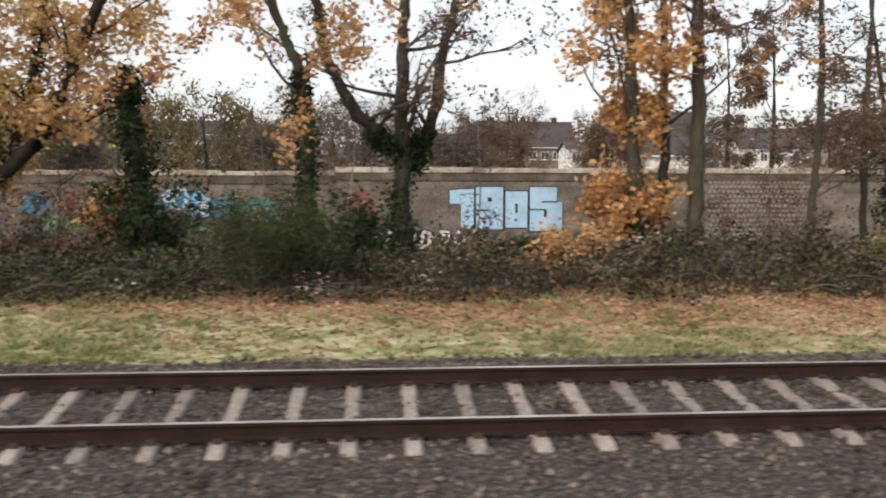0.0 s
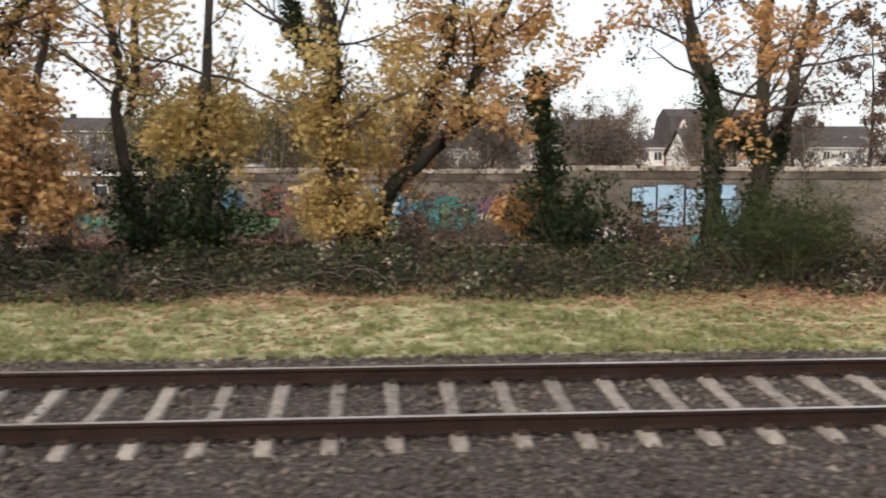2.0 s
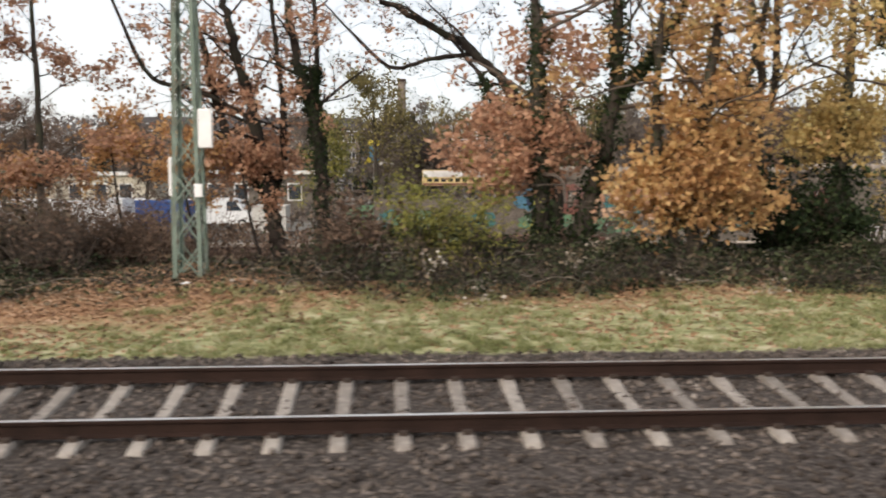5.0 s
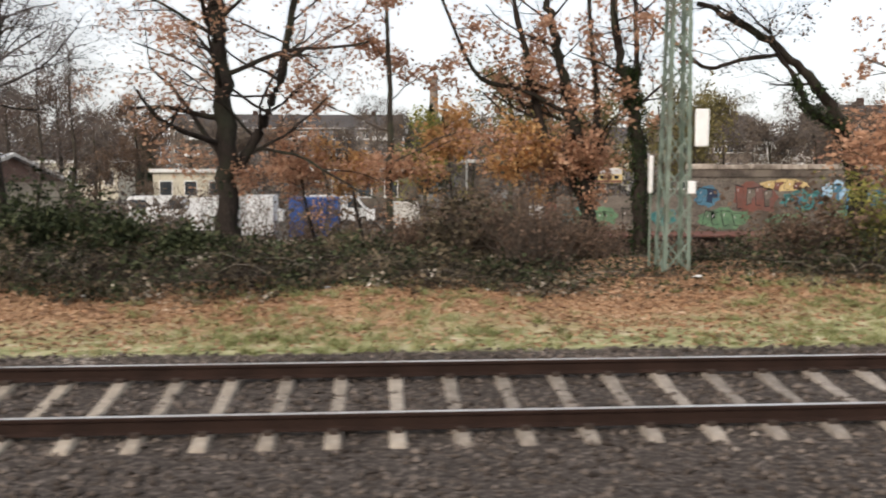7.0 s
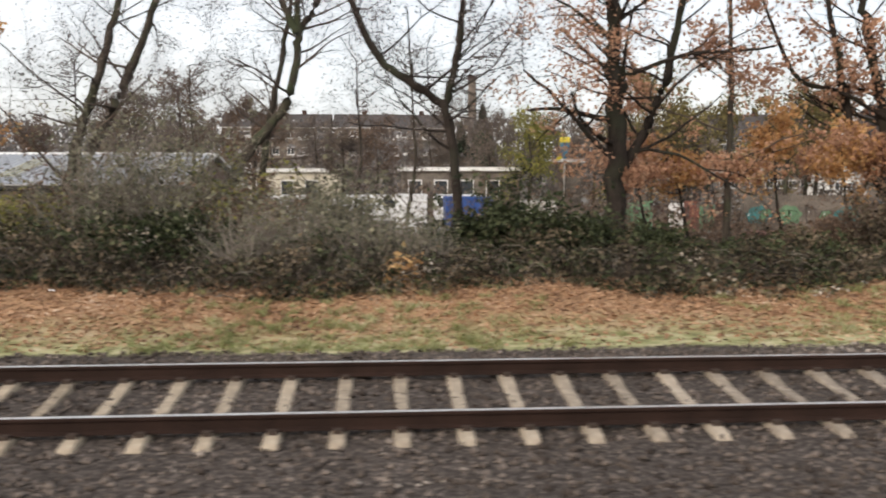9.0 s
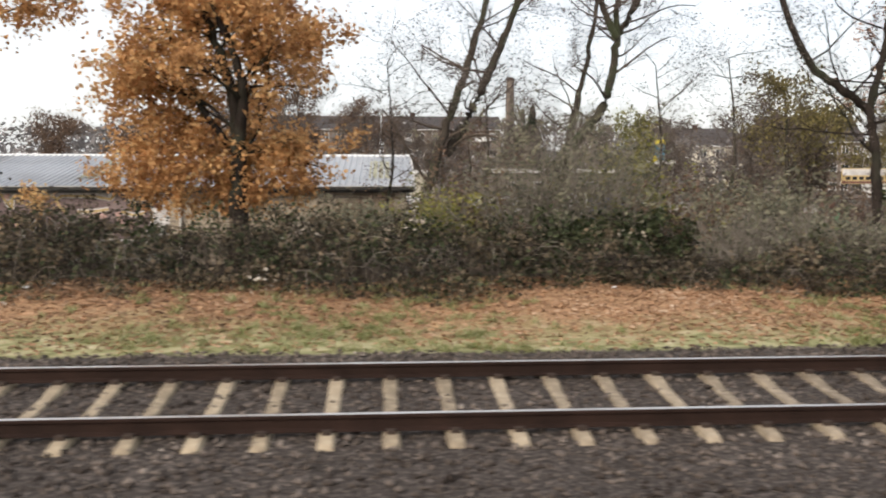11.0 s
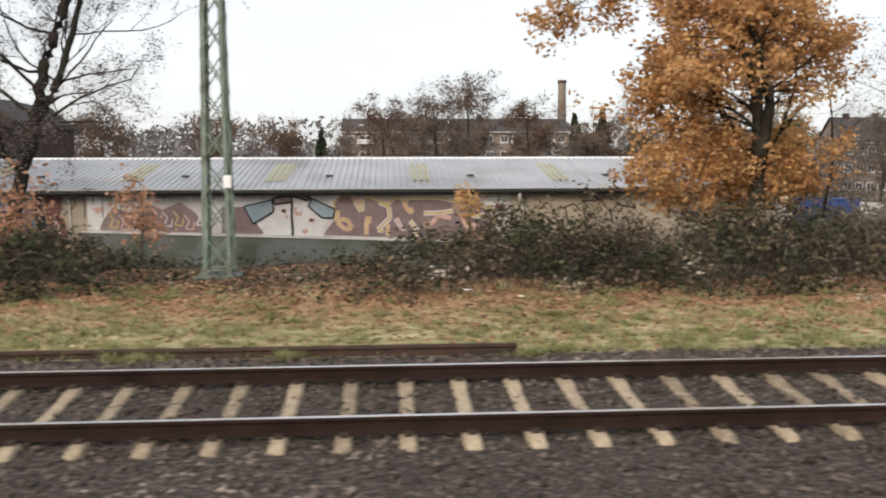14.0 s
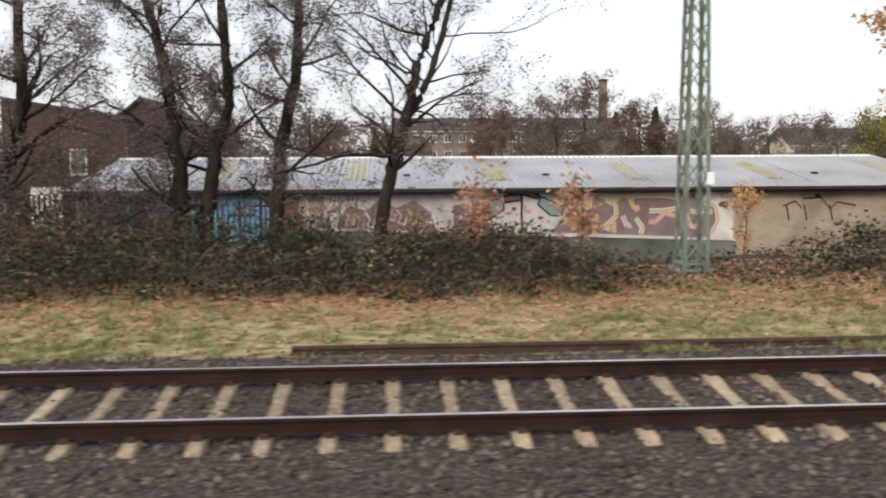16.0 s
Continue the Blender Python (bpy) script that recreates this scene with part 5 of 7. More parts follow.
def tree(label, y, stems, leaf="orange", leaf_n=6000, leaf_size=0.07, ivy=0, ivy_top=4.0, bark="bark", seed=1, limbs=8, limb_len=2.6, first=1.6, skirts=(), droop=0.1, twigs=3, top=9.5, height=None, group="trackside trees", skirt_back=0.25, spread=0.15, clump=20, ivy_size=0.075, ivy_out=0.09, long=1.5):
    """stems: ([(x, z), ...] from low to high, radius, how far behind y). The stems go down to the ground and up to top.
    Limbs start above the height first. skirts: (x, z, half width, half height, leaves) of leafy masses low on the tree."""
    rng = np.random.default_rng(seed)
    if leaf_size > 0.08 and leaf_size < 0.1:
        leaf_size, leaf_n, skirts = leaf_size * 0.98, int(leaf_n * 1.1), [(a, b, c, d, int(e * 1.1)) for a, b, c, d, e in skirts]
    x = stems[0][0][0][0]
    z = float(ground_z(x, y)) - 0.1
    ob = thing("tree", x, y, z, label, "tree", group)
    trunk, out, tips, cover = [], [], [], []
    for n_stem, (pts, r, back) in enumerate(stems):
        pts = [(px - x, back, pz - z) for px, pz in pts]
        if n_stem == 0 or pts[0][2] < 1.4:
            pts = [(pts[0][0] * (1.0 if n_stem == 0 else 0.6), back * 0.5, 0.0)] + [p for p in pts if p[2] > 0.2]
        (ax, ay, az), (bx, by, bz) = pts[-2], pts[-1]
        if bz < top - z - 0.5:
            k = (top - z - bz) / max(0.4, bz - az) * 0.7
            pts.append((bx + max(-2.0, min(2.0, (bx - ax) * k)), by + 0.3, top - z))
        pts = np.array(pts, float)
        t = np.linspace(0, len(pts) - 1, 7 * (len(pts) - 1) + 1)
        line = np.stack([np.interp(t, range(len(pts)), pts[:, k]) for k in range(3)], 1)
        ker = np.array([1, 2, 3, 2, 1]) / 9
        sm = np.stack([np.convolve(np.pad(line[:, k], 2, mode="edge"), ker, "valid") for k in range(3)], 1)
        sm[0], sm[-1] = line[0], line[-1]
        sm[1:] += rng.normal(size=sm[1:].shape) * r * 0.13
        h = np.clip((sm[:, 2] - sm[0, 2]) / max(1e-6, sm[-1, 2] - sm[0, 2]), 0, 1)
        rad = r * (1 - 0.75 * h ** 1.1) + (r * 0.4 * np.exp(-(sm[:, 2]) / 0.25) if n_stem == 0 else 0)
        rad = rad * (1 + 0.07 * rng.normal(size=len(rad)))
        trunk.append((sm, rad, 10))
        cover.append((sm, rad))
        ok = [i for i in range(1, len(sm)) if sm[i, 2] + z > first]
        for k in range(limbs):
            if not ok:
                break
            i = ok[int((k + rng.uniform(0, 1)) * len(ok) / limbs) % len(ok)]
            a = rng.uniform(0, 2 * np.pi)
            grow(rng, sm[i], (math.cos(a), math.sin(a) * 0.8, rng.uniform(0.0, 0.9)), limb_len * rng.uniform(0.55, 1.2) * (1.1 - 0.4 * h[i]), max(0.018, rad[i] * 0.34), twigs - 1, out, tips, 0.4, droop, 0.66, (3, 6))
    for k, (V, F) in enumerate([tubes([p]) for p in trunk]):
        part("trunk", mesh_of("trunk", V, F, M[bark], True), None, ob)
    if out:
        V, F = tubes(out)
        tagged(part("branchwork", mesh_of("branchwork", V, F, M["bark_dark"] if bark == "bark_dark" else M["twig"], True), None, ob), kind="stuff")
    places = []
    if tips and leaf_n:
        allt = np.concatenate(tips)
        n_c = max(1, leaf_n // clump)
        cen = allt[rng.integers(0, len(allt), n_c)]
        places.append(cen[rng.integers(0, n_c, leaf_n)] + rng.normal(size=(leaf_n, 3)) * spread)
    for cx, cz, hw, hh, n in skirts:
        n_c = max(10, n // 38)
        d = rng.normal(size=(n_c, 3))
        d /= np.linalg.norm(d, axis=1)[:, None]
        cen = d * (rng.uniform(0.15, 1, n_c) ** 0.5)[:, None] * np.array([hw, hw * 0.75, hh]) * (1 + 0.15 * rng.normal(size=(n_c, 1))) + np.array([cx - x, skirt_back, cz - z])
        q = cen[rng.integers(0, n_c, n)] + rng.normal(size=(n, 3)) * 0.15
        q[:, 2] = np.clip(q[:, 2], 0.25, None)
        places.append(q)
    if places:
        V, F = leaves(np.concatenate(places), leaf_size, rng, 0.3, long)
        tagged(part("crown", mesh_of("crown", V, F, M[leaf]), None, ob), kind="stuff")
    if ivy:
        q = []
        for sm, rad in cover:
            m = sm[:, 2] + z < ivy_top
            c, r = sm[m], rad[m]
            if len(c) < 2:
                continue
            f = rng.uniform(0, len(c) - 1.001, ivy // len(cover))
            i = f.astype(int)
            mid = c[i] + (c[i + 1] - c[i]) * (f - i)[:, None]
            a = rng.uniform(0, 2 * np.pi, len(f))
            rr = r[i] + np.abs(rng.normal(size=len(f))) * ivy_out * (1 + 0.8 * np.sin(mid[:, 2] * 3.1 + a))
            q.append(mid + np.stack([np.cos(a) * rr, np.sin(a) * rr, rng.normal(size=len(f)) * 0.1], 1))
        V, F = leaves(np.concatenate(q), ivy_size, rng, 1.0, 1.1)
        tagged(part("ivy", mesh_of("ivy", V, F, M["ivy"]), None, ob, "dark green ivy"), kind="stuff")
    return ob


tree("tall ivy-clad tree with several grey trunks and few leaves", 11.95, [([(-0.67, 0.49), (-0.73, 3.50), (-0.70, 4.84), (-0.66, 6.19)], 0.25, 0), ([(-0.48, 2.11), (0.09, 3.51), (0.29, 5.12), (0.63, 6.19)], 0.17, 0.15), ([(-0.85, 2.53), (-1.95, 3.62), (-2.54, 4.82), (-2.72, 6.11)], 0.17, -0.1)], "brown", 3200, 0.07, 4200, 3.2, seed=11, limbs=7, first=2.6)
tree("ivy-clad tree with rising limbs and brown leaves", 10.1, [([(-2.78, 0.89), (-2.81, 3.31), (-3.02, 4.49), (-3.47, 5.53)], 0.17, 0)], "orange", 3600, 0.088, 3200, 4.2, seed=12, first=2.4)
tree("ivy-clad tree with orange leaves down to its foot", 9.3, [([(4.22, 0.68), (4.08, 3.3), (3.96, 5.6)], 0.17, 0), ([(5.0, 1.1), (5.05, 3.37), (4.94, 5.79)], 0.13, 0.7)], "orange", 5000, 0.095, 1800, 2.0, seed=13, first=2.2, skirts=((4.1, 1.4, 0.95, 0.95, 2400), (4.3, 3.2, 0.7, 0.9, 1300)))
tree("straight grey-trunked tree with few leaves", 9.2, [([(5.49, 0.94), (5.46, 3.29), (5.43, 5.58)], 0.19, 0)], "brown", 1400, 0.07, 0, seed=14, first=3.6, top=10)
tree("thin bare tree with level twigs", 9.6, [([(8.27, 1.15), (8.4, 3.36), (8.33, 5.76)], 0.1, 0)], "brown", 5000, 0.06, 0, seed=15, limbs=16, limb_len=1.9, droop=-0.1, first=1.3)
tree("thin bare tree with brown leaves", 12.5, [([(11.5, 1.15), (11.4, 3.36), (11.5, 5.76)], 0.11, 0)], "brown", 6500, 0.065, 0, seed=55, limbs=12, limb_len=2.2, first=1.3)
tree("dark ivy-smothered tree with level boughs", 13.2, [([(14.2, 0.4), (14.1, 2.4), (14.3, 5.8)], 0.2, 0), ([(13.0, 0.6), (12.9, 2.6), (12.6, 4.0)], 0.1, 0.3)], "brown", 4500, 0.065, 6500, 3.6, seed=58, limbs=12, limb_len=2.2, first=1.6, ivy_out=0.3, bark="bark_dark")
tree("leaning dark tree with golden brown leaves", 11.0, [([(-10.65, 0.4), (-10.11, 1.58), (-8.83, 2.73), (-8.44, 3.49), (-7.59, 5.24)], 0.2, 0)], "gold", 3400, 0.088, 500, 2, seed=16, bark="bark_dark", first=2.4, limbs=12, limb_len=2.2, skirts=((-8.9, 3.5, 1.5, 1.0, 1600), (-9.9, 2.2, 0.8, 0.7, 700), (-8.6, 5.0, 1.5, 0.9, 1500), (-6.9, 5.4, 1.0, 0.6, 600)))
tree("broad ivy-clad tree with golden leaves", 10.8, [([(-11.19, 0.26), (-11.32, 3.35), (-11.32, 4.6), (-11.51, 5.83)], 0.3, 0), ([(-11.7, 4.4), (-12.32, 5.81)], 0.14, 0.1), ([(-10.2, 1.0), (-9.2, 3.12), (-8.65, 4.92), (-8.54, 5.92)], 0.09, 0.3)], "yellow", 4200, 0.088, 5600, 6.8, seed=17, first=2.2, skirt_back=-0.3, skirts=((-11.2, 1.2, 1.05, 0.95, 3000), (-11.0, 2.9, 1.0, 0.9, 1900), (-12.0, 3.6, 0.9, 0.8, 1000), (-9.8, 4.2, 1.2, 1.0, 700)))
tree("low ivy-smothered tree with salmon leaves", 10.4, [([(-6.39, 0.42), (-6.48, 2.08), (-6.63, 3.46)], 0.2, 0)], "orange", 700, 0.085, 6500, 4.3, seed=18, limbs=4, limb_len=1.3, top=4.2, skirts=((-7.1, 1.1, 0.6, 0.55, 900),), ivy_out=0.2, first=2.8)
tree("yellow-leaved tree over a dark ivy mound", 9.7, [([(-14.0, 0.5), (-13.9, 2.4), (-13.8, 4.2)], 0.15, 0), ([(-15.4, 0.5), (-15.75, 3.2), (-15.6, 4.0), (-15.9, 5.45)], 0.14, 0.3), ([(-15.5, 3.2), (-15.32, 3.9), (-15.33, 5.47)], 0.09, 0.3)], "yellow", 3600, 0.088, 6000, 2.4, seed=19, first=3.2, skirts=((-13.7, 3.0, 0.95, 0.95, 3000), (-14.6, 2.7, 0.7, 0.5, 900)), ivy_out=0.26)
tree("dense golden-leaved tree with leaves down to the ground", 8.4, [([(-17.72, 0.98), (-17.56, 3.11), (-17.3, 5.19)], 0.14, 0), ([(-17.2, 0.8), (-16.8, 3.0), (-16.3, 5.2)], 0.1, 0.2), ([(-18.1, 0.8), (-18.5, 3.0), (-18.4, 5.2)], 0.1, 0.2)], "gold", 2000, 0.095, 900, 6, seed=20, first=2.4, skirts=((-17.55, 1.7, 1.75, 0.95, 6800), (-17.5, 3.1, 1.35, 0.9, 2600), (-17.3, 4.6, 1.1, 1.0, 450)))
tree("ivy-clad tree with rusty red leaves", 9.6, [([(-20.54, 0.89), (-20.67, 3.24), (-20.74, 5.52)], 0.2, 0), ([(-19.5, 1.0), (-19.1, 2.54), (-18.84, 4.4), (-18.89, 5.54)], 0.2, 0.4), ([(-18.8, 3.6), (-18.14, 4.41), (-17.43, 5.56)], 0.08, 0.4)], "rust", 3600, 0.088, 7800, 7.5, seed=21, first=1.8, limbs=9, skirts=((-21.2, 2.5, 1.6, 1.2, 4200), (-20.3, 4.4, 1.1, 0.9, 1100)))
tree("dark arching ivy-clad tree leaning over the bushes", 14.8, [([(-19.08, 0.33), (-19.33, 2.0), (-19.79, 3.31), (-20.54, 4.44), (-21.61, 5.39), (-22.81, 6.16), (-24.16, 6.72)], 0.3, 0), ([(-19.78, 3.15), (-20.84, 3.63), (-21.41, 4.75), (-22.3, 5.85), (-23.66, 6.62)], 0.1, -0.2), ([(-21.6, 5.31), (-22.6, 5.22), (-23.91, 4.81)], 0.06, 0.1), ([(-20.6, 4.5), (-21.9, 5.9), (-23.0, 6.9)], 0.07, 0.2)], "brown", 900, 0.06, 4200, 4.6, seed=22, bark="bark_dark", top=6.9, first=4.4, limbs=6, limb_len=1.9)
tree("ivy-clad trunk with rusty leaves", 14.6, [([(-25.75, 0.3), (-25.82, 2.2), (-26.0, 3.6), (-26.45, 5.0), (-26.7, 6.6)], 0.22, 0), ([(-26.1, 3.7), (-25.9, 5.0), (-26.0, 6.7)], 0.1, 0.2)], "rust", 1400, 0.085, 4600, 5.0, seed=23, first=3.4, limbs=8, bark="bark_dark")
tree("many-stemmed tree with orange leaves", 14.9, [([(-26.95, -0.6), (-27.2, 0.35), (-27.25, 1.18), (-27.72, 3.6), (-28.24, 5.49), (-28.5, 6.73)], 0.24, 0), ([(-27.3, 1.1), (-28.5, 2.86), (-28.97, 4.86), (-29.42, 6.67)], 0.15, 0.2), ([(-27.7, 3.44), (-29.11, 4.23), (-30.6, 4.5)], 0.07, -0.2), ([(-27.25, 1.2), (-26.9, 2.4), (-26.95, 4.2), (-27.2, 6.4)], 0.12, 0.3)], "rust", 3800, 0.095, 700, 2.0, seed=24, first=2.0, limbs=10, bark="bark_dark", skirts=((-27.3, 2.4, 1.2, 0.65, 1500), (-29.4, 2.3, 1.0, 0.5, 800), (-28.2, 4.6, 1.8, 1.0, 700)))
tree("thin tree with orange leaves", 13.6, [([(-32.97, 0.17), (-32.94, 3.46), (-33.0, 5.64)], 0.11, 0)], "rust", 4200, 0.088, 0, seed=25, first=1.4, limbs=11, skirts=((-33.2, 2.0, 1.3, 0.35, 900),))
tree("stout dark oak with spreading limbs", 11.5, [([(-36.72, 0.64), (-36.77, 3.27), (-36.85, 4.8), (-36.88, 5.8)], 0.29, 0), ([(-36.5, 2.0), (-35.9, 3.0), (-35.45, 4.18), (-35.16, 5.83)], 0.13, 0.2)], "rust", 9500, 0.06, 300, 2, seed=26, limbs=17, limb_len=3.4, droop=-0.04, bark="bark_dark", first=1.9, skirts=((-36.3, 1.9, 0.9, 0.4, 700), (-37.6, 2.2, 0.7, 0.35, 400)))
tree("forked bare tree with thin twigs", 9.4, [([(-40.71, 1.0), (-40.86, 2.53), (-41.03, 3.28), (-41.62, 3.68), (-42.48, 4.24)], 0.12, 0), ([(-41.0, 3.2), (-40.72, 4.36), (-40.63, 5.38)], 0.085, 0.05)], "alder", 10400, 0.031, 0, seed=27, bark="bark_dark", first=2.0, limbs=14, limb_len=2.0, long=1.7)
tree("leaning bare tree with a forked crown", 15.2, [([(-47.08, 1.2), (-46.26, 2.53), (-45.19, 3.72), (-44.85, 5.13), (-44.83, 6.06)], 0.2, 0), ([(-44.85, 5.8), (-44.26, 6.68)], 0.11, 0.1), ([(-44.85, 5.8), (-45.28, 6.67)], 0.11, -0.1)], "alder", 8450, 0.031, 200, 2, seed=28, limbs=9, first=2.6, long=1.7)
tree("bare tree with two leaning trunks", 13.0, [([(-50.5, 1.2), (-49.95, 2.94), (-49.4, 4.5), (-48.9, 6.2)], 0.16, 0), ([(-49.9, 2.4), (-49.26, 3.4), (-48.78, 4.47), (-48.09, 6.12)], 0.14, 0.3)], "alder", 9750, 0.031, 300, 2.5, seed=29, limbs=10, long=1.7)
for i, (x, y) in enumerate(((-43.4, 16.0), (-48.6, 17.0), (-51.6, 16.0), (-41.8, 14.5))):
    tree("grey twiggy sapling in the thicket", y, [([(x, 0.4), (x + 0.3, 2.2), (x + 0.2, 3.8)], 0.07, 0)], "alder", 2860, 0.031, 0, seed=57 + i, limbs=18, limb_len=2.0, first=0.8, top=5.2, long=1.8, spread=0.16, clump=14)
tree("grey bare tree behind the bushes", 15.5, [([(-46.2, 1.0), (-45.9, 3.18), (-45.5, 4.81), (-45.15, 6.89)], 0.14, 0.8)], "alder", 6500, 0.031, 0, seed=56, limbs=11, long=1.7)
tree("large orange-leaved oak by the shed", 13.0, [([(-55.23, 0.8), (-55.2, 2.6), (-55.4, 4.4), (-56.13, 6.29)], 0.27, 0), ([(-55.2, 2.4), (-55.0, 3.9), (-55.4, 5.4), (-56.3, 7.0)], 0.16, -0.15), ([(-55.2, 2.2), (-56.2, 3.6), (-56.9, 5.2)], 0.1, 0.2), ([(-55.8, 5.2), (-57.6, 6.9), (-59.2, 6.8), (-60.9, 5.9)], 0.07, 0.3)], "orange", 15000, 0.09, 0, seed=30, limbs=10, first=2.0, skirt_back=0.55, top=6.3, bark="bark_dark", skirts=((-56.9, 2.2, 1.9, 1.25, 6500), (-54.4, 2.0, 1.4, 1.0, 3600), (-55.4, 1.3, 1.0, 0.6, 1500), (-57.0, 4.5, 1.7, 1.2, 4600), (-54.2, 5.4, 1.8, 1.1, 3400), (-55.6, 6.6, 2.2, 1.0, 2600), (-60.6, 5.9, 1.0, 0.3, 450)))
tree("dark double-stemmed alder with hanging twigs", 12.8, [([(-74.4, 0.8), (-74.1, 2.1), (-73.78, 3.2), (-73.45, 4.7), (-72.8, 6.3)], 0.2, 0), ([(-73.85, 3.1), (-73.2, 4.2), (-72.75, 5.6)], 0.1, 0.1)], "alder", 18750, 0.036, 0, seed=31, bark="bark_dark", limbs=16, limb_len=2.8, first=1.6, spread=0.13, clump=20, long=1.7)
for i, pts in enumerate(([(-79.5, 0.65), (-79.63, 3.22), (-79.83, 4.9), (-80.18, 6.26)], [(-79.03, 0.64), (-78.7, 2.5), (-78.25, 3.9), (-78.45, 6.27)], [(-77.24, 0.63), (-77.03, 2.79), (-76.62, 4.62), (-76.5, 6.28)], [(-84.4, 0.8), (-83.87, 2.11), (-83.29, 3.51), (-83.34, 4.89)], [(-88.5, 0.8), (-88.4, 3.0), (-88.7, 5.5)])):
    tree("dark slender alder with few withered leaves", 13.0 + 0.3 * (i % 3), [(pts, 0.22, 0)], "alder", 22500, 0.036, 0, seed=32 + i, bark="bark_dark", limbs=18, limb_len=2.6, first=0.9, spread=0.13, clump=20, long=1.7)
for i, (x, y, h, n) in enumerate(((-72.2, 8.9, 1.9, 320), (-70.05, 9.4, 1.8, 280))):
    tree("slender sapling with pale orange leaves in the bank", y, [([(x, 0.2), (x + 0.05, 1.0), (x, h)], 0.018, 0)], "rust", n, 0.075, 0, seed=41 + i, limbs=7, limb_len=0.5, first=0.5, top=h + 0.2, twigs=2, skirts=((x, 1.15, 0.42, 0.65, 240),))
tree("small sapling with yellow leaves by the shed", 17.5, [([(-62.6, -1.0), (-62.5, 0.4), (-62.6, 1.2)], 0.03, 0)], "gold", 500, 0.088, 0, seed=43, limbs=6, limb_len=0.7, first=-0.6, top=1.4, twigs=2)
tree("tall pale leafless tree behind the wall", 36.0, [([(19.0, 1.0), (19.1, 5.0), (19.0, 9.0)], 0.14, 0)], "brown", 5000, 0.12, 0, seed=44, limbs=16, limb_len=2.2, first=2.0, top=11)
tree("tall bare tree behind the wall", 40.0, [([(24.0, 1.0), (24.1, 5.0), (24.0, 9.0)], 0.2, 0)], "brown", 5000, 0.13, 0, seed=45, limbs=12, limb_len=3.5, first=2.0, top=12)
for i, (x, y) in enumerate(((-9.4, 13.0), (-7.6, 12.2), (-4.6, 14.5), (-1.9, 12.6), (1.3, 13.5), (6.6, 12.0), (9.6, 14.0), (-12.8, 13.2))):
    tree("thin pale leafless sapling before the wall", y, [([(x, 0.0), (x + 0.12 * (-1) ** i, 1.5), (x + 0.05, 3.0)], 0.035, 0)], "brown", 700, 0.03, 0, seed=230 + i, limbs=9, limb_len=1.0, first=0.8, top=3.8, twigs=2, bark="pale_twig", long=4.0)
# trees in the middle distance
FAR_TREES = ((-59.4, 52, 10.2, "brown", 1.5), (-54.2, 54, 8.6, "brown", 1.2), (-80.8, 58, 7.6, "brown", 1.1), (-66.5, 58, 9.6, "brown", 1.3), (-35.6, 82, 11.5, "far_leaf", 1.6), (-30.5, 58, 7.0, "lime", 1.1), (-15.0, 60, 8.0, "far_leaf", 1.2), (-3.0, 44, 6.2, "far_leaf", 1.3), (8.0, 50, 6.4, "brown", 1.1), (-76.2, 62, 7.0, "brown", 1.1), (-90.0, 56, 7.5, "brown", 1.2), (28.0, 60, 8.5, "far_leaf", 1.3), (-47.5, 62, 6.0, "far_leaf", 0.9), (-22.0, 44, 5.0, "far_leaf", 0.8), (-8.5, 40, 5.6, "far_leaf", 1.0), (3.0, 38, 5.4, "far_leaf", 1.0), (13.5, 42, 6.6, "brown", 1.2), (18.0, 55, 8.0, "far_leaf", 1.3), (33.0, 48, 7.2, "brown", 1.2), (-12.0, 70, 8.0, "far_leaf", 1.4), (-20.0, 75, 8.2, "far_leaf", 1.4), (-27.0, 85, 9.0, "far_leaf", 1.5), (38.0, 75, 9.0, "far_leaf", 1.5), (-39.0, 70, 6.5, "far_leaf", 1.2), (-51.0, 70, 7.5, "far_leaf", 1.3), (-62.5, 66, 7.6, "far_leaf", 1.4), (-97.0, 66, 8.0, "far_leaf", 1.4), (-72.0, 90, 8.0, "far_leaf", 1.4), (-14.0, 45, 8.2, "olive", 1.6), (-18.5, 48, 7.0, "olive", 1.5), (-9.5, 50, 8.0, "olive", 1.5), (-22.5, 52, 7.4, "far_leaf", 1.5), (-25.5, 41, 9.6, "olive", 1.6), (6.0, 54, 8.0, "far_leaf", 1.4), (-1.5, 62, 9.0, "far_leaf", 1.5), (11.0, 60, 8.6, "brown", 1.4), (-6.0, 56, 8.2, "far_leaf", 1.4), (-25.5, 66, 8.0, "far_leaf", 1.5), (-57.5, 80, 8.6, "far_leaf", 1.6), (-44.5, 66, 6.8, "brown", 1.3), (-33.5, 64, 7.0, "far_leaf", 1.4), (21.5, 64, 8.0, "brown", 1.2), (-64.0, 84, 8.6, "brown", 1.5), (-62.2, 50, 8.8, "far_leaf", 1.4))
for i, (x, y, h, leaf, wide) in enumerate(FAR_TREES):
    bare = leaf in ("brown", "far_leaf")
    tree("bare round-crowned tree in the distance" if bare else "autumn-leaved tree in the distance", y, [([(x, 0.0), (x + 0.2, h * 0.3), (x, h * 0.62)], 0.2, 0)], leaf, 7500 if bare else 4200, 0.06 if bare else 0.15, 0, seed=70 + i, limbs=26, limb_len=2.3 * wide, first=0.6, top=h * 0.8, group="distant trees", spread=0.24, clump=3, droop=0.12, long=5.0 if bare else 1.5)


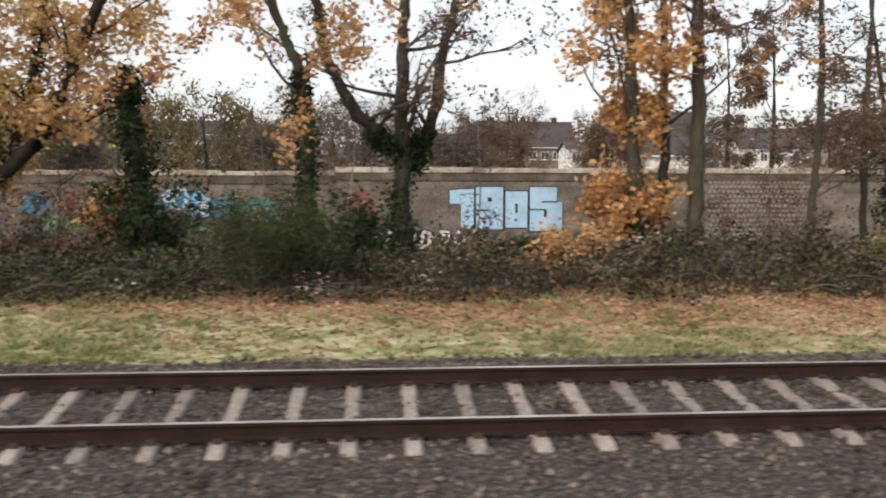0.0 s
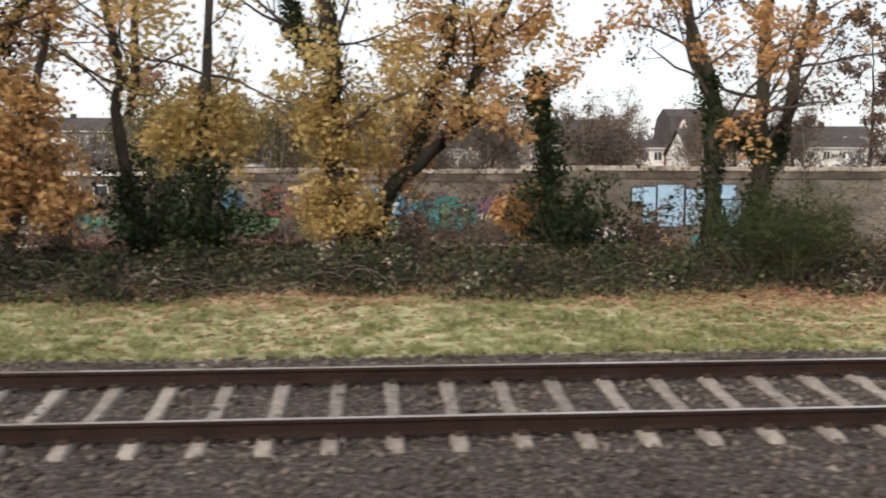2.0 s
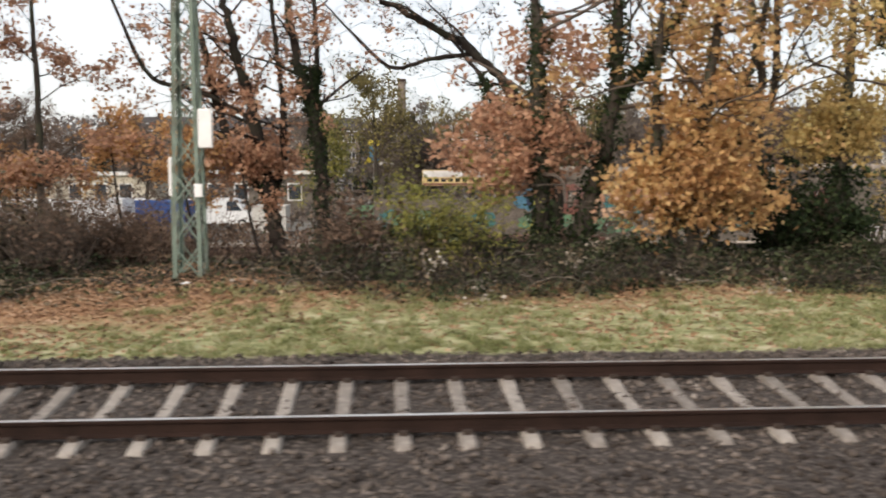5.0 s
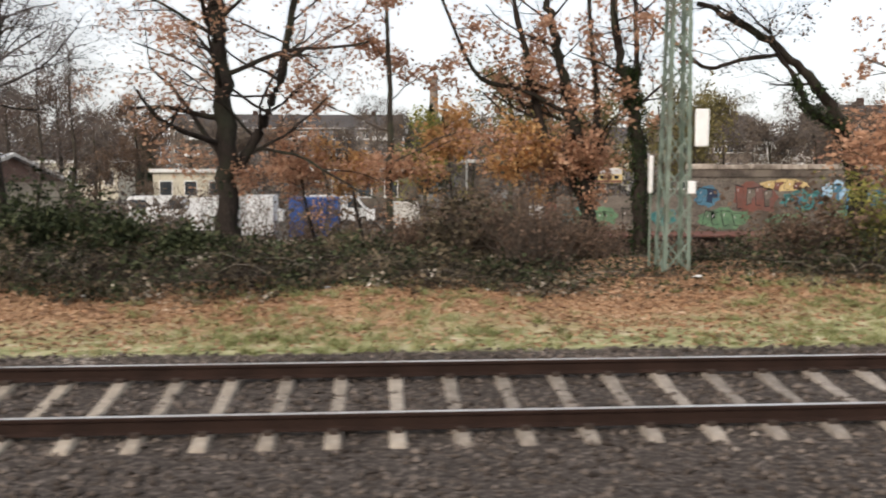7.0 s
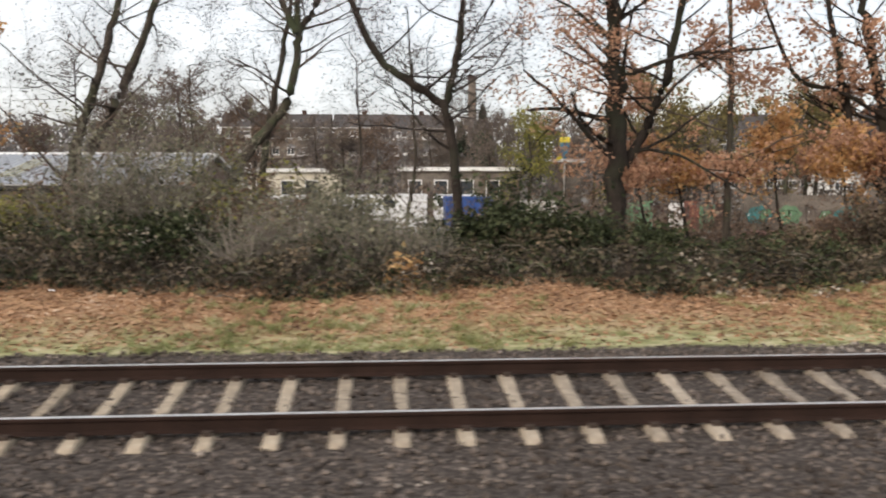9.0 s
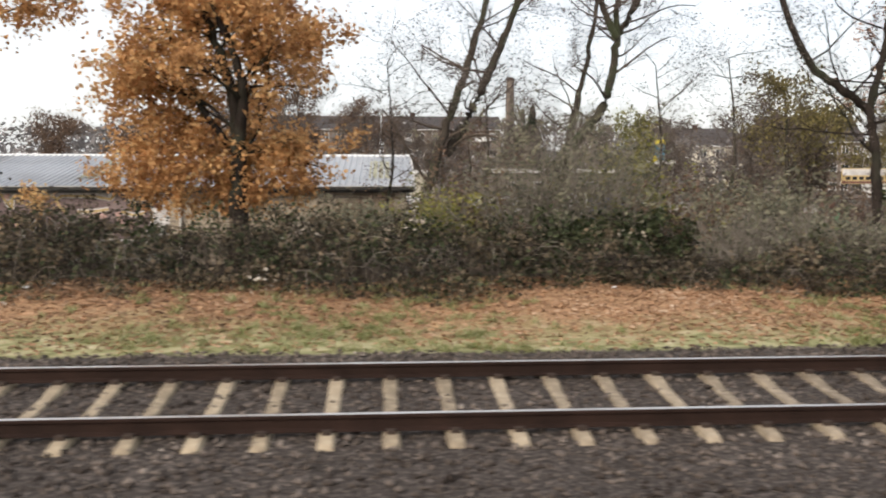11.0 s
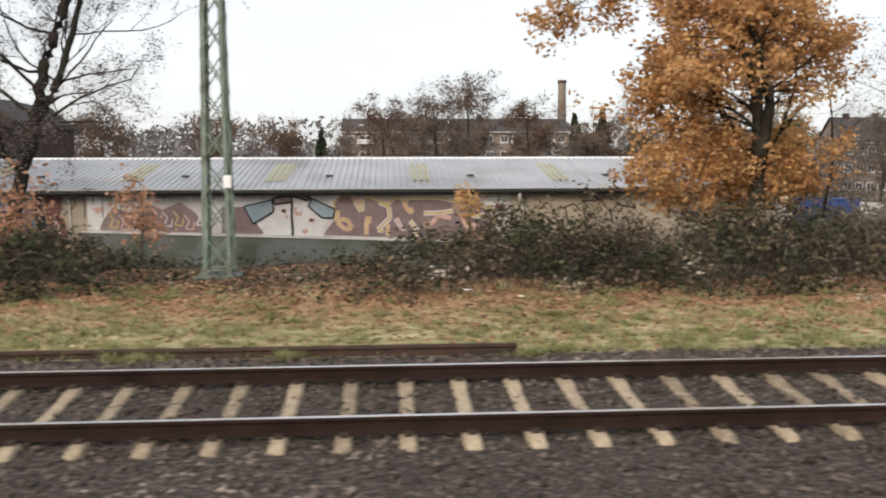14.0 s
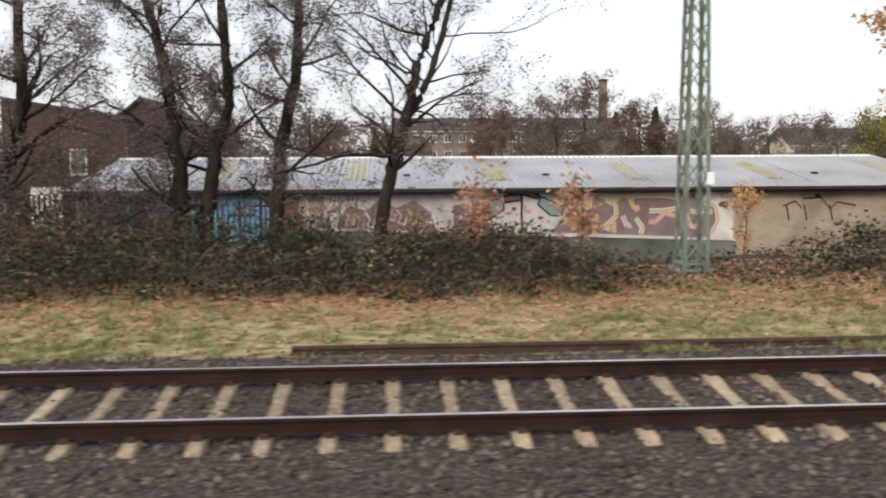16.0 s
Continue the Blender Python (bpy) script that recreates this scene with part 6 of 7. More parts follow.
def conifer(x, y, h, w, seed):
    rng = np.random.default_rng(seed)
    ob = thing("conifer", x, y, -2.0, "dark green conifer in the distance", "tree", "distant conifers")
    V, F = tubes([(np.array([(0, 0, 0), (0, 0, h * 0.5), (0, 0, h)]), [0.18, 0.1, 0.02], 6)])
    part("trunk", mesh_of("trunk", V, F, M["bark_dark"], True), None, ob)
    n = 2600
    t = rng.uniform(0.08, 1, n) ** 1.15
    lay = np.floor(t * 14) / 14
    r = 1.25 * w * (1 - t) ** 0.8 * rng.uniform(0.1, 1, n) ** 0.5 * (0.85 + 0.2 * np.sin(lay * 40 + rng.integers(0, 3, n)))
    a = rng.uniform(0, 2 * np.pi, n)
    V, F = leaves(np.stack([np.cos(a) * r, np.sin(a) * r, h * t - r * 0.3 + rng.normal(size=n) * 0.35], 1), 0.032 * h, rng, 0.3, 1.8)
    tagged(part("crown", mesh_of("crown", V, F, M["conifer"]), None, ob), kind="stuff")


for i, (x, y, h, w) in enumerate(((-21.6, 172, 19.0, 4.4), (-26.9, 128, 16.0, 3.6), (-30.6, 131, 13.0, 3.4), (-80.0, 130, 12.5, 2.6), (-14.0, 150, 12.0, 3.6))):
    conifer(x, y, h, w, 90 + i)

# far woods closing the view, with haze painted into their leaf colour
rng = np.random.default_rng(99)
n = 120000
cx = rng.uniform(-330, 260, 420)
cy = rng.uniform(100, 230, 420)
ch = rng.uniform(7.0, 13.5, 420) * (cy / 150)
k = rng.integers(0, 420, n)
u = rng.uniform(0, 1, n) ** 1.35
spr = 4.2 * np.sqrt(np.clip(1 - (2 * u - 1) ** 2, 0.05, 1)) * cy[k] / 150
at = np.stack([cx[k] + rng.normal(size=n) * spr, cy[k] + rng.normal(size=n) * 2.5, -2 + ch[k] * u * 1.2 + rng.normal(size=n) * 0.4], 1)
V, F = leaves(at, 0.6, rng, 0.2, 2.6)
tagged(planned(new("far_woods", mesh_of("far_woods", V, F, M["hazy"])), 150), "brown leafless woods in the far distance, greyed by haze in their colour", "woods", kind="stuff")
# scrub between the embankment and the yards
n = 30000
k = rng.integers(0, 150, n)
cx, cy, ch = rng.uniform(-105, 45, 150), rng.uniform(33, 70, 150), rng.uniform(0.8, 3.2, 150)
cy = np.where((cx > -88) & (cx < -50), cy + 8, cy)
at = np.stack([cx[k] + rng.normal(size=n) * 1.2, cy[k] + rng.normal(size=n) * 0.8, -2 + ch[k] * rng.uniform(0, 1, n)], 1)
V, F = leaves(at, 0.22, rng, 0.2, 1.7)
tagged(planned(new("yard_scrub", mesh_of("yard_scrub", V, F, M["far_leaf"])), 50), "low brown scrub round the yards", "scrub", kind="stuff")
n = 26000
k = rng.integers(0, 130, n)
cx, cy, ch = rng.uniform(-52, -18, 130), rng.uniform(15, 31, 130), rng.uniform(0.5, 1.9, 130)
ch = np.where((cx > -41) & (cx < -37), ch * 0.45, ch)
at = np.stack([cx[k] + rng.normal(size=n) * 0.7, cy[k] + rng.normal(size=n) * 0.6, ground_z(cx, cy)[k] + ch[k] * rng.uniform(0, 1, n)], 1)
V, F = leaves(at, 0.1, rng, 0.2, 1.8)
tagged(planned(new("slope_scrub", mesh_of("slope_scrub", V, F, M["brown"])), 23), "brown leafless scrub on the slope behind the bank", "scrub", kind="stuff")


# ---- the bramble bank along the edge of the trackbed ----
def bank_gap(x):
    """1 in the clearings round the masts, 0 elsewhere."""
    return np.clip(np.exp(-((x + 67.6) / 2.9) ** 4) + np.exp(-((x + 27.7) / 2.3) ** 4), 0, 1)


def bank_height(x):
    h = np.interp(x, [-100, -70, -52, -46, -40, -34, -29, -24, -20, -17, -14, -3, 1, 20], [0.72, 0.72, 0.66, 0.48, 0.46, 0.4, 0.36, 0.4, 0.46, 0.44, 0.34, 0.34, 0.48, 0.5]) * (1 + 0.2 * np.sin(x * 0.45) + 0.16 * np.sin(x * 1.3 + 1) + 0.13 * np.sin(x * 3.3))
    h = h + 0.1 * np.exp(-((x + 47) / 5.0) ** 2) + 0.3 * np.exp(-((x + 58) / 4.5) ** 2) + 0.25 * np.exp(-((x + 23.0) / 1.8) ** 2) - 0.12 * np.exp(-((x + 79) / 6) ** 2)
    return h * (1 - 0.92 * bank_gap(x))


def bank_place(rng, count, y0, y1, low):
    x, u = rng.uniform(-100, 18, count), rng.uniform(0, 1, count)
    y = y0 + (y1 - y0) * u + 0.25 * np.sin(x * 0.9) * (1 - u)
    rim = np.clip(np.minimum(u * 3.2 + 0.12, (1 - u) * 3 + 0.4), 0.1, 1)
    h = bank_height(x) * rim * (1 + 0.45 * np.sin(x * 2.3 + y) * np.sin(y * 2.7 + x * 0.7) + 0.2 * np.sin(x * 5.1 + 2 * y))
    return np.stack([x, y, ground_z(x, y) + h * (low + (1 - low) * rng.uniform(0, 1, count) ** 0.55)], 1)


def bank(name, label, material, count, seed, size, y0, y1, low=0.0, share=None):
    rng = np.random.default_rng(seed)
    cen = bank_place(rng, count // 34, y0, y1, low)
    at = cen[rng.integers(0, len(cen), count)] + rng.normal(size=(count, 3)) * np.array([0.15, 0.15, 0.1])
    at[:, 2] = np.maximum(at[:, 2], ground_z(at[:, 0], at[:, 1]) + 0.02)
    at = at[rng.uniform(0, 1, count) > 0.85 * bank_gap(at[:, 0])]
    if share:
        at = at[rng.uniform(0, 1, len(at)) < np.interp(at[:, 0], *share)]
    V, F = leaves(at, size, rng, 0.5, 1.4)
    return tagged(planned(new(name, mesh_of(name, V, F, material)), 8.0), label, "brambles", kind="stuff")


bank("brambles", "tangled brown brambles along the track", M["bramble"], 130000, 41, 0.06, 5.8, 10.5, 0.0, ([-100, -73, -64, -26, -23, -4, 0, 20], [0.5, 0.5, 1, 1, 0.45, 0.45, 1, 1]))
bank("evergreen_brambles", "dark green bramble leaves along the track", M["bramble_green"], 150000, 42, 0.062, 6.0, 10.5, 0.15, ([-100, -75, -66, -52, -48, -40, -30, -27, -5, 0, 20], [0.9, 0.8, 0.45, 0.6, 0.5, 0.7, 0.7, 0.7, 1.0, 0.4, 0.35]))
bank("pale_dead_leaves", "pale dead leaves caught in the brambles", M["pale_leaf"], 3800, 43, 0.05, 5.6, 9.0, 0.1)


def stems(name, label, count, seed, y0, y1, length, material):
    """Thin arching shoots that start in the bank."""
    rng = np.random.default_rng(seed)
    p = bank_place(rng, count, y0, y1, 0.0)
    p = p[bank_gap(p[:, 0]) < 0.5]
    count = len(p)
    p[:, 2] = ground_z(p[:, 0], p[:, 1])
    a = rng.uniform(0, 2 * np.pi, count)
    hgt = np.clip(bank_height(p[:, 0]), 0.15, 2) * rng.uniform(0.5, 1.5, count)
    out = length * rng.uniform(0.3, 1, count)
    t = np.linspace(0, 1, 5)
    pts = p[:, None] + np.stack([np.cos(a)[:, None] * out[:, None] * t, np.sin(a)[:, None] * out[:, None] * t * 0.6, hgt[:, None] * (2.6 * t - 2.1 * t * t) * 0.95], -1)
    r = rng.uniform(0.004, 0.009, count)
    tri = np.array([(0, 1, 0), (0, -0.5, 0.87), (0, -0.5, -0.87)])
    tri2 = np.array([(1, 0, 0), (-0.5, 0, 0.87), (-0.5, 0, -0.87)])
    sel = (np.abs(np.cos(a)) > 0.7)[:, None, None, None]
    ring = pts[:, :, None] + np.where(sel, tri[None, None], tri2[None, None]) * (r[:, None] * (1 - 0.6 * t))[:, :, None, None]
    V = ring.reshape(-1, 3)
    i, j = np.arange(4)[:, None] * 3 + np.arange(3)[None], np.arange(4)[:, None] * 3 + (np.arange(3)[None] + 1) % 3
    f = np.stack([i, j, j + 3, i + 3], -1).reshape(-1, 4)
    F = (f[None] + 15 * np.arange(count)[:, None, None]).reshape(-1, 4)
    return tagged(planned(new(name, mesh_of(name, V, F, material)), 8.0), label, "brambles", kind="stuff")


stems("bramble_shoots", "thin arching brown bramble shoots", 9000, 44, 5.9, 10.2, 1.3, M["bark_dark"])
stems("brown_shoots", "thin arching grey-brown shoots", 5000, 46, 5.9, 10.2, 1.4, M["twig"])
stems("pale_shoots", "thin pale dead shoots among the brambles", 1500, 45, 5.8, 9.5, 1.5, M["pale_twig"])


def bush(x, y, w, h, leaf, n, label, seed, size=0.07, twig=60, bark="twig", long=1.5):
    """A shrub of many thin stems with its leaves in uneven clumps."""
    rng = np.random.default_rng(seed)
    z = float(ground_z(x, y)) - 0.05
    ob = thing("bush", x, y, z, label, "bush", "trackside bushes")
    out, tips = [], []
    for _ in range(twig):
        a = rng.uniform(0, 2 * np.pi)
        lean = rng.uniform(0.1, 1.0)
        grow(rng, rng.normal(size=3) * np.array([w * 0.25, w * 0.2, 0]), (math.cos(a) * lean, math.sin(a) * lean, 1.0), h * rng.uniform(0.5, 1.05), 0.019 if bark == "pale_twig" else 0.014, 1, out, tips, 0.3, 0.1, 0.5, (2, 4))
    V, F = tubes(out)
    tagged(part("stemwork", mesh_of("stemwork", V, F, M[bark], True), None, ob), kind="stuff")
    if n:
        allt = np.concatenate(tips)
        c = allt[rng.integers(0, len(allt), max(1, n // 9))]
        V, F = leaves(c[rng.integers(0, len(c), n)] + rng.normal(size=(n, 3)) * 0.1, size, rng, 0.3, long)
        tagged(part("leaves", mesh_of("leaves", V, F, M[leaf]), None, ob), kind="stuff")
    return ob


bush(-2.9, 6.9, 1.3, 1.5, "broom", 12000, "dark green broom bush beside the grass", 101, 0.016, 150, "twig", 9.0)
bush(-22.9, 8.0, 1.5, 1.8, "lime", 5200, "yellow-green bush beside the mast", 102, 0.055, 90)
bush(-24.4, 8.2, 1.3, 1.6, "brown", 1600, "brown twiggy bush beside the mast", 103)
bush(-30.2, 8.2, 1.2, 1.7, "brown", 900, "tall bare brown bush", 104, 0.05, 110)
bush(-31.5, 9.0, 1.2, 1.6, "bramble", 1500, "brown bush with a few leaves", 105)
bush(-39.5, 9.0, 1.5, 1.6, "bramble_green", 3000, "dark evergreen bush among brambles", 106)
bush(-43.2, 9.0, 1.3, 1.8, "sage", 1600, "light grey-green bush above the brambles", 107)
for i, (x, y, h) in enumerate(((-42.9, 10.0, 1.3), (-44.0, 10.4, 1.7), (-45.0, 9.6, 1.6), (-45.8, 10.6, 2.3), (-46.6, 9.8, 3.0), (-47.4, 10.8, 3.8), (-48.3, 9.9, 3.0), (-49.2, 10.9, 2.4), (-50.1, 10.0, 1.5), (-51.0, 11.0, 1.4), (-52.0, 10.2, 1.2), (-53.0, 11.4, 1.3))):
    bush(x, y, 1.7, h, ("sage", "sage", "brown", "lime", "sage")[i % 5], 2800, "tall grey-brown thicket with withered leaves", 108 + i, 0.05, 110, "pale_twig", 2.0)
for i, (x, h) in enumerate(((-28.8, 0.8), (-29.6, 1.2), (-30.5, 1.5), (-31.3, 1.4), (-32.2, 1.0))):
    bush(x, 9.8 + 0.3 * (i % 2), 1.3, h, "brown", 3000, "dense brown thicket of thin stems", 170 + i, 0.03, 140, "twig", 4.0)
for i, (x, z, leaf, y) in enumerate(((-35.2, 2.0, "rust", 14.0), (-33.9, 1.9, "orange", 14.4), (-31.2, 2.7, "orange", 14.2), (-29.3, 2.4, "orange", 14.0), (-27.8, 2.3, "rust", 14.4))):
    tree("orange-leaved young oak behind the bank", y, [([(x + 0.3, -0.4), (x, 0.8), (x - 0.2, z)], 0.06, 0)], leaf, 900, 0.085, 0, seed=180 + i, limbs=7, limb_len=1.1, first=1.0, top=z + 0.6, twigs=2, bark="bark_dark", skirts=((x, z, 0.9, 0.45, 900),))
for i, (x, h) in enumerate(((-39.6, 4.4), (-38.2, 5.0), (-36.9, 4.6), (-35.4, 4.0), (-34.2, 3.6), (-31.8, 3.4), (-30.2, 3.6))):
    bush(x, 18.0 + 0.6 * (i % 2), 1.6, h, "brown", 1300, "tall brown twiggy scrub behind the bank", 200 + i, 0.03, 45, "twig", 5.0)
for i, (x, y, h) in enumerate(((-79.6, 15.0, 4.2), (-81.4, 14.4, 4.6), (-83.2, 15.2, 5.0), (-85.4, 14.6, 4.8), (-87.6, 15.0, 5.0), (-76.0, 15.4, 3.0))):
    bush(x, y, 1.5, h, "alder", 5200, "dark leafless alder scrub before the shed", 210 + i, 0.042, 70, "bark_dark", 2.2)
for i, (x, h) in enumerate(((-40.4, 1.0), (-39.4, 1.1), (-38.3, 0.95), (-37.0, 0.7), (-46.3, 0.9), (-47.6, 0.9))):
    bush(x, 8.8, 1.3, h, "bramble_green", 4200, "dark evergreen bush in the bramble bank", 190 + i, 0.07, 60)
for i, x in enumerate((-53.3, -57.8, -60.4, -62.4)):
    bush(x, 8.6 + 0.3 * (i % 2), 1.4, 1.25 + 0.1 * (i % 3), "bramble", 1500, "low brown bush with bare stems", 125 + i, 0.055, 90)
for i, x in enumerate((-71.8, -73.5, -76.0, -78.5, -81.0, -84.0, -87.5)):
    bush(x, 8.8 + 0.4 * (i % 2), 1.4, 0.8 + 0.15 * (i % 3), ("bramble", "brown", "bramble_green")[i % 3], 1800, "brown and green bush under the alders", 132 + i, 0.055, 80)
for i, (x, leaf) in enumerate(((9.5, "lime"), (11.4, "lime"), (7.2, "bramble"), (13.5, "brown"), (2.4, "orange"))):
    bush(x, 7.9, 1.2, 1.0, leaf, 1600, "low bush with mixed autumn leaves", 142 + i, 0.06, 50)
bush(-85.6, 19.5, 1.6, 2.6, "lime", 3200, "yellow-green bush by the shed's end", 151, 0.09, 60)
bush(-89.5, 17.0, 1.6, 2.4, "brown", 2600, "brown bush by the brick building", 152, 0.07, 80)
bush(-92.5, 15.0, 1.6, 2.6, "brown", 2600, "brown bush by the brick building", 153, 0.07, 80)
bush(-42.1, 6.5, 0.25, 0.6, "gold", 120, "small sprig of yellow leaves", 150, 0.08, 6)
for i, (x, w) in enumerate(((-13.9, 0.6), (-6.2, 0.6), (-1.6, 0.7), (-15.0, 0.7))):
    bush(x, 9.9, w, (2.0, 1.8, 1.5, 2.2)[i], "ivy", 2900, "dark ivy-covered mound under the trees", 160 + i, 0.08, 70)

for i, (x, y, h, leaf) in enumerate(((-9.8, 12.6, 2.0, "brown"), (-8.2, 13.4, 2.3, "brown"), (-4.9, 13.2, 2.0, "brown"), (-3.9, 12.4, 1.9, "ivy"), (-12.9, 12.8, 2.0, "brown"), (1.0, 12.5, 1.4, "brown"), (7.0, 12.4, 2.2, "brown"), (9.2, 12.0, 2.4, "brown"), (-7.4, 11.4, 2.3, "brown"), (-9.3, 11.6, 2.2, "brown"), (-5.6, 11.8, 1.9, "brown"), (-3.4, 11.2, 1.6, "brown"), (-18.6, 13.5, 1.8, "brown"), (-22.6, 13.0, 1.5, "brown"))):
    bush(x, y, 1.2, h, leaf, 1500, "thin leafless scrub before the wall" if leaf == "brown" else "dark ivy-grown shrub before the wall", 240 + i, 0.05 if leaf == "brown" else 0.07, 45, "twig", 1.8)

for i, (x, y, h) in enumerate(((-51.2, 20.6, 3.0), (-49.8, 21.2, 3.3), (-48.4, 20.8, 3.2), (-47.0, 21.6, 3.0))):
    bush(x, y, 1.6, h, ("brown", "sage")[i % 2], 4200, "grey-brown scrub at the end of the shed", 260 + i, 0.06, 70, "twig", 1.8)
for i, (x, h) in enumerate(((-41.6, 1.0), (-42.6, 1.25), (-43.7, 1.3), (-44.7, 1.4))):
    bush(x, 7.6, 1.1, h, "sage", 900, "pale grey bush of bare shoots in the brambles", 270 + i, 0.045, 120, "pale_twig", 2.0)

# ---- sleepers ----
def sleeper_mesh():
    bm = bmesh.new()
    prof = [(-0.36, -0.29), (-0.33, -0.21), (-0.28, -0.18), (-0.16, -0.165), (0.2, -0.165), (0.45, -0.2), (1.06, -0.2), (1.3, -0.165), (1.68, -0.165), (1.9, -0.2)]
    rows = [[bm.verts.new(p) for p in ((-0.11, y, z - 0.12), (-0.072, y, z - 0.014), (-0.058, y, z), (0.058, y, z), (0.072, y, z - 0.014), (0.11, y, z - 0.12))] for y, z in prof]
    for a, b in zip(rows, rows[1:]):
        for i in range(5):
            bm.faces.new((a[i], a[i + 1], b[i + 1], b[i]))
    bm.faces.new(rows[0])
    bm.faces.new(rows[-1][::-1])
    bmesh.ops.recalc_face_normals(bm, faces=bm.faces[:])
    me = bpy.data.meshes.new("sleeper")
    bm.to_mesh(me)
    bm.free()
    me.materials.append(M["sleeper"])
    return me


SLEEPER = sleeper_mesh()
rng = np.random.default_rng(7)
for k in range(int((TRACK_X1 - TRACK_X0) / STEP)):
    ob = part("sleeper", SLEEPER, None, track)
    ob.location = (TRACK_X0 + PHASE + k * STEP, 0, float(rng.normal() * 0.003))
    ob.rotation_euler = (0, 0, float(rng.normal() * 0.006))


# the rail fastenings, two to a rail on every sleeper: single parts along the middle of the walk, one joined rest
bm = add_box(bmesh.new(), -0.045, 0, -0.165, 0.045, 0.055, -0.125)
CLIP = bpy.data.meshes.new("rail_fastening")
bm.to_mesh(CLIP)
bm.free()
CLIP.materials.append(M["clip"])
bm = bmesh.new()
for k in range(int((TRACK_X1 - TRACK_X0) / STEP)):
    x = TRACK_X0 + PHASE + k * STEP
    for y in (-0.125, 0.07, 1.382, 1.577):
        if -60 < x < -16:
            part("rail_fastening", CLIP, None, track).location = (x, y, 0)
        elif -108 < x < 20:
            add_box(bm, x - 0.045, y, -0.165, x + 0.045, y + 0.055, -0.125)
tagged(part("rail_fastening", bm, M["clip"], track, "dark steel rail fastenings"), kind="stuff")


# ---- ballast, grass and fallen leaves ----
def stones(name, label, count, seed, y0, y1, x0=-100, x1=18):
    rng = np.random.default_rng(seed)
    x, y = rng.uniform(x0, x1, count), rng.uniform(y0, y1, count)
    r = rng.uniform(0.018, 0.042, count)
    z = ground_z(x, y) + rng.uniform(-0.6, 0.5, count) * r
    octa = np.array([(1, 0, 0), (0, 1, 0), (-1, 0, 0), (0, -1, 0), (0, 0, 1), (0, 0, -1.0)])
    P = octa[None] * rng.uniform(0.6, 1.3, (count, 6, 1)) + rng.normal(size=(count, 6, 3)) * 0.2
    V = (P * r[:, None, None] * np.array([1.15, 1.0, 0.8]) + np.stack([x, y, z], 1)[:, None]).reshape(-1, 3)
    tri = np.array([(0, 1, 4), (1, 2, 4), (2, 3, 4), (3, 0, 4), (1, 0, 5), (2, 1, 5), (3, 2, 5), (0, 3, 5)])
    F = (tri[None] + 6 * np.arange(count)[:, None, None]).reshape(-1, 3)
    return tagged(planned(new(name, mesh_of(name, V, F, M["stone"])), 1.0), label, "ballast", kind="stuff")


stones("ballast", "grey-brown crushed stone ballast under the track", 115000, 51, -1.7, 3.28)


def litter_share(x):
    """How thickly leaves lie along the verge."""
    return np.interp(x, [-100, -74, -64, -52, -30, -22, -7, -1, 20], [0.62, 0.62, 0.65, 1.1, 1.1, 0.6, 0.5, 1.0, 1.1])


def scatter(name, label, category, material, count, seed, y0, y1, size, flat, bias=1.0, even=False, x0=-100, x1=18):
    rng = np.random.default_rng(seed)
    x, u = rng.uniform(x0, x1, count), rng.uniform(0, 1, count) ** bias
    y = y0 + (y1 - y0) * u
    patch = 0.5 + 0.5 * np.sin(x * 1.1 + 1.7 * np.sin(y * 1.3)) * np.sin(y * 2.1 + x * 0.35)
    keep = rng.uniform(0, 1, count) < (1 if even else litter_share(x) * (0.35 + 0.65 * patch) + np.clip((y - 5.3) * 0.6, 0, 1))
    at = np.stack([x, y, ground_z(x, y) + 0.014], 1)[keep]
    V, F = leaves(at, size, rng)
    V = V.reshape(-1, 4, 3)
    V[:, :, 2] = at[:, None, 2] + (V[:, :, 2] - at[:, None, 2]) * flat
    return tagged(planned(new(name, mesh_of(name, V.reshape(-1, 3), F, material))), label, category, kind="stuff")


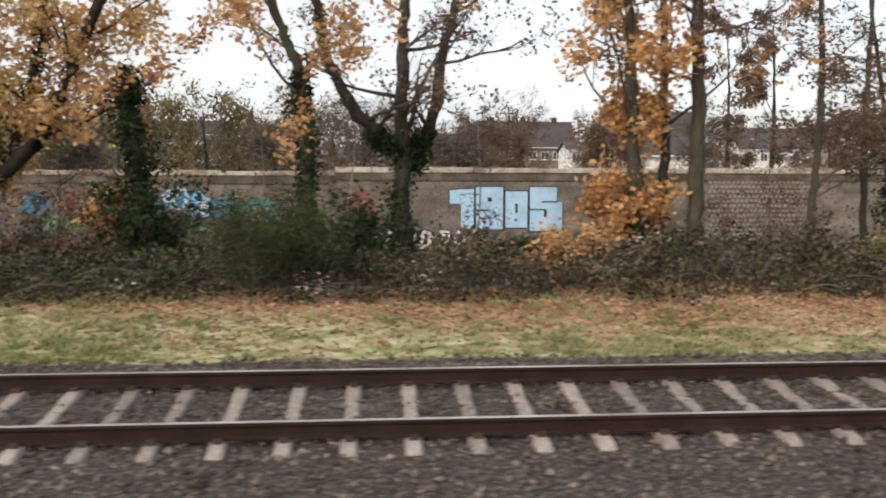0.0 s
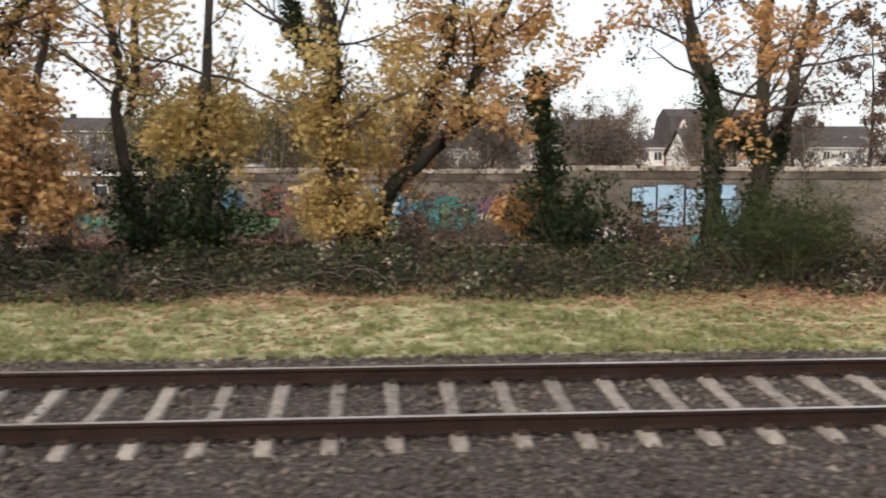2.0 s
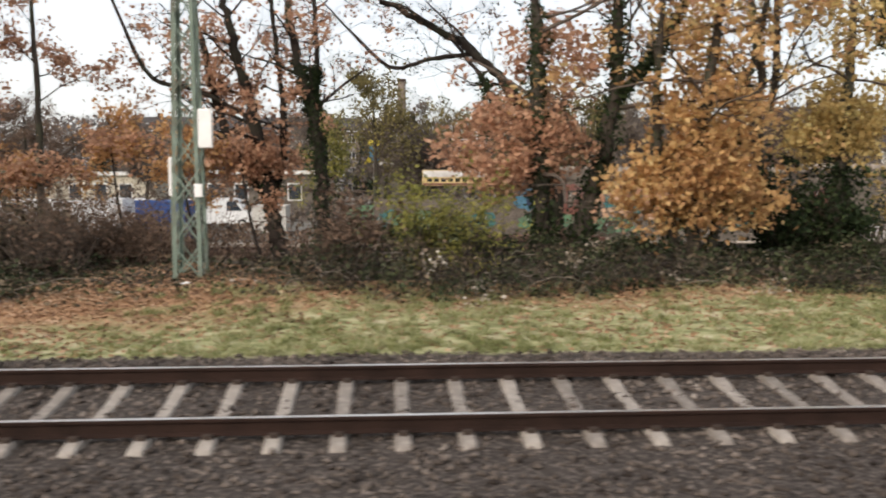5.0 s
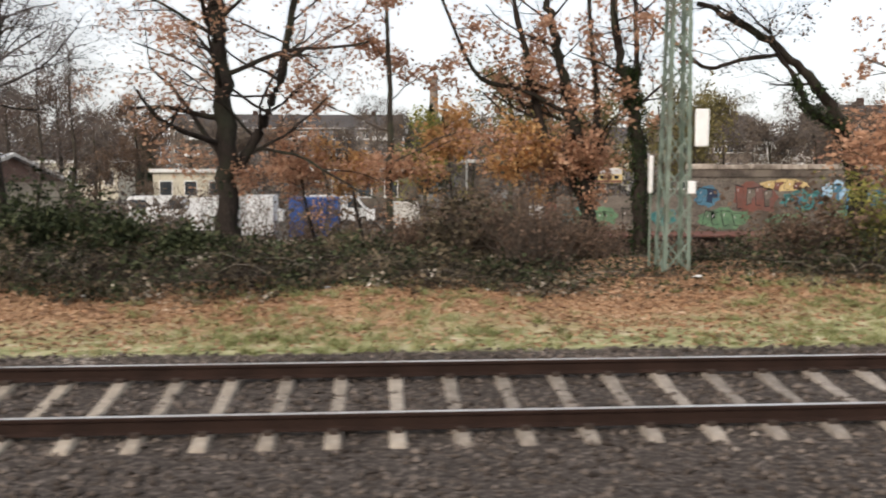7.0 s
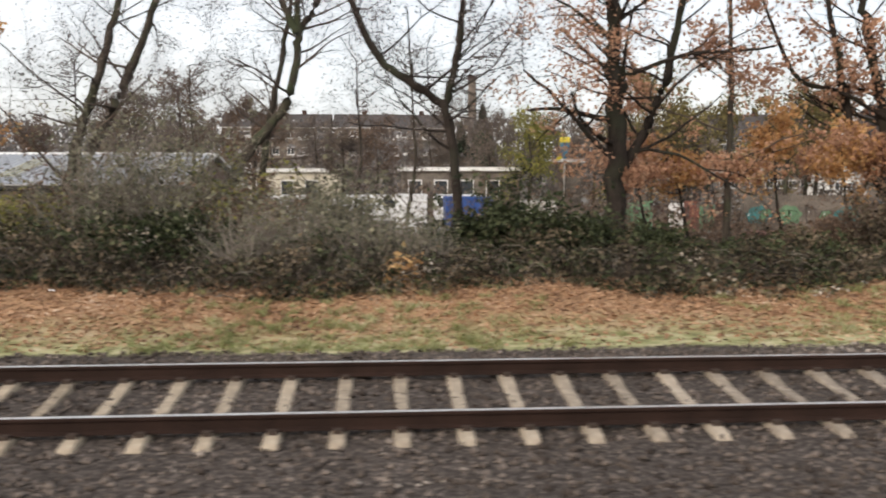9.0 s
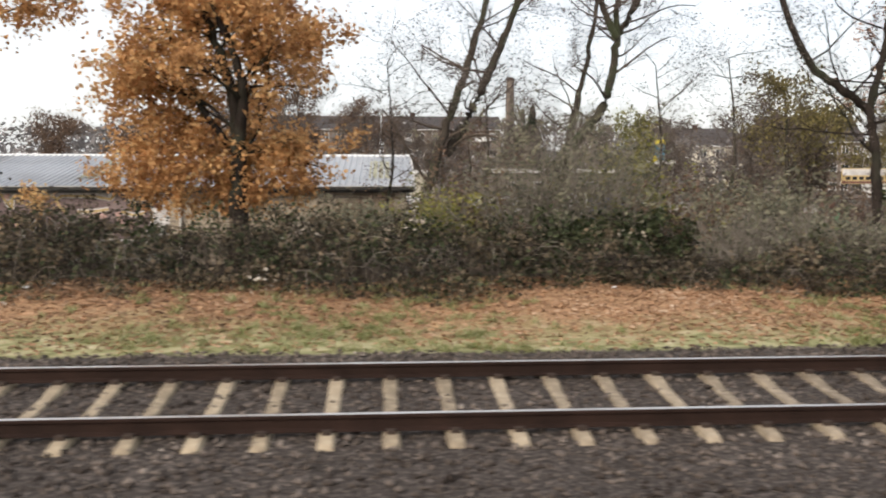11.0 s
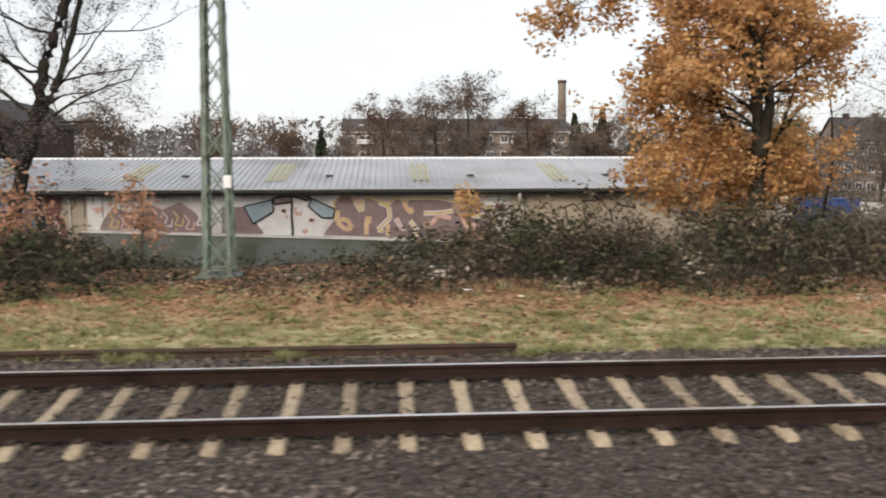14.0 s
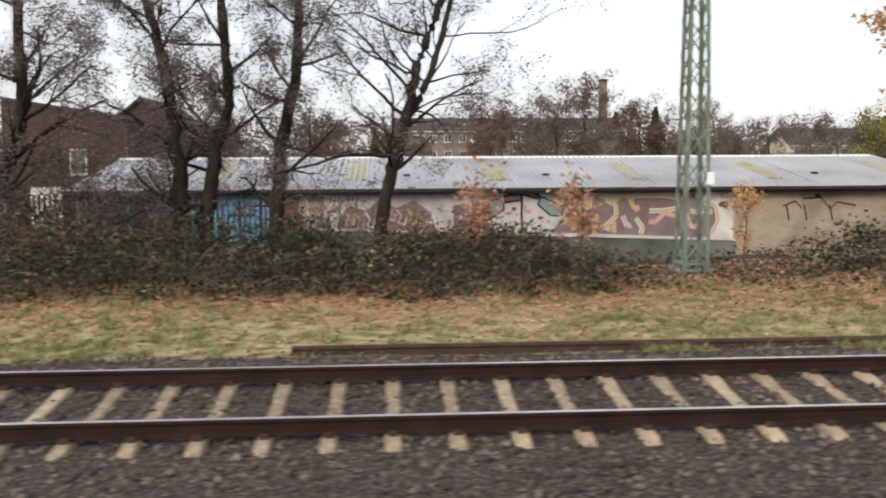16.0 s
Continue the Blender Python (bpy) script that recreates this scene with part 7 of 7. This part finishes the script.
scatter("fallen_leaves", "brown fallen leaves on the grass verge", "leaves", M["litter"], 170000, 52, 3.3, 7.2, 0.055, 0.5, 0.75)
for mid in (-67.6, -27.7):
    scatter("clearing_leaves", "brown fallen leaves on bare soil round a mast", "leaves", M["litter"], 4200, 54, 6.6, 9.2, 0.045, 0.5, 1.0, True, mid - 2.7, mid + 2.7)


def grass(count, seed, x0=-100, x1=18, y0=3.26, deep=3.6, tall=1.0):
    """Tufts of bent blades, thicker near the ballast."""
    rng = np.random.default_rng(seed)
    n_t = count // 9
    tx, ty = rng.uniform(x0, x1, n_t), y0 + deep * rng.uniform(0, 1, n_t) ** 1.5
    ok = rng.uniform(0, 1, n_t) < (1.15 - litter_share(tx) * 0.8 + 0.3 * np.sin(tx * 0.7)) * np.where(tx < -58, 0.6, 1.0)
    tx, ty = tx[ok], ty[ok]
    k = rng.integers(0, len(tx), count)
    x, y = tx[k] + rng.normal(size=count) * 0.05, ty[k] + rng.normal(size=count) * 0.05
    a, h = rng.uniform(0, 2 * np.pi, count), rng.uniform(0.03, 0.1, count) * tall * (0.7 + 0.6 * rng.uniform(0, 1, len(tx))[k])
    b = np.stack([x, y, ground_z(x, y)], 1)
    side = np.stack([np.cos(a), np.sin(a), 0 * a], 1) * 0.008
    bend = np.stack([rng.normal(size=count), rng.normal(size=count), 0 * a], 1) * 0.035
    mid = b + bend + np.stack([0 * a, 0 * a, h * 0.65], 1)
    tip = b + bend * 2.6 + np.stack([0 * a, 0 * a, h], 1)
    V = np.stack([b - side, b + side, mid + side * 0.7, tip, mid - side * 0.7], 1).reshape(-1, 3)
    i = 5 * np.arange(count)[:, None]
    F = np.concatenate([i + np.array([[0, 1, 2]]), i + np.array([[0, 2, 4]]), i + np.array([[4, 2, 3]])])
    return tagged(planned(new("grass", mesh_of("grass", V, F, M["grass"]))), "yellow-green autumn grass on the verge", "grass", kind="stuff")


grass(110000, 53)
# taller tufts growing over the old rail
for mid, wide in ((-70.4, 0.4), (-67.9, 0.4), (-66.2, 0.25), (-63.2, 0.5)):
    grass(320, 55, mid - wide, mid + wide, 3.05, 0.3, 1.5)
